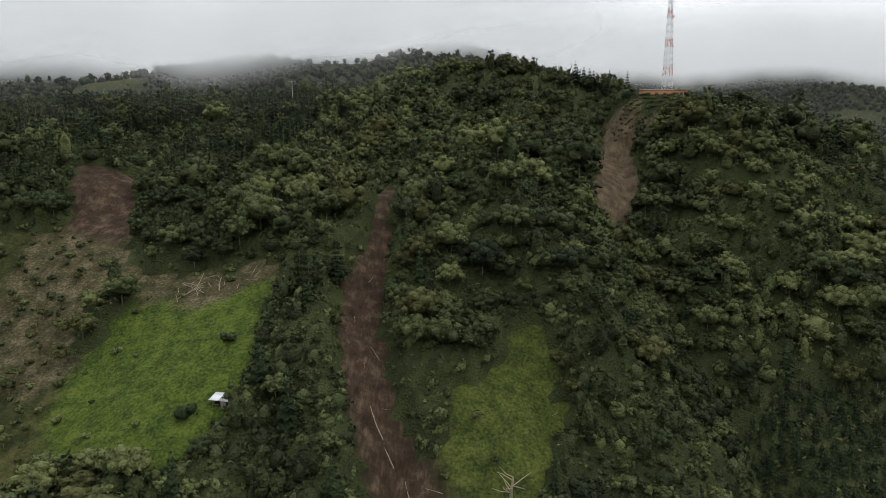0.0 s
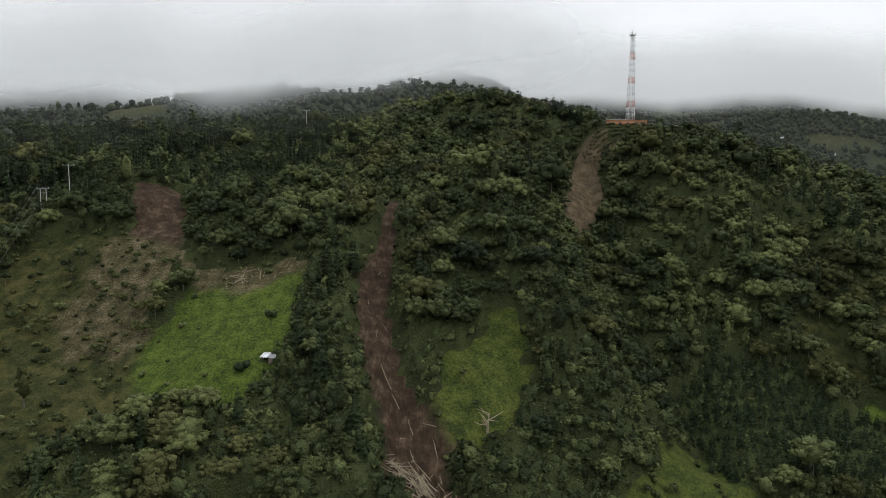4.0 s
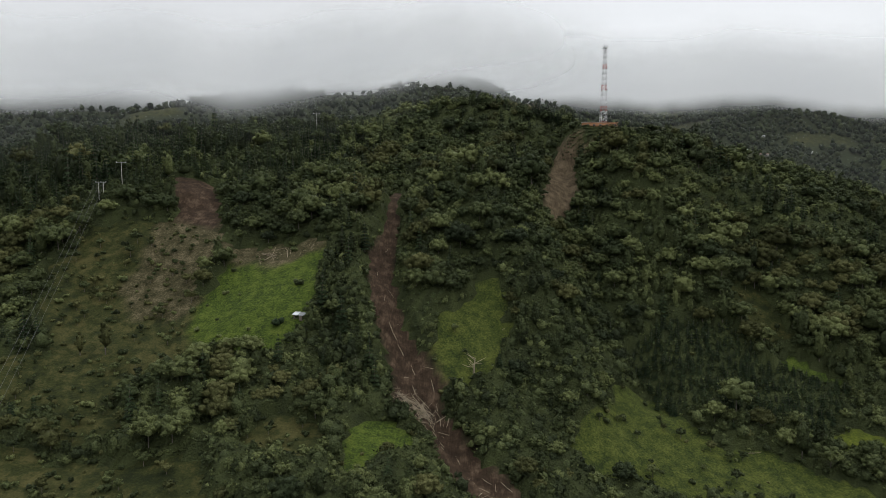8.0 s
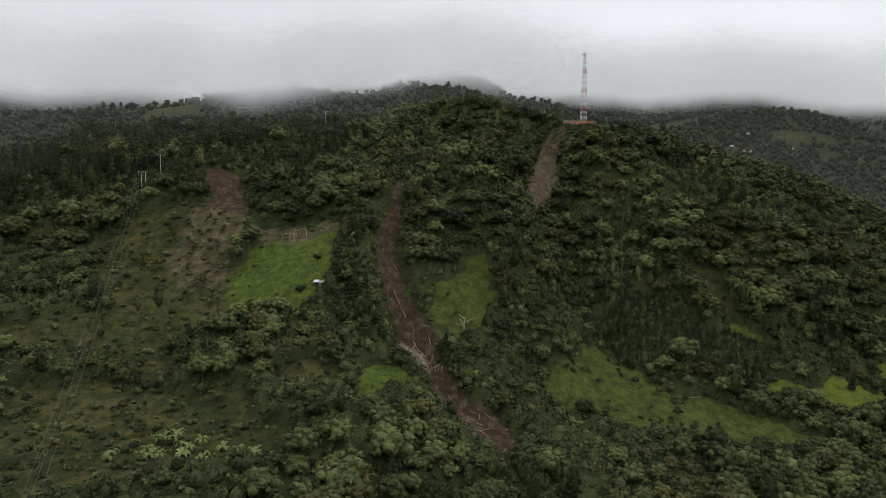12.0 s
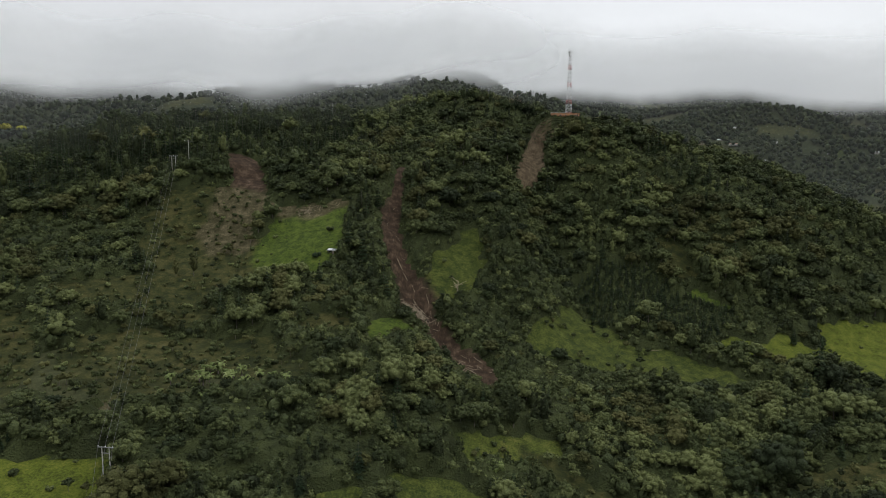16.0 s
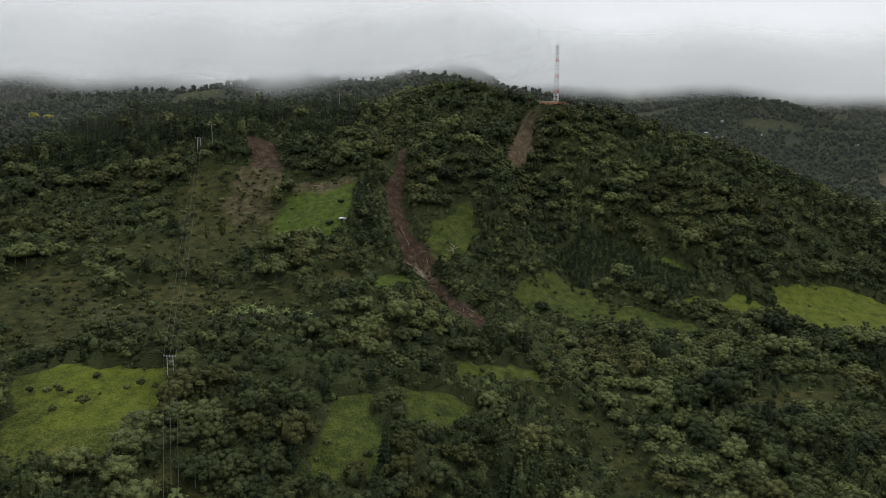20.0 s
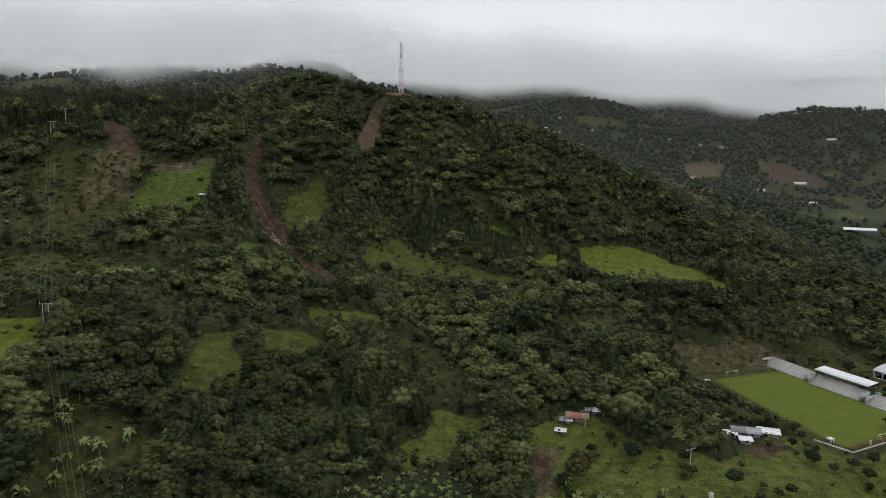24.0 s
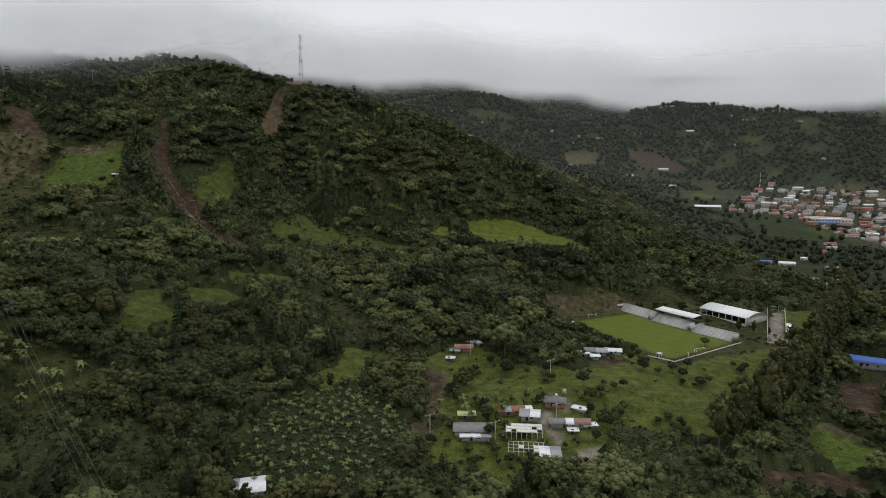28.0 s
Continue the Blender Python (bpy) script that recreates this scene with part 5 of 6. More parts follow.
def sheet_roof(a, b, c, d, wave_size=0.45, deep=0.05, thick=0.04):
    """A corrugated sheet over the corners a, b (eave) and d, c (ridge), with thickness."""
    a, b, c, d = (np.array(v, float) for v in (a, b, c, d))
    n = max(4, int(np.linalg.norm(b - a) / wave_size)) * 2
    up = np.cross(b - a, d - a)
    up /= np.linalg.norm(up)
    up *= np.sign(up[2])
    co = []
    for i in range(n + 1):
        f = i / n
        off = up * (deep if i % 2 else -deep)
        e, r = a + (b - a) * f + off, d + (c - d) * f + off
        co += [e, r, e - up * thick, r - up * thick]
    tri = []
    for i in range(n):
        p = 4 * i
        tri += [(p, p + 4, p + 5), (p, p + 5, p + 1), (p + 2, p + 7, p + 6), (p + 2, p + 3, p + 7), (p, p + 2, p + 6), (p, p + 6, p + 4), (p + 1, p + 5, p + 7), (p + 1, p + 7, p + 3)]
    last = 4 * n
    tri += [(0, 1, 3), (0, 3, 2), (last, last + 2, last + 3), (last, last + 3, last + 1)]
    return np.array(co), np.array(tri)


def stand_at(root, x, y, yaw=0.0, z=None, sink=0.0):
    root.matrix_basis = pose(x, y, (float(height(x, y)) if z is None else z) - sink, 0, 0, yaw)
    return root


def lowest(x, y, yaw, w, d):
    """The lowest ground under a rectangle, so that its walls reach the slope everywhere."""
    c, s = math.cos(radians(yaw)), math.sin(radians(yaw))
    return min(float(height(x + c * a - s * b, y + s * a + c * b)) for a in (-w / 2, 0, w / 2) for b in (-d / 2, 0, d / 2))


def opening(root, name, x, y, z, w, h, side, frame_mat=TIMBER, pane_mat=GLASS):
    """A door or window set into a wall that looks along side (0: -y, 1: +x, 2: +y, 3: -x)."""
    if side in (0, 2):
        o = -0.06 if side == 0 else 0.06
        rim = join([box(x - w / 2 - 0.08, x + w / 2 + 0.08, y + o - 0.05, y + o + 0.05, z + h, z + h + 0.08), box(x - w / 2 - 0.08, x + w / 2 + 0.08, y + o - 0.05, y + o + 0.05, z - 0.08, z),
                    box(x - w / 2 - 0.08, x - w / 2, y + o - 0.05, y + o + 0.05, z, z + h), box(x + w / 2, x + w / 2 + 0.08, y + o - 0.05, y + o + 0.05, z, z + h)])
        pane = box(x - w / 2, x + w / 2, y + o - 0.02, y + o + 0.02, z, z + h)
    else:
        o = 0.06 if side == 1 else -0.06
        rim = join([box(x + o - 0.05, x + o + 0.05, y - w / 2 - 0.08, y + w / 2 + 0.08, z + h, z + h + 0.08), box(x + o - 0.05, x + o + 0.05, y - w / 2 - 0.08, y + w / 2 + 0.08, z - 0.08, z)])
        pane = box(x + o - 0.02, x + o + 0.02, y - w / 2, y + w / 2, z, z + h)
    f = part(name, rim, frame_mat, root)
    part("pane" if name == "window" else "leaf", pane, pane_mat, f)


def house(name, label, x, y, yaw, w, d, h, wall, roofs, style="gable", pitch=0.22, windows=2, door=True, group="", eave=0.9, base=None):
    """A house with four walls, a corrugated roof, a door and windows. roofs: one material, or several that share the length."""
    z = lowest(x, y, yaw, w, d) - 0.1 if base is None else base
    up = max(0.0, float(height(x, y)) - z)
    h = h * 0.85 + up * 0.8
    root = stand_at(tagged(new(name), label, "house", group), x, y, yaw, z)
    t = 0.2
    for side, b in enumerate((box(-w / 2, w / 2, -d / 2, -d / 2 + t, 0, h), box(w / 2 - t, w / 2, -d / 2 + t, d / 2 - t, 0, h), box(-w / 2, w / 2, d / 2 - t, d / 2, 0, h), box(-w / 2, -w / 2 + t, -d / 2 + t, d / 2 - t, 0, h))):
        part("wall", b, wall, root)
    rise = d / 2 * pitch * 2
    e, n = eave, len(roofs)
    for i, mat in enumerate(roofs):
        xa, xb = -w / 2 - e + (w + 2 * e) * i / n, -w / 2 - e + (w + 2 * e) * (i + 1) / n - 0.02
        dz = 0.03 * i
        if style == "gable":
            drop = rise * e / (d / 2)
            part("roof_sheet", sheet_roof((xa, -d / 2 - e, h + 0.1 - drop + dz), (xb, -d / 2 - e, h + 0.1 - drop + dz), (xb, 0, h + 0.1 + rise + dz), (xa, 0, h + 0.1 + rise + dz)), mat, root)
            part("roof_sheet", sheet_roof((xb, d / 2 + e, h + 0.1 - drop + dz), (xa, d / 2 + e, h + 0.1 - drop + dz), (xa, 0, h + 0.1 + rise + dz), (xb, 0, h + 0.1 + rise + dz)), mat, root)
        elif style == "hip":
            r, k = rise, max(0.2, w / 2 - d / 2)
            part("roof_sheet", sheet_roof((-w / 2 - e, -d / 2 - e, h), (w / 2 + e, -d / 2 - e, h), (k, 0, h + r), (-k, 0, h + r)), mat, root)
            part("roof_sheet", sheet_roof((w / 2 + e, d / 2 + e, h), (-w / 2 - e, d / 2 + e, h), (-k, 0, h + r), (k, 0, h + r)), mat, root)
            part("roof_sheet", sheet_roof((w / 2 + e, -d / 2 - e, h), (w / 2 + e, d / 2 + e, h), (k, 0.02, h + r), (k, -0.02, h + r)), mat, root)
            part("roof_sheet", sheet_roof((-w / 2 - e, d / 2 + e, h), (-w / 2 - e, -d / 2 - e, h), (-k, -0.02, h + r), (-k, 0.02, h + r)), mat, root)
        else:
            part("roof_sheet", sheet_roof((xa, -d / 2 - e, h + 0.08 + dz), (xb, -d / 2 - e, h + 0.08 + dz), (xb, d / 2 + e, h + 0.08 + rise + dz), (xa, d / 2 + e, h + 0.08 + rise + dz)), mat, root)
    if style == "gable":
        for sx in (-1, 1):
            co = np.array([(sx * (w / 2 - 0.02), -d / 2, h), (sx * (w / 2 - 0.02), d / 2, h), (sx * (w / 2 - 0.02), 0, h + rise), (sx * (w / 2 - t), -d / 2, h), (sx * (w / 2 - t), d / 2, h), (sx * (w / 2 - t), 0, h + rise)])
            part("gable", (co, np.array([(0, 1, 2), (3, 5, 4), (0, 3, 4), (0, 4, 1), (1, 4, 5), (1, 5, 2), (2, 5, 3), (2, 3, 0)])), wall, root)
    if style == "shed":
        for b in (box(-w / 2, w / 2, d / 2 - t, d / 2, h, h + rise - 0.05),):
            part("gable", b, wall, root)
    if door:
        opening(root, "door", -w * 0.15, -d / 2, up + 0.1, 1.0, 2.0, 0, TIMBER, DARK)
    for i in range(windows):
        opening(root, "window", w * (-0.36 + 0.72 * (i + 0.5) / windows + (0.12 if i == 0 else 0)), -d / 2, up + 1.1, 1.1, 1.0, 0)
    opening(root, "window", w / 2, 0, up + 1.1, 1.0, 1.0, 1)
    opening(root, "window", -w / 2, 0, up + 1.1, 1.0, 1.0, 3)
    return root


# ---------------------------------------------------------------- the ridge: mast and station
def lattice_mast(x, y):
    root = tagged(new("radio_mast"), "tall red and white steel lattice mast on the hilltop", "radio mast")
    z0 = float(height(x, y)) - 0.3
    stand_at(root, x, y, 8, z0)
    tall, levels = 50.5, 15
    half = lambda z: 2.0 + (0.6 - 2.0) * z / tall
    corner = ((-1, -1), (1, -1), (1, 1), (-1, 1))
    for i in range(levels):
        za, zb = tall * i / levels, tall * (i + 1) / levels
        a, b = half(za), half(zb)
        mat = STEEL_RED if i < 1 or (i % 4 in (3,)) else STEEL_WHITE
        sec = part("mast_section", join([beam((cx * a, cy * a, za), (cx * b, cy * b, zb), 0.11) for cx, cy in corner]), mat, root)
        for k in range(4):
            (ax, ay), (bx, by) = corner[k], corner[(k + 1) % 4]
            part("brace", join([beam((ax * a, ay * a, za), (bx * b, by * b, zb), 0.06, 4), beam((bx * a, by * a, za), (ax * b, ay * b, zb), 0.06, 4), beam((ax * b, ay * b, zb), (bx * b, by * b, zb), 0.06, 4)]), mat, sec)
    part("platform", box(-1.5, 1.5, -1.5, 1.5, tall, tall + 0.18), STEEL_WHITE, root)
    rail = []
    for cx, cy in corner:
        rail.append(beam((cx * 1.45, cy * 1.45, tall), (cx * 1.45, cy * 1.45, tall + 1.1), 0.05))
    part("railing", join(rail + [beam((corner[k][0] * 1.45, corner[k][1] * 1.45, tall + 1.1), (corner[(k + 1) % 4][0] * 1.45, corner[(k + 1) % 4][1] * 1.45, tall + 1.1), 0.05) for k in range(4)]), STEEL_WHITE, root)
    for a in (0, 120, 240):
        c, s = math.cos(radians(a)), math.sin(radians(a))
        co, tri = box(-0.15, 0.15, -0.12, 0.12, tall + 0.3, tall + 2.2)
        part("panel_antenna", (co + (1.7 * c, 1.7 * s, 0), tri), STEEL_WHITE, root, "white panel antenna")
    for zz, a in ((38, 0), (24, 10), (15.5, 5)):
        r = half(zz)
        part("dish_antenna", tube([(r + 0.1, 0, zz), (r + 0.5, 0, zz), (r + 0.9, 0, zz)], [0.2, 0.7, 0.72], 12), STEEL_WHITE, root, "round white dish antenna")
    part("lightning_rod", beam((0, 0, tall), (0, 0, tall + 3.2), 0.05), STEEL_GREY, root)
    part("footing", box(-3, 3, -3, 3, -1.5, 0.25), CONCRETE, root)


lattice_mast(100, 212.5)

root = tagged(new("station_building"), "long low orange building with a pale flat roof", "building")
stand_at(root, 96, 204.5, 3, float(height(96, 204.5)) - 2.2)
for b in (box(-11, 11, -2.5, -2.25, 0, 4.4), box(-11, 11, 2.25, 2.5, 0, 4.4), box(-11, -10.75, -2.25, 2.25, 0, 4.4), box(10.75, 11, -2.25, 2.25, 0, 4.4)):
    part("wall", b, ORANGE, root)
part("roof_slab", box(-11.4, 4.2, -2.9, 2.9, 4.4, 4.75), CONCRETE_PALE, root)
part("roof_slab", box(4.25, 11.4, -2.9, 2.9, 4.1, 4.4), ORANGE, root)
for x in (-8, -4, 0, 4.5, 8):
    opening(root, "window", x, -2.5, 2.2, 1.3, 1.0, 0)
opening(root, "door", 9.6, -2.5, 1.3, 1.0, 2.1, 0, STEEL_GREY, DARK)
tree("lone_tree", "broad", 4, "small round tree behind the station", "tree", LEAF_DARK, 90, 210, 0.3, 1)
tree("lone_tree", "conifer", 2, "small dark conifer behind the station", "tree", LEAF_DARK, 95, 212, 0.28, 2)
tree("lone_tree", "bush", 1, "low dark bush on the shoulder of the hilltop", "bush", LEAF_DARK, 110, 205, 0.9, 3)
# a row of stakes on the dry shoulder
fence = tagged(new("stake_fence"), "row of thin wooden stakes along the dry hilltop", "fence")
for i in range(34):
    x, y = 110 + i * 1.5, 206 - 0.32 * i + 1.6 * math.sin(i * 0.7)
    z = float(height(x, y))
    part("post", beam((x, y, z - 0.5), (x, y, z + 1.7), 0.09, 4), TIMBER, fence)

# ---------------------------------------------------------------- the slope: hut, poles, fallen logs
root = tagged(new("field_hut"), "small field hut with a bright tin roof on posts", "hut")
stand_at(root, -56.5, 28.5, -8, lowest(-56.5, 28.5, -8, 3.6, 2.6) - 0.1)
for px_, py in ((-1.8, -1.2), (1.8, -1.2), (1.8, 1.2), (-1.8, 1.2)):
    part("post", beam((px_, py, -0.3), (px_, py, 2.9), 0.08), TIMBER, root)
for b in (box(-1.75, 1.75, 1.1, 1.2, 0, 3.0), box(-1.85, -1.75, -1.1, 1.1, 0, 2.6), box(0.4, 1.75, -1.2, -1.1, 0, 2.5)):
    part("wall", b, TIMBER, root)
part("roof_sheet", sheet_roof((-2.4, -1.9, 2.7), (0.2, -1.9, 2.7), (0.2, 1.7, 3.4), (-2.4, 1.7, 3.4)), TIN_WHITE, root)
part("roof_sheet", sheet_roof((0.24, -1.8, 2.6), (2.6, -1.7, 2.45), (2.6, 1.7, 3.1), (0.24, 1.7, 3.25)), TIN, root)
part("bench", box(-1.5, -0.2, -1.1, -0.85, 1.2, 1.32), TIMBER, root)


def power_pole(name, label, x, y, yaw, tall=12.0, twin=True):
    root = tagged(new(name), label, "utility pole")
    stand_at(root, x, y, yaw)
    ends = []
    for px_ in ((-1.2, 1.2) if twin else (0,)):
        part("post", tube([(px_, 0, -1), (px_, 0, tall)], [0.22, 0.15], 7), CONCRETE_PALE, root)
    part("crossarm", box(-2.6, 2.6, -0.14, 0.14, tall - 0.5, tall - 0.22), STEEL_GREY, root)
    if twin:
        part("crossarm", box(-1.2, 1.2, -0.1, 0.1, tall - 2.3, tall - 2.1), STEEL_GREY, root)
    for px_ in (-2.4, 0, 2.4):
        part("insulator", tube([(px_, 0, tall - 0.22), (px_, 0, tall), (px_, 0, tall + 0.25)], [0.1, 0.16, 0.06], 6), STEEL_WHITE, root)
        ends.append(root.matrix_basis @ Vector((px_, 0, tall + 0.25)))
    return ends


pole_a = power_pole("power_pole", "twin-post concrete power pole above the trees", -90, -147, -6)
pole_b = power_pole("power_pole", "twin-post concrete power pole down the slope", 5, -360, -14)
pole_c = power_pole("power_pole", "twin-post pale power pole in the wood", -178, 104, 8, 13)
power_pole("power_pole", "single tall pale pole beside the twin poles", -171, 112, 8, 19, False)
power_pole("power_pole", "thin pale power pole on the ridge", -110, 300, 8, 16, False)
lines = tagged(new("power_line"), "three thin dark cables sagging down the slope", "cable")
for ends in ((pole_b, pole_a), (pole_a, pole_c)):
    for p, q in zip(*ends):
        pts = [np.array(p.lerp(q, f)) - (0, 0, 5.0 * f * (1 - f) * (p - q).length / 110) for f in np.linspace(0, 1, 15)]
        part("cable", tube(pts, [0.04] * 15, 4), WIRE, lines)

rng = np.random.RandomState(77)


def log_mesh(rng, length, r):
    bend = rng.uniform(-0.06, 0.06) * length
    n = 4
    path = [(length * (i / n - 0.5), bend * math.sin(math.pi * i / n), 0) for i in range(n + 1)]
    pieces = [tube(path, [r, r * 0.95, r * 0.85, r * 0.7, r * 0.45], 6)]
    for k in range(2):
        a = rng.uniform(-0.3, 0.4) * length
        pieces.append(tube([(a, 0, 0), (a + 0.5, rng.uniform(-1, 1), rng.uniform(0.3, 1))], [r * 0.5, r * 0.2], 4))
    return join(pieces)


LOGS = [log_mesh(rng, l, r) for l, r in ((6, 0.11), (4.5, 0.09), (7.5, 0.13), (3.5, 0.08))]


def lie(co, x, y, lift, yaw, roll=0.0):
    """Lay a log along the slope at a place."""
    c, s = math.cos(yaw), math.sin(yaw)
    half = 2.0
    rise = (float(height(x + c * half, y + s * half)) - float(height(x - c * half, y - s * half))) / (2 * half)
    X, Y = co[:, 0] * c - co[:, 1] * s, co[:, 0] * s + co[:, 1] * c
    return np.stack([X, Y, co[:, 2] + co[:, 0] * (rise + roll) + lift], 1)


for name, label, cx, cy, n, sx, sy, top in (("log_jam", "tangled heap of bleached trunks and branches on the slide", -7, 3, 110, 5.0, 3.4, 2.6),
                                           ("log_pile", "cut pale trunks lying at the top of the field", -78, 73, 24, 7, 2.2, 0.6),
                                           ("log_jam", "scattered bleached trunks in the lower slide", 20, -33, 30, 6, 6, 0.6)):
    root = tagged(new(name), label, "logs")
    stand_at(root, cx, cy)
    base = float(height(cx, cy))
    for i in range(n):
        dx, dy = rng.normal() * sx, rng.normal() * sy
        co, tri = LOGS[rng.randint(4)]
        lift = float(height(cx + dx, cy + dy)) - base + 0.2 + rng.uniform(0, top) * math.exp(-(dx / sx) ** 2 - (dy / sy) ** 2)
        part("log", (lie(co * rng.uniform(0.6, 1.15), cx + dx, cy + dy, lift, rng.uniform(0, 3.14), rng.uniform(-0.25, 0.25)) + (dx, dy, 0), tri), LOG, root)

for x, y, yaw, s in ((-19, 33, 2.2, 1.1), (-15, 27, 2.3, 0.9), (-10, 22, 2.0, 0.8), (-12, 17, 0.7, 0.6), (-2, 16, 1.9, 0.7), (-8, 12, 2.1, 1.0), (-24, 45, 1.7, 0.6), (-29, 60, 1.8, 0.7), (-27, 78, 1.2, 0.8),
                     (-23, 88, 0.6, 0.7), (4, 8, 1.0, 0.6), (2, -6, 2.3, 0.8), (8, -10, 2.0, 0.7), (13, -20, 2.5, 0.8), (25, -40, 2.2, 1.0), (-17, 38, 0.3, 0.5), (-4, 22, 2.8, 0.6), (-22, 52, 2.4, 0.5),
                     (124, 22, 0.2, 0.8), (27, 44, 0.5, 0.5), (30, -46, 1.2, 0.9)):
    co, tri = LOGS[int(abs(x * 3 + y)) % 4]
    me = solid("fallen_log", lie(co * s, x, y, 0.15, yaw), tri)
    me.materials.append(LOG)
    ob = tagged(new("fallen_log", me), "bleached fallen trunk lying on the bare slide", "log", "logs on the slide")
    stand_at(ob, x, y)


def dead_tree(x, y, size, label):
    root = tagged(new("dead_tree"), label, "tree")
    stand_at(root, x, y)
    r = np.random.RandomState(int(x * 7 + y) % 1000)
    part("trunk", tube([(0, 0, -0.5), (0.2, 0, 2 * size), (0.5, 0.2, 4 * size)], [0.3 * size, 0.22 * size, 0.12 * size], 6), LOG, root)
    for i in range(9):
        a, z = r.uniform(0, 6.28), r.uniform(1.2, 4) * size
        p = np.array([0.2 + 0.08 * z, 0.05 * z, z])
        q = p + np.array([math.cos(a), math.sin(a), r.uniform(0.1, 0.9)]) * r.uniform(1.2, 2.4) * size
        e = q + np.array([math.cos(a + r.uniform(-1, 1)), math.sin(a), r.uniform(0.2, 1.0)]) * r.uniform(0.8, 1.6) * size
        part("branch", tube([p, q, e], [0.12 * size, 0.08 * size, 0.03 * size], 4), LOG, root)


dead_tree(14, 21, 1.5, "bare bleached dead tree at the edge of the clearing")
dead_tree(63, 297, 2.6, "bare branching tree standing over the ridge")

# ---------------------------------------------------------------- the football ground
def on_pitch(u, v, z=0.0):
    p = PITCH_O + u * PITCH_U + v * PITCH_V
    return float(p[0]), float(p[1]), z


AXIS = math.degrees(math.atan2(PITCH_U[1], PITCH_U[0]))


def bleacher(label, p, q):
    """Concrete terraces from p to q along the touchline, rising away from the pitch."""
    p, q = np.array(p), np.array(q)
    length = float(np.hypot(*(q - p)))
    root = tagged(new("bleacher"), label, "bleacher", "bleachers of the football ground")
    stand_at(root, float(p[0]), float(p[1]), math.degrees(math.atan2(q[1] - p[1], q[0] - p[0])), -0.02)
    for i in range(7):
        part("step", box(0, length, 0.2 + i * 1.05, 0.2 + (i + 1) * 1.05 - 0.01, 0, 0.62 + i * 0.5), CONCRETE_PALE if i % 2 else CONCRETE, root)
    part("end_wall", box(-0.25, -0.01, 0.2, 7.6, 0, 4.1), CONCRETE, root)
    part("end_wall", box(length + 0.01, length + 0.25, 0.2, 7.6, 0, 4.1), CONCRETE, root)
    part("back_wall", box(-0.25, length + 0.25, 7.6, 7.8, 0, 4.6), CONCRETE, root)
    for x in np.linspace(length * 0.15, length * 0.85, 3):
        flight = part("stair", box(x - 0.5, x + 0.5, 0.0, 0.19, 0, 0.3), CONCRETE_PALE, root)
        for i in range(7):
            part("tread", box(x - 0.5, x + 0.5, 0.2 + i * 1.05, 0.7 + i * 1.05, 0.62 + i * 0.5, 0.87 + i * 0.5), CONCRETE_PALE, flight)


bleacher("grey concrete bleachers at the far end of the touchline", (293.0, -89.5), (297.2, -121.5))
bleacher("grey concrete bleachers under the white canopy", (295.9, -125.9), (302.2, -155.8))
bleacher("grey concrete bleachers near the corner fence", (301.8, -160.4), (309.2, -188.2))

root = tagged(new("grandstand_canopy"), "long white canopy on dark steel posts over the middle bleachers", "canopy")
stand_at(root, 303.0, -124.0, math.degrees(math.atan2(-30.6, 6.6)), 0)
part("roof_sheet", sheet_roof((-0.5, -2.0, 7.6), (31.5, -2.0, 7.6), (31.5, 6.0, 8.7), (-0.5, 6.0, 8.7), 0.5, 0.04), TIN_WHITE, root)
part("fascia", box(-0.5, 31.5, -2.1, -1.98, 7.2, 7.7), STEEL_WHITE, root)
for x in np.linspace(0.6, 30.4, 7):
    part("post", beam((x, 5.2, -0.1), (x, 5.2, 8.5), 0.16), STEEL_GREY, root)
    part("rafter", beam((x, 5.2, 8.4), (x, -1.8, 7.4), 0.1), STEEL_GREY, root)
    part("strut", beam((x, 5.2, 5.2), (x, 1.5, 7.7), 0.07), STEEL_GREY, root)

root = tagged(new("sports_hall"), "open-sided sports hall with a white curved roof", "sports hall")
yaw_h = math.degrees(math.atan2(-35.7, 7.2))
stand_at(root, 334.4, -129.6, yaw_h, -0.05)
HL, HD = 36.5, 22.0
arc = [(HD * f, 7.0 + 2.6 * math.sin(math.pi * f)) for f in np.linspace(0, 1, 13)]
co = [(x, y, z + dz) for x in (-0.6, HL + 0.6) for dz in (0, 0.18) for y, z in arc]
n = len(arc)
tri = []
for i in range(n - 1):
    a, b, c, d = i, n + i, 2 * n + i, 3 * n + i
    tri += [(b, d, d + 1), (b, d + 1, b + 1), (a, c + 1, c), (a, a + 1, c + 1), (a, b, b + 1), (a, b + 1, a + 1), (c, d + 1, d), (c, c + 1, d + 1)]
tri += [(0, 2 * n, 3 * n), (0, 3 * n, n), (n - 1, 2 * n - 1, 4 * n - 1), (n - 1, 4 * n - 1, 3 * n - 1)]
part("curved_roof", (np.array(co), np.array(tri)), TIN_WHITE, root)
part("wall", box(0, HL, 0, 0.25, 0, 3.4), PLASTER, root)
part("wall", box(0, HL, HD - 0.25, HD, 0, 3.4), PLASTER, root)
part("wall", box(0, 0.25, 0.25, HD - 0.25, 0, 6.8), PLASTER, root)
part("wall", box(HL - 0.25, HL, 0.25, HD - 0.25, 0, 6.9), PLASTER_GREY, root)
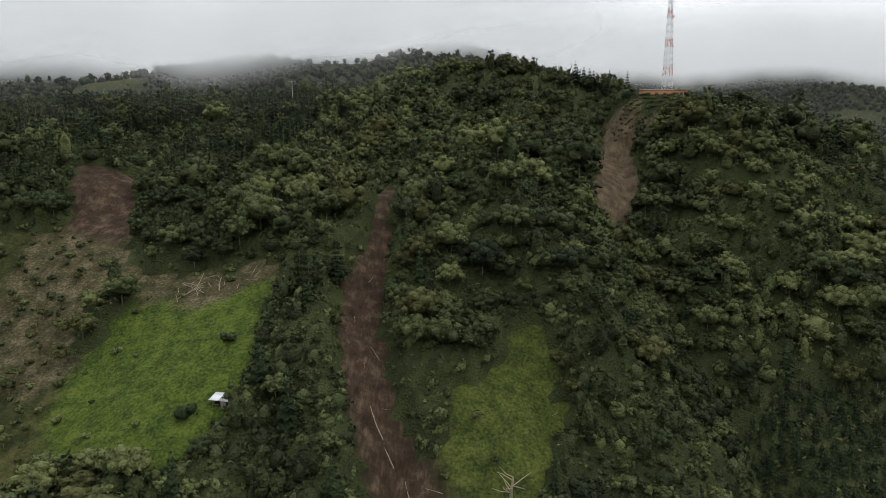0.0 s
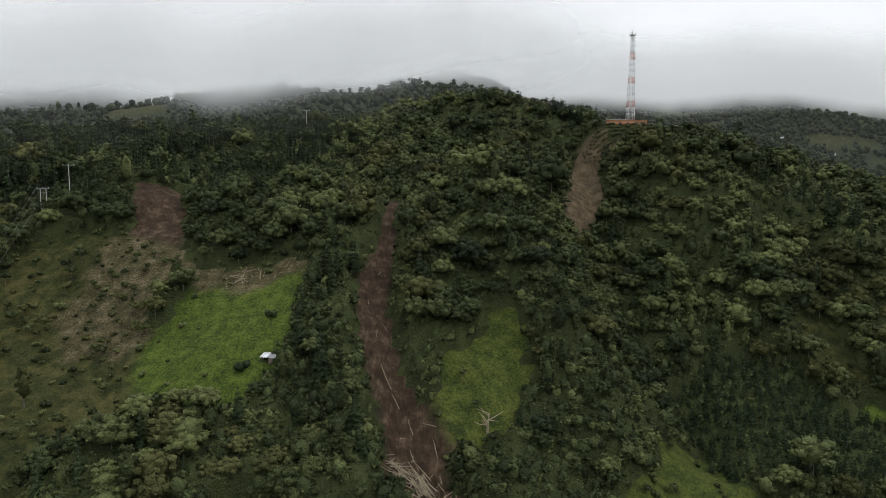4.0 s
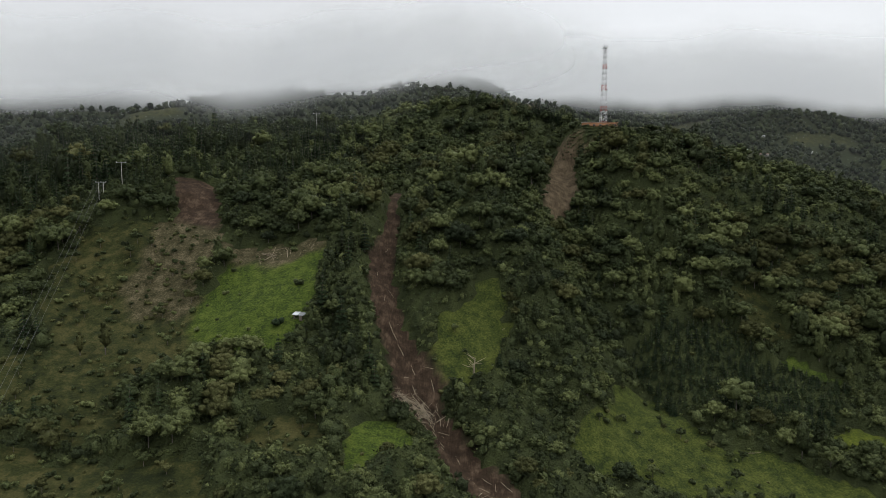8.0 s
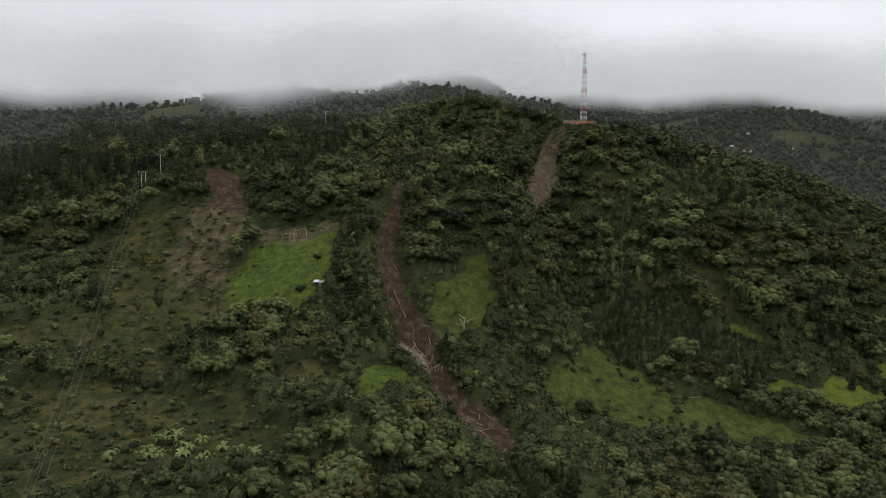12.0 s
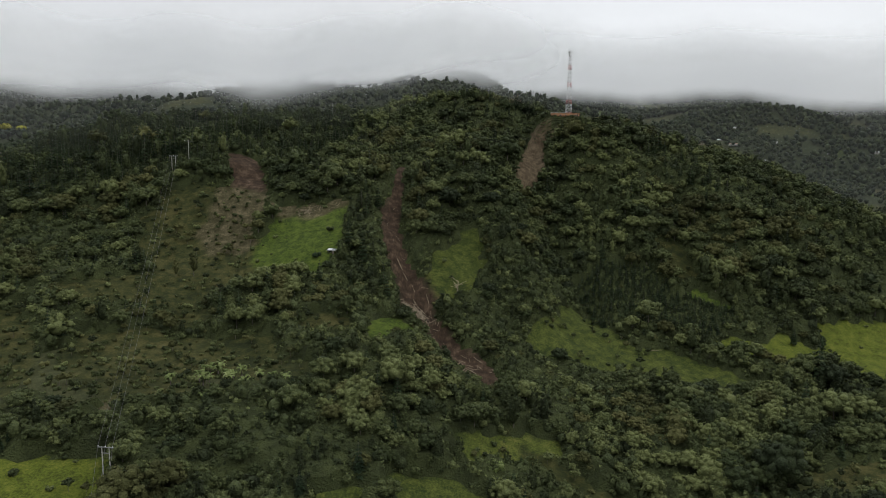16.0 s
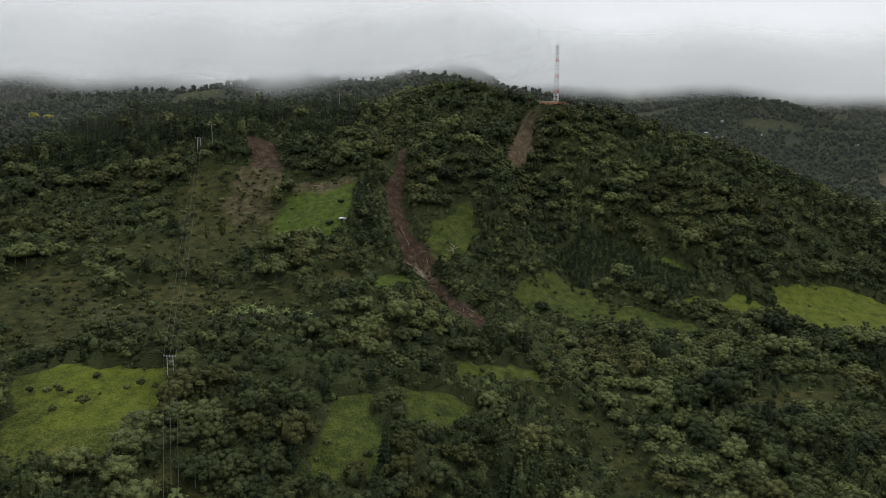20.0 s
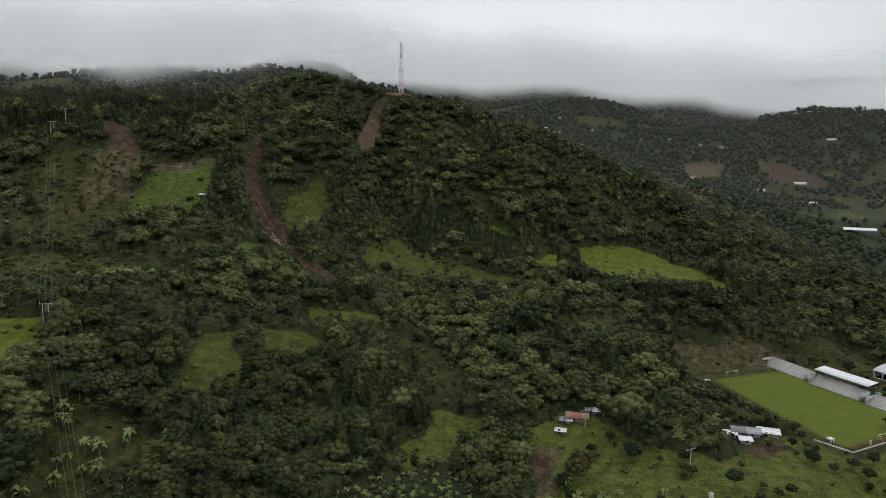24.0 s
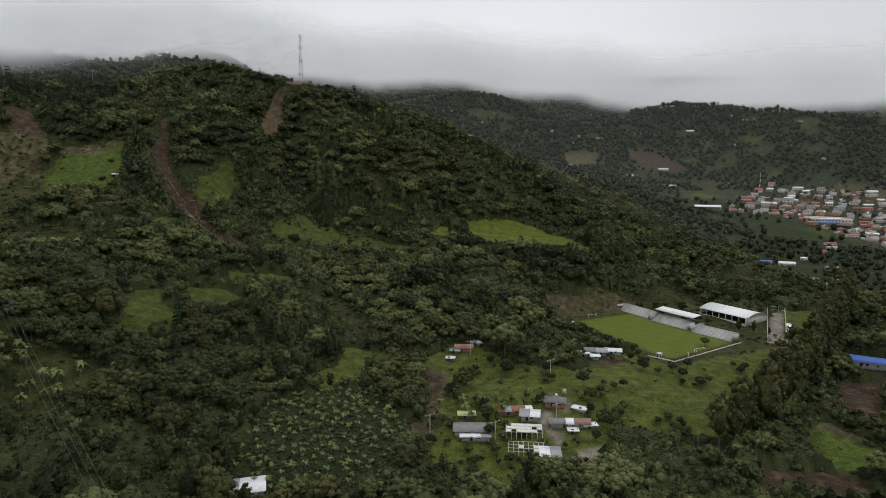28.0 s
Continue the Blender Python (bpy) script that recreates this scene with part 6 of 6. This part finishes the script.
for f in (0, 1):
    x = f * (HL - 0.2)
    part("gable", (np.array([(x + dx, y, z) for dx in (0, 0.2) for y, z in [(HD, 6.8), (0, 6.8)] + [(yy, zz - 0.02) for yy, zz in arc]]), np.array([(0, 1 + i, 2 + i) for i in range(1, 13)] + [(15, 17 + i, 16 + i) for i in range(1, 13)])), PLASTER_GREY, root)
part("floor", box(0.3, HL - 0.3, 0.3, HD - 0.3, -0.1, 0.12), CONCRETE, root)
for i, x in enumerate(np.linspace(0.4, HL - 0.4, 8)):
    part("column", box(x - 0.2, x + 0.2, -0.1, 0.3, 0, 7.0), PLASTER, root)
    part("column", box(x - 0.2, x + 0.2, HD - 0.3, HD + 0.1, 0, 7.0), PLASTER, root)
    part("roof_truss", join([beam((x, arc[k][0], arc[k][1] - 0.25), (x, arc[k + 1][0], arc[k + 1][1] - 0.25), 0.1, 4) for k in range(n - 1)] + [beam((x, 0.3, 6.6), (x, HD - 0.3, 6.6), 0.08, 4)]), STEEL_GREY, root)
for x in np.linspace(3, HL - 3, 6):
    part("parapet_stripe", box(x - 1.2, x + 1.2, -0.06, 0.0, 1.0, 2.0), BLUE_PAINT if int(x) % 2 else PLASTER_GREY, root)

for u, facing, label in ((-47.5, 1, "white football goal at the far end"), (47.5, -1, "white football goal beside the corner fence")):
    root = tagged(new("football_goal"), label, "goal", "goals of the football ground")
    x, y, _ = on_pitch(u, 0)
    stand_at(root, x, y, AXIS, -0.01)
    w, h = 3.66, 2.44
    part("post", beam((0, -w, 0), (0, -w, h), 0.1), STEEL_WHITE, root)
    part("post", beam((0, w, 0), (0, w, h), 0.1), STEEL_WHITE, root)
    part("crossbar", beam((0, -w, h), (0, w, h), 0.1), STEEL_WHITE, root)
    for s in (-w, w):
        part("stay", join([beam((0, s, h), (-facing * 1.0, s, h - 0.2), 0.05), beam((-facing * 1.0, s, h - 0.2), (-facing * 2.0, s, 0), 0.05)]), STEEL_WHITE, root)

fence = tagged(new("pitch_fence"), "brown picket fence on a low pale wall round the pitch corner", "fence")
corners = [(243.5, -196.0), (250.8, -210.5), (314.5, -191.0)]
for (ax, ay), (bx, by) in zip(corners, corners[1:]):
    length = math.hypot(bx - ax, by - ay)
    m = pose(ax, ay, 0, 0, 0, math.degrees(math.atan2(by - ay, bx - ax)))
    co, tri = box(0, length, -0.25, 0.25, -4.0, 0.5)
    part("base_wall", (np.array([m @ Vector(c) for c in co]), tri), CONCRETE_PALE, fence)
    for i in range(int(length / 1.3) + 1):
        d = min(length, i * 1.3)
        co, tri = box(d - 0.09, d + 0.09, -0.09, 0.09, 0.5, 2.6 + 0.25 * (i % 3 == 0))
        part("picket", (np.array([m @ Vector(c) for c in co]), tri), POST_BROWN, fence)
    for z in (1.1, 2.1):
        co, tri = box(0, length, -0.05, 0.05, z, z + 0.09)
        part("rail", (np.array([m @ Vector(c) for c in co]), tri), POST_BROWN, fence)
root = tagged(new("gate_pillar"), "pale gate pillar in the corner fence", "pillar")
stand_at(root, 262.5, -206.8, 17, -3)
part("shaft", box(-0.3, 0.3, -0.3, 0.3, 0, 6.0), CONCRETE_PALE, root)
part("cap", box(-0.4, 0.4, -0.4, 0.4, 6.0, 6.2), CONCRETE_PALE, root)

for x, y, s, label in ((248.8, -199.6, 2.4, "small white kiosk at the pitch corner"), (239.0, -118.0, 2.2, "small white kiosk beside the far goal")):
    root = tagged(new("kiosk"), label, "kiosk")
    stand_at(root, x, y, AXIS, float(height(x, y)) - 0.3)
    for b in (box(-s / 2, s / 2, -s / 2, -s / 2 + 0.12, 0, 2.3), box(-s / 2, s / 2, s / 2 - 0.12, s / 2, 0, 2.3), box(-s / 2, -s / 2 + 0.12, -s / 2 + 0.12, s / 2 - 0.12, 0, 2.3), box(s / 2 - 0.12, s / 2, -s / 2 + 0.12, s / 2 - 0.12, 0, 2.3)):
        part("wall", b, PLASTER, root)
    part("roof_slab", box(-s / 2 - 0.15, s / 2 + 0.15, -s / 2 - 0.15, s / 2 + 0.15, 2.3, 2.45), TIN_WHITE, root)
    opening(root, "window", 0, -s / 2, 1.0, 1.0, 0.8, 0)
root = tagged(new("water_tank"), "sea-green plastic water tank behind the bleachers", "water tank")
stand_at(root, 317, -152, 0, 0)
part("body", tube([(0, 0, 0), (0, 0, 2.4), (0, 0, 2.9)], [1.6, 1.6, 0.5], 14), SEAGREEN, root)
part("lid", tube([(0, 0, 2.85), (0, 0, 3.1)], [0.55, 0.5], 10), SEAGREEN, root)

# fenced earth court
court = tagged(new("court_fence"), "tall white posts and rails round an earth court", "fence")
ring = [(329, -197), (337, -204), (393, -147), (381, -143)]
for k in range(4):
    (ax, ay), (bx, by) = ring[k], ring[(k + 1) % 4]
    n = max(2, int(math.hypot(bx - ax, by - ay) / 3.2))
    for i in range(n):
        x, y = ax + (bx - ax) * i / n, ay + (by - ay) * i / n
        z = float(height(x, y))
        part("post", beam((x, y, z - 0.3), (x, y, z + 5), 0.06), STEEL_WHITE, court)
    for zz in (0.6, 2.5, 4.9):
        part("rail", beam((ax, ay, float(height(ax, ay)) + zz), (bx, by, float(height(bx, by)) + zz), 0.035, 4), STEEL_WHITE, court)
root = tagged(new("court_shelter"), "narrow white roofed shelter beside the court", "shelter")
stand_at(root, 366, -178, math.degrees(math.atan2(23, 20)), float(height(366, -178)) - 0.2)
part("roof_sheet", sheet_roof((-12, -1.8, 3.0), (12, -1.8, 3.0), (12, 1.8, 3.4), (-12, 1.8, 3.4), 0.5, 0.04), TIN_WHITE, root)
for x in (-11, -5.5, 0, 5.5, 11):
    for y in (-1.4, 1.4):
        part("post", beam((x, y, -0.5), (x, y, 3.1), 0.08), STEEL_GREY, root)
for x, y in ((330, -172), (338, -176), (344, -183)):
    tree("lone_tree", "slim", int(x) % 3, "thin grey-green tree in front of the sports hall", "tree", LEAF_DARK, x, y, 0.62, x)
for x, y in ((318, -134), (322, -142), (312, -118), (324, -150), (316, -108), (327, -120), (308, -96), (320, -98)):
    tree("lone_tree", "broad", int(x) % 6, "dark leafy tree behind the bleachers", "tree", LEAF_DARK, x, y, 0.62, x)

# ---------------------------------------------------------------- the hamlet
G = "houses of the hamlet"
house("farmhouse", "farmhouse with a grey fibre-cement roof", 112.5, -255.5, -20, 12.5, 6.5, 2.7, PLASTER_GREY, [ASBESTOS], "shed", 0.12, 3, group=G)
house("lean_to", "lean-to with a bright white tin roof before the farmhouse", 113.2, -260.4, -20, 11.5, 4.2, 2.4, PLASTER_GREY, [TIN_WHITE, TIN_WHITE, TIN], "shed", 0.1, 1, group=G)
house("farmhouse", "farmhouse with a rusty red tin roof", 135.5, -246.5, -14, 11.0, 5.5, 2.6, ADOBE, [RUST, TIN, RUST, RUST], "gable", 0.2, 2, group=G)
house("outhouse", "small white block beside the rusty farmhouse", 142.5, -249.0, -14, 2.8, 2.6, 2.4, PLASTER, [TIN_WHITE], "shed", 0.1, 1, False, group=G)
house("shed", "shed with a tilted grey tin roof", 140.5, -255.5, -28, 7.5, 5.0, 2.6, PLASTER_GREY, [TIN, TIN_WHITE], "shed", 0.2, 1, group=G)
house("shed", "dark shed with a white tin roof beside the frame", 134.0, -287.0, -22, 7.0, 6.0, 3.8, TIMBER, [TIN_WHITE, TIN], "shed", 0.14, 2, group=G)
house("farmhouse", "brick farmhouse with a grey hipped roof", 156.0, -249.5, -32, 8.6, 6.5, 2.6, BRICKWORK, [ASBESTOS], "hip", 0.3, 2, group=G)
house("shed", "low shed under a white sheet roof", 165.0, -256.0, -48, 5.4, 3.4, 1.8, PLASTER_GREY, [TIN_WHITE], "gable", 0.12, 1, False, group=G)
house("farmhouse", "long farmhouse with grey and brown patched roof", 153.5, -267.0, -22, 16.0, 5.4, 2.6, PLASTER_GREY, [ASBESTOS, ASBESTOS, TIN_WHITE, TILE, TILE], "gable", 0.2, 4, group=G)
house("shed", "little shed under a white tin sheet", 152.0, -273.0, -22, 3.2, 2.0, 1.8, TIMBER, [TIN_WHITE], "shed", 0.1, 0, group=G)
house("shed", "little pale shed by the path", 161.0, -271.5, -10, 4.6, 2.2, 1.8, TIMBER, [TIN_WHITE], "shed", 0.1, 0, group=G)
house("shed", "small shed with a yellow-green roof", 116.0, -242.5, -18, 6.6, 4.2, 2.2, TIMBER, [ROOF_GREEN], "gable", 0.16, 1, group=G)
house("farmhouse", "brown-roofed farmhouse on the upper pasture", 141.5, -170.0, -24, 9.0, 6.0, 2.6, ADOBE, [TILE, RUST, TILE], "gable", 0.22, 2, group=G)
house("shed", "small pale-roofed shed behind the farmhouse", 150.5, -166.5, -24, 5.5, 3.0, 2.0, TIMBER, [TIN, TIN_WHITE], "shed", 0.12, 0, group=G)
house("shed", "low shelter under white and grey sheets", 135.5, -172.0, -24, 4.5, 3.0, 1.8, TIMBER, [TIN], "shed", 0.12, 0, group=G)
house("shed", "tiny shelter under a white sheet", 130.0, -180.0, -24, 3.6, 2.4, 1.6, TIMBER, [TIN_WHITE], "shed", 0.1, 0, group=G)
house("farmhouse", "house with half white and half grey tin roof", 21.0, -275.0, -4, 12.0, 8.5, 2.8, PLASTER_GREY, [TIN, TIN_WHITE, TIN_WHITE], "shed", 0.1, 2, group=G)
house("shed", "small white-roofed shed among trees", 108.5, -297.0, -20, 5.5, 4.5, 2.4, PLASTER, [TIN_WHITE], "gable", 0.16, 1, group=G)
house("shed", "small tin-roofed shed among trees", 115.0, -300.5, -32, 5.0, 4.0, 2.4, PLASTER_GREY, [TIN_WHITE], "gable", 0.2, 1, group=G)
house("farmhouse", "house with a grey roof beside the pitch", 212.0, -192.0, -26, 11.0, 6.5, 2.8, PLASTER_GREY, [ASBESTOS, TIN], "gable", 0.2, 3, group=G)
house("shed", "shed with a white tin roof beside the pitch", 222.5, -193.5, -30, 8.0, 4.8, 2.4, PLASTER_GREY, [TIN_WHITE], "shed", 0.1, 1, group=G)
house("outhouse", "small white block before the grey-roofed house", 206.5, -200.5, -26, 4.0, 3.6, 2.4, PLASTER, [TIN_WHITE], "shed", 0.06, 1, False, group=G)
house("outhouse", "little white shed under the trees", 204.0, -193.0, -26, 4.5, 3.0, 2.0, PLASTER, [TIN_WHITE], "shed", 0.1, 0, group=G)
house("shed", "tiny white hut alone in the wood", 147.0, -130.0, -20, 4.6, 3.4, 2.6, PLASTER, [TIN_WHITE], "gable", 0.2, 1, group=G)
house("warehouse", "warehouse with a bright blue sheet roof", 350.0, -246.0, -52, 20.0, 11.0, 4.0, PLASTER_GREY, [ROOF_BLUE, ROOF_BLUE, ROOF_BLUE], "gable", 0.16, 3, group=G)


def bare_frame(name, label, x, y, yaw, w, d, h, bays, rows, patches, seed):
    """A skeleton of posts and beams with what is left of its sheets."""
    r = np.random.RandomState(seed)
    root = tagged(new(name), label, "frame")
    z0 = lowest(x, y, yaw, w, d)
    stand_at(root, x, y, yaw, z0)
    xs, ys = np.linspace(-w / 2, w / 2, bays), np.linspace(-d / 2, d / 2, rows)
    for px_ in xs:
        for py in ys:
            part("post", box(px_ - 0.12, px_ + 0.12, py - 0.12, py + 0.12, -0.5, h), CONCRETE_PALE, root)
        part("rafter", box(px_ - 0.1, px_ + 0.1, -d / 2 - 0.5, d / 2 + 0.5, h, h + 0.22), CONCRETE_PALE, root)
    for py in ys:
        part("purlin", box(-w / 2 - 0.5, w / 2 + 0.5, py - 0.1, py + 0.1, h + 0.23, h + 0.42), CONCRETE_PALE, root)
    for i in range(bays - 1):
        for j in range(rows - 1):
            if r.rand() < patches:
                part("sheet", sheet_roof((xs[i], ys[j] + 0.15, h + 0.46), (xs[i + 1], ys[j] + 0.15, h + 0.46), (xs[i + 1], ys[j + 1] - 0.1 - r.rand() * 0.8, h + 0.52), (xs[i], ys[j + 1] - 0.1, h + 0.5)), NETTING, root)


bare_frame("open_shed", "skeleton of a large shed with torn pale roof sheets", 133.5, -264.5, -24, 15.0, 9.0, 3.4, 8, 4, 0.68, 3)
bare_frame("open_shed", "bare concrete post frame without a roof", 128.8, -276.5, -24, 14.0, 9.5, 3.0, 8, 4, 0.1, 4)
bare_frame("trellis", "small bare timber trellis in the garden", 98.0, -283.0, -20, 6, 4, 2.2, 5, 3, 0.0, 5)
root = tagged(new("water_tank"), "pale round water tank behind the brick farmhouse", "water tank")
stand_at(root, 166, -240)
part("body", tube([(0, 0, -0.3), (0, 0, 1.6), (0, 0, 2.0)], [0.9, 0.9, 0.3], 12), CONCRETE_PALE, root)
for x, y, w in ((152, -243, 3.4), (155, -241, 2.2), (160, -243, 1.8), (172, -246, 1.6)):
    root = tagged(new("covered_heap"), "heap covered with a pale plastic sheet", "heap")
    stand_at(root, x, y, x * 7)
    r = np.random.RandomState(int(x))
    co, tri = lumps(r, 5, 8)
    part("sheet_cover", (co * (w * 0.6, w * 0.4, 0.9) + (0, 0, 0.4), tri), NETTING, root)
for x, y, t in ((168, -222, 10), (96, -252, 9), (143, -176, 8), (121, -263, 8), (150, -262, 8)):
    power_pole("street_pole", "thin single power pole beside the houses", x, y, 20, t, False)


# shrubs and small trees in the gardens of the hamlet
rng = np.random.RandomState(41)
PLOTS = [(112, -258), (135, -247), (141, -255), (134, -287), (156, -250), (165, -256), (153, -267), (116, -243), (133, -264), (129, -276), (141, -170), (150, -167), (212, -192), (222, -194), (206, -200), (98, -283), (108, -297), (161, -271)]
made = 0
while made < 130:
    hx, hy = PLOTS[rng.randint(len(PLOTS))]
    a, d = rng.uniform(0, 6.28), rng.uniform(7, 19)
    x, y = hx + d * math.cos(a), hy + d * math.sin(a)
    if min(math.hypot(x - px_, y - py) for px_, py in PLOTS) < 7.5 or float(cover(np.array([x]), np.array([y]))["path"][0]) > 0.1:
        continue
    made += 1
    k = rng.rand()
    if k < 0.62:
        tree("garden_shrub", "low", int(rng.randint(4)), "leafy green shrub in a garden of the hamlet", "shrub", (LEAF, LEAF_DEEP, LEAF_BROWN)[int(rng.randint(3))], x, y, rng.uniform(0.5, 0.95), rng.uniform(0, 6.28), "garden shrubs")
    elif k < 0.85:
        tree("garden_tree", "broad", int(rng.randint(6)), "small rounded tree beside the houses", "tree", (LEAF, LEAF_DEEP)[int(rng.randint(2))], x, y, rng.uniform(0.3, 0.5), rng.uniform(0, 6.28), "garden trees")
    else:
        tree("banana_plant", "banana", int(rng.randint(3)), "banana plant beside the houses", "banana plant", LEAF_BRIGHT, x, y, rng.uniform(0.7, 1.0), rng.uniform(0, 6.28), "banana plants by the houses", "leaves", "stalk")


# ---------------------------------------------------------------- the town and the far houses
rng = np.random.RandomState(21)


def town_house(label, x, y, yaw, w, d, h, wall, roof, style, group, cols):
    """A far house: walls, roof and its windows, each a part."""
    root = tagged(new("town_house"), label, "house", group)
    z = lowest(x, y, yaw, w, d) - 0.2
    stand_at(root, x, y, yaw, z)
    part("wall", box(-w / 2, w / 2, -d / 2, d / 2, 0, h), wall, root)
    if style == "flat":
        part("roof", join([box(-w / 2 - 0.3, w / 2 + 0.3, -d / 2 - 0.3, d / 2 + 0.3, h, h + 0.3), box(-w / 4, w / 8, -d / 4, d / 4, h + 0.3, h + 2.2)]), roof, root)
    else:
        r = d * 0.2
        part("roof", sheet_roof((-w / 2 - 0.5, -d / 2 - 0.5, h), (w / 2 + 0.5, -d / 2 - 0.5, h), (w / 2 + 0.5, 0, h + r), (-w / 2 - 0.5, 0, h + r), 1.2), roof, root)
        part("roof", sheet_roof((w / 2 + 0.5, d / 2 + 0.5, h), (-w / 2 - 0.5, d / 2 + 0.5, h), (-w / 2 - 0.5, 0, h + r), (w / 2 + 0.5, 0, h + r), 1.2), roof, root)
    for f in range(max(1, int(h / 3))):
        for i in range(cols):
            wx = -w / 2 + w * (i + 0.5) / cols
            part("window", box(wx - 0.6, wx + 0.6, -d / 2 - 0.06, -d / 2 + 0.02, f * 3 + 1.0, f * 3 + 2.2), DARK, root)


WALLS = [(PLASTER, "white"), (PLASTER, "white"), (BRICKWORK, "brick"), (BRICKWORK, "brick"), (PLASTER_GREY, "grey"), (ADOBE, "tan")]
ROOFS = [(TIN, "a grey tin roof"), (TIN_WHITE, "a pale tin roof"), (TILE, "a clay tile roof"), (TILE, "a clay tile roof"), (ASBESTOS, "a dark grey roof"), (RUST, "a rusty roof"), (ROOF_RED, "a red roof")]
TOWN = ((655, 235), (760, 300), (850, 378), (930, 335), (990, 240), (930, 130), (720, 25), (735, 120), (752, 200))
for i, row in enumerate(np.arange(-200, 260, 17.0)):
    for j, col in enumerate(np.arange(-240, 260, 15.0)):
        c, s = math.cos(0.62), math.sin(0.62)
        x, y = 830 + c * col - s * row + rng.uniform(-3, 3), 190 + s * col + c * row + rng.uniform(-3, 3)
        if float(inside(np.array(x), np.array(y), TOWN)) < 4 or rng.rand() < 0.14 or math.hypot(x - 790, y - 165) < 24:
            continue
        wall, wn_ = WALLS[rng.randint(len(WALLS))]
        roof, rn = ROOFS[rng.randint(len(ROOFS))]
        tall = rng.choice([3.2, 3.4, 6.2, 6.4, 9.2], p=[0.3, 0.25, 0.22, 0.15, 0.08])
        flat = rng.rand() < 0.3 and tall > 4
        town_house("%s town house with %s" % (wn_, "a flat concrete roof" if flat else rn), x, y, -35 + rng.choice([0, 90]) + rng.uniform(-5, 5), rng.uniform(9, 15), rng.uniform(7, 11), tall, wall, CONCRETE if flat else roof, "flat" if flat else "gable", "houses of the town", 3)
root = tagged(new("town_hall"), "large white building with a blue painted band in the town", "building")
stand_at(root, 790, 165, -40, float(height(790, 165)) - 0.5)
part("wall", box(-24, 24, -7, 7, 0, 8), PLASTER, root)
part("band", box(-24.1, 10, -7.12, -7.0, 2.0, 4.2), BLUE_PAINT, root)
part("roof", box(-24.6, 24.6, -7.6, 7.6, 8, 8.5), TIN_WHITE, root)
part("wing", box(-30, 14, 8, 18, 0, 9.5), PLASTER, root)
for i in range(12):
    part("window", box(-22 + i * 3.8, -20.4 + i * 3.8, -7.16, -6.98, 5.2, 6.8), DARK, root)
root = tagged(new("market_roof"), "long open shed roof at the edge of the town", "shed")
stand_at(root, 648, 236, -40, float(height(648, 236)))
part("roof", sheet_roof((-17, -7, 5.5), (17, -7, 5.5), (17, 7, 7.5), (-17, 7, 7.5), 1.0), TIN_WHITE, root)
for x in (-16, -8, 0, 8, 16):
    for y in (-6.4, 6.4):
        part("post", beam((x, y, -0.5), (x, y, 5.6 if y < 0 else 7.3), 0.2), STEEL_GREY, root)
root = tagged(new("radio_mast"), "slim red and white mast over the town", "radio mast")
stand_at(root, 846, 350, 0)
for i in range(7):
    part("mast_section", beam((0, 0, i * 4.5), (0, 0, i * 4.5 + 4.45), 0.7 - 0.06 * i, 6), STEEL_RED if i % 2 == 0 else STEEL_WHITE, root)

# houses along the valley road
for x, y, w, wall, roof, word in ((452, 46, 12, PLASTER, TIN_WHITE, "white house with a pale tin roof on the valley side"), (460, -2, 9, PLASTER_GREY, TIN, "grey house with a tin roof by the valley road"),
                                 (472, -10, 14, PLASTER_GREY, TIN, "grey house with a long tin roof by the valley road"), (500, -20, 10, PLASTER, ROOF_BLUE, "house with a blue roof by the valley road"),
                                 (497, 2, 8, PLASTER, SEAGREEN, "house with a green roof by the valley road"), (520, -25, 14, PLASTER_GREY, TIN_WHITE, "house with a white roof by the valley road"),
                                 (400, -10, 7, PLASTER, ROOF_RED, "small house with an orange-red roof in the trees"), (486, -98, 10, PLASTER, TIN_WHITE, "white house on the valley floor"),
                                 (510, -92, 13, PLASTER, TIN_WHITE, "white house with a terrace on the valley floor"), (492, -80, 8, PLASTER_GREY, TIN, "grey house on the valley floor"),
                                 (548, -50, 12, BRICKWORK, TILE, "brick house on the valley floor"), (560, -10, 10, PLASTER, TIN_WHITE, "white house below the town"), (600, 10, 11, BRICKWORK, RUST, "brick house below the town"),
                                 (640, 30, 12, PLASTER, TIN, "white house below the town"), (670, 60, 12, PLASTER, ROOF_RED, "house with a red roof below the town")):
    town_house(word, x, y, -42 + (x % 7) * 3, w, w * 0.55, 3.2, wall, roof, "gable", "houses along the valley road", 3)
# scattered houses on the hills
k = 0
while k < 46:
    az, d = rng.uniform(2, 50), rng.uniform(1150, 2000)
    x, y = 15 + d * math.sin(radians(az)), -504 + d * math.cos(radians(az))
    if float(height(x, y)) > 290:
        continue
    k += 1
    town_house("small pale house on the far hillside", x, y, -az + rng.uniform(-20, 20), rng.uniform(9, 20), rng.uniform(6, 9), 3.4, PLASTER, TIN_WHITE if rng.rand() < 0.7 else TILE, "gable", "houses on the far hills", 2)
for x, y, w in ((-95, 345, 9), (-60, 352, 7), (20, 330, 9), (30, 335, 6), (-232, 96, 8), (8, 320, 7)):
    town_house("small white house among the trees of the slope", x, y, 8, w, 5, 3.4, PLASTER, TIN_WHITE, "gable", "houses on the slope", 2)
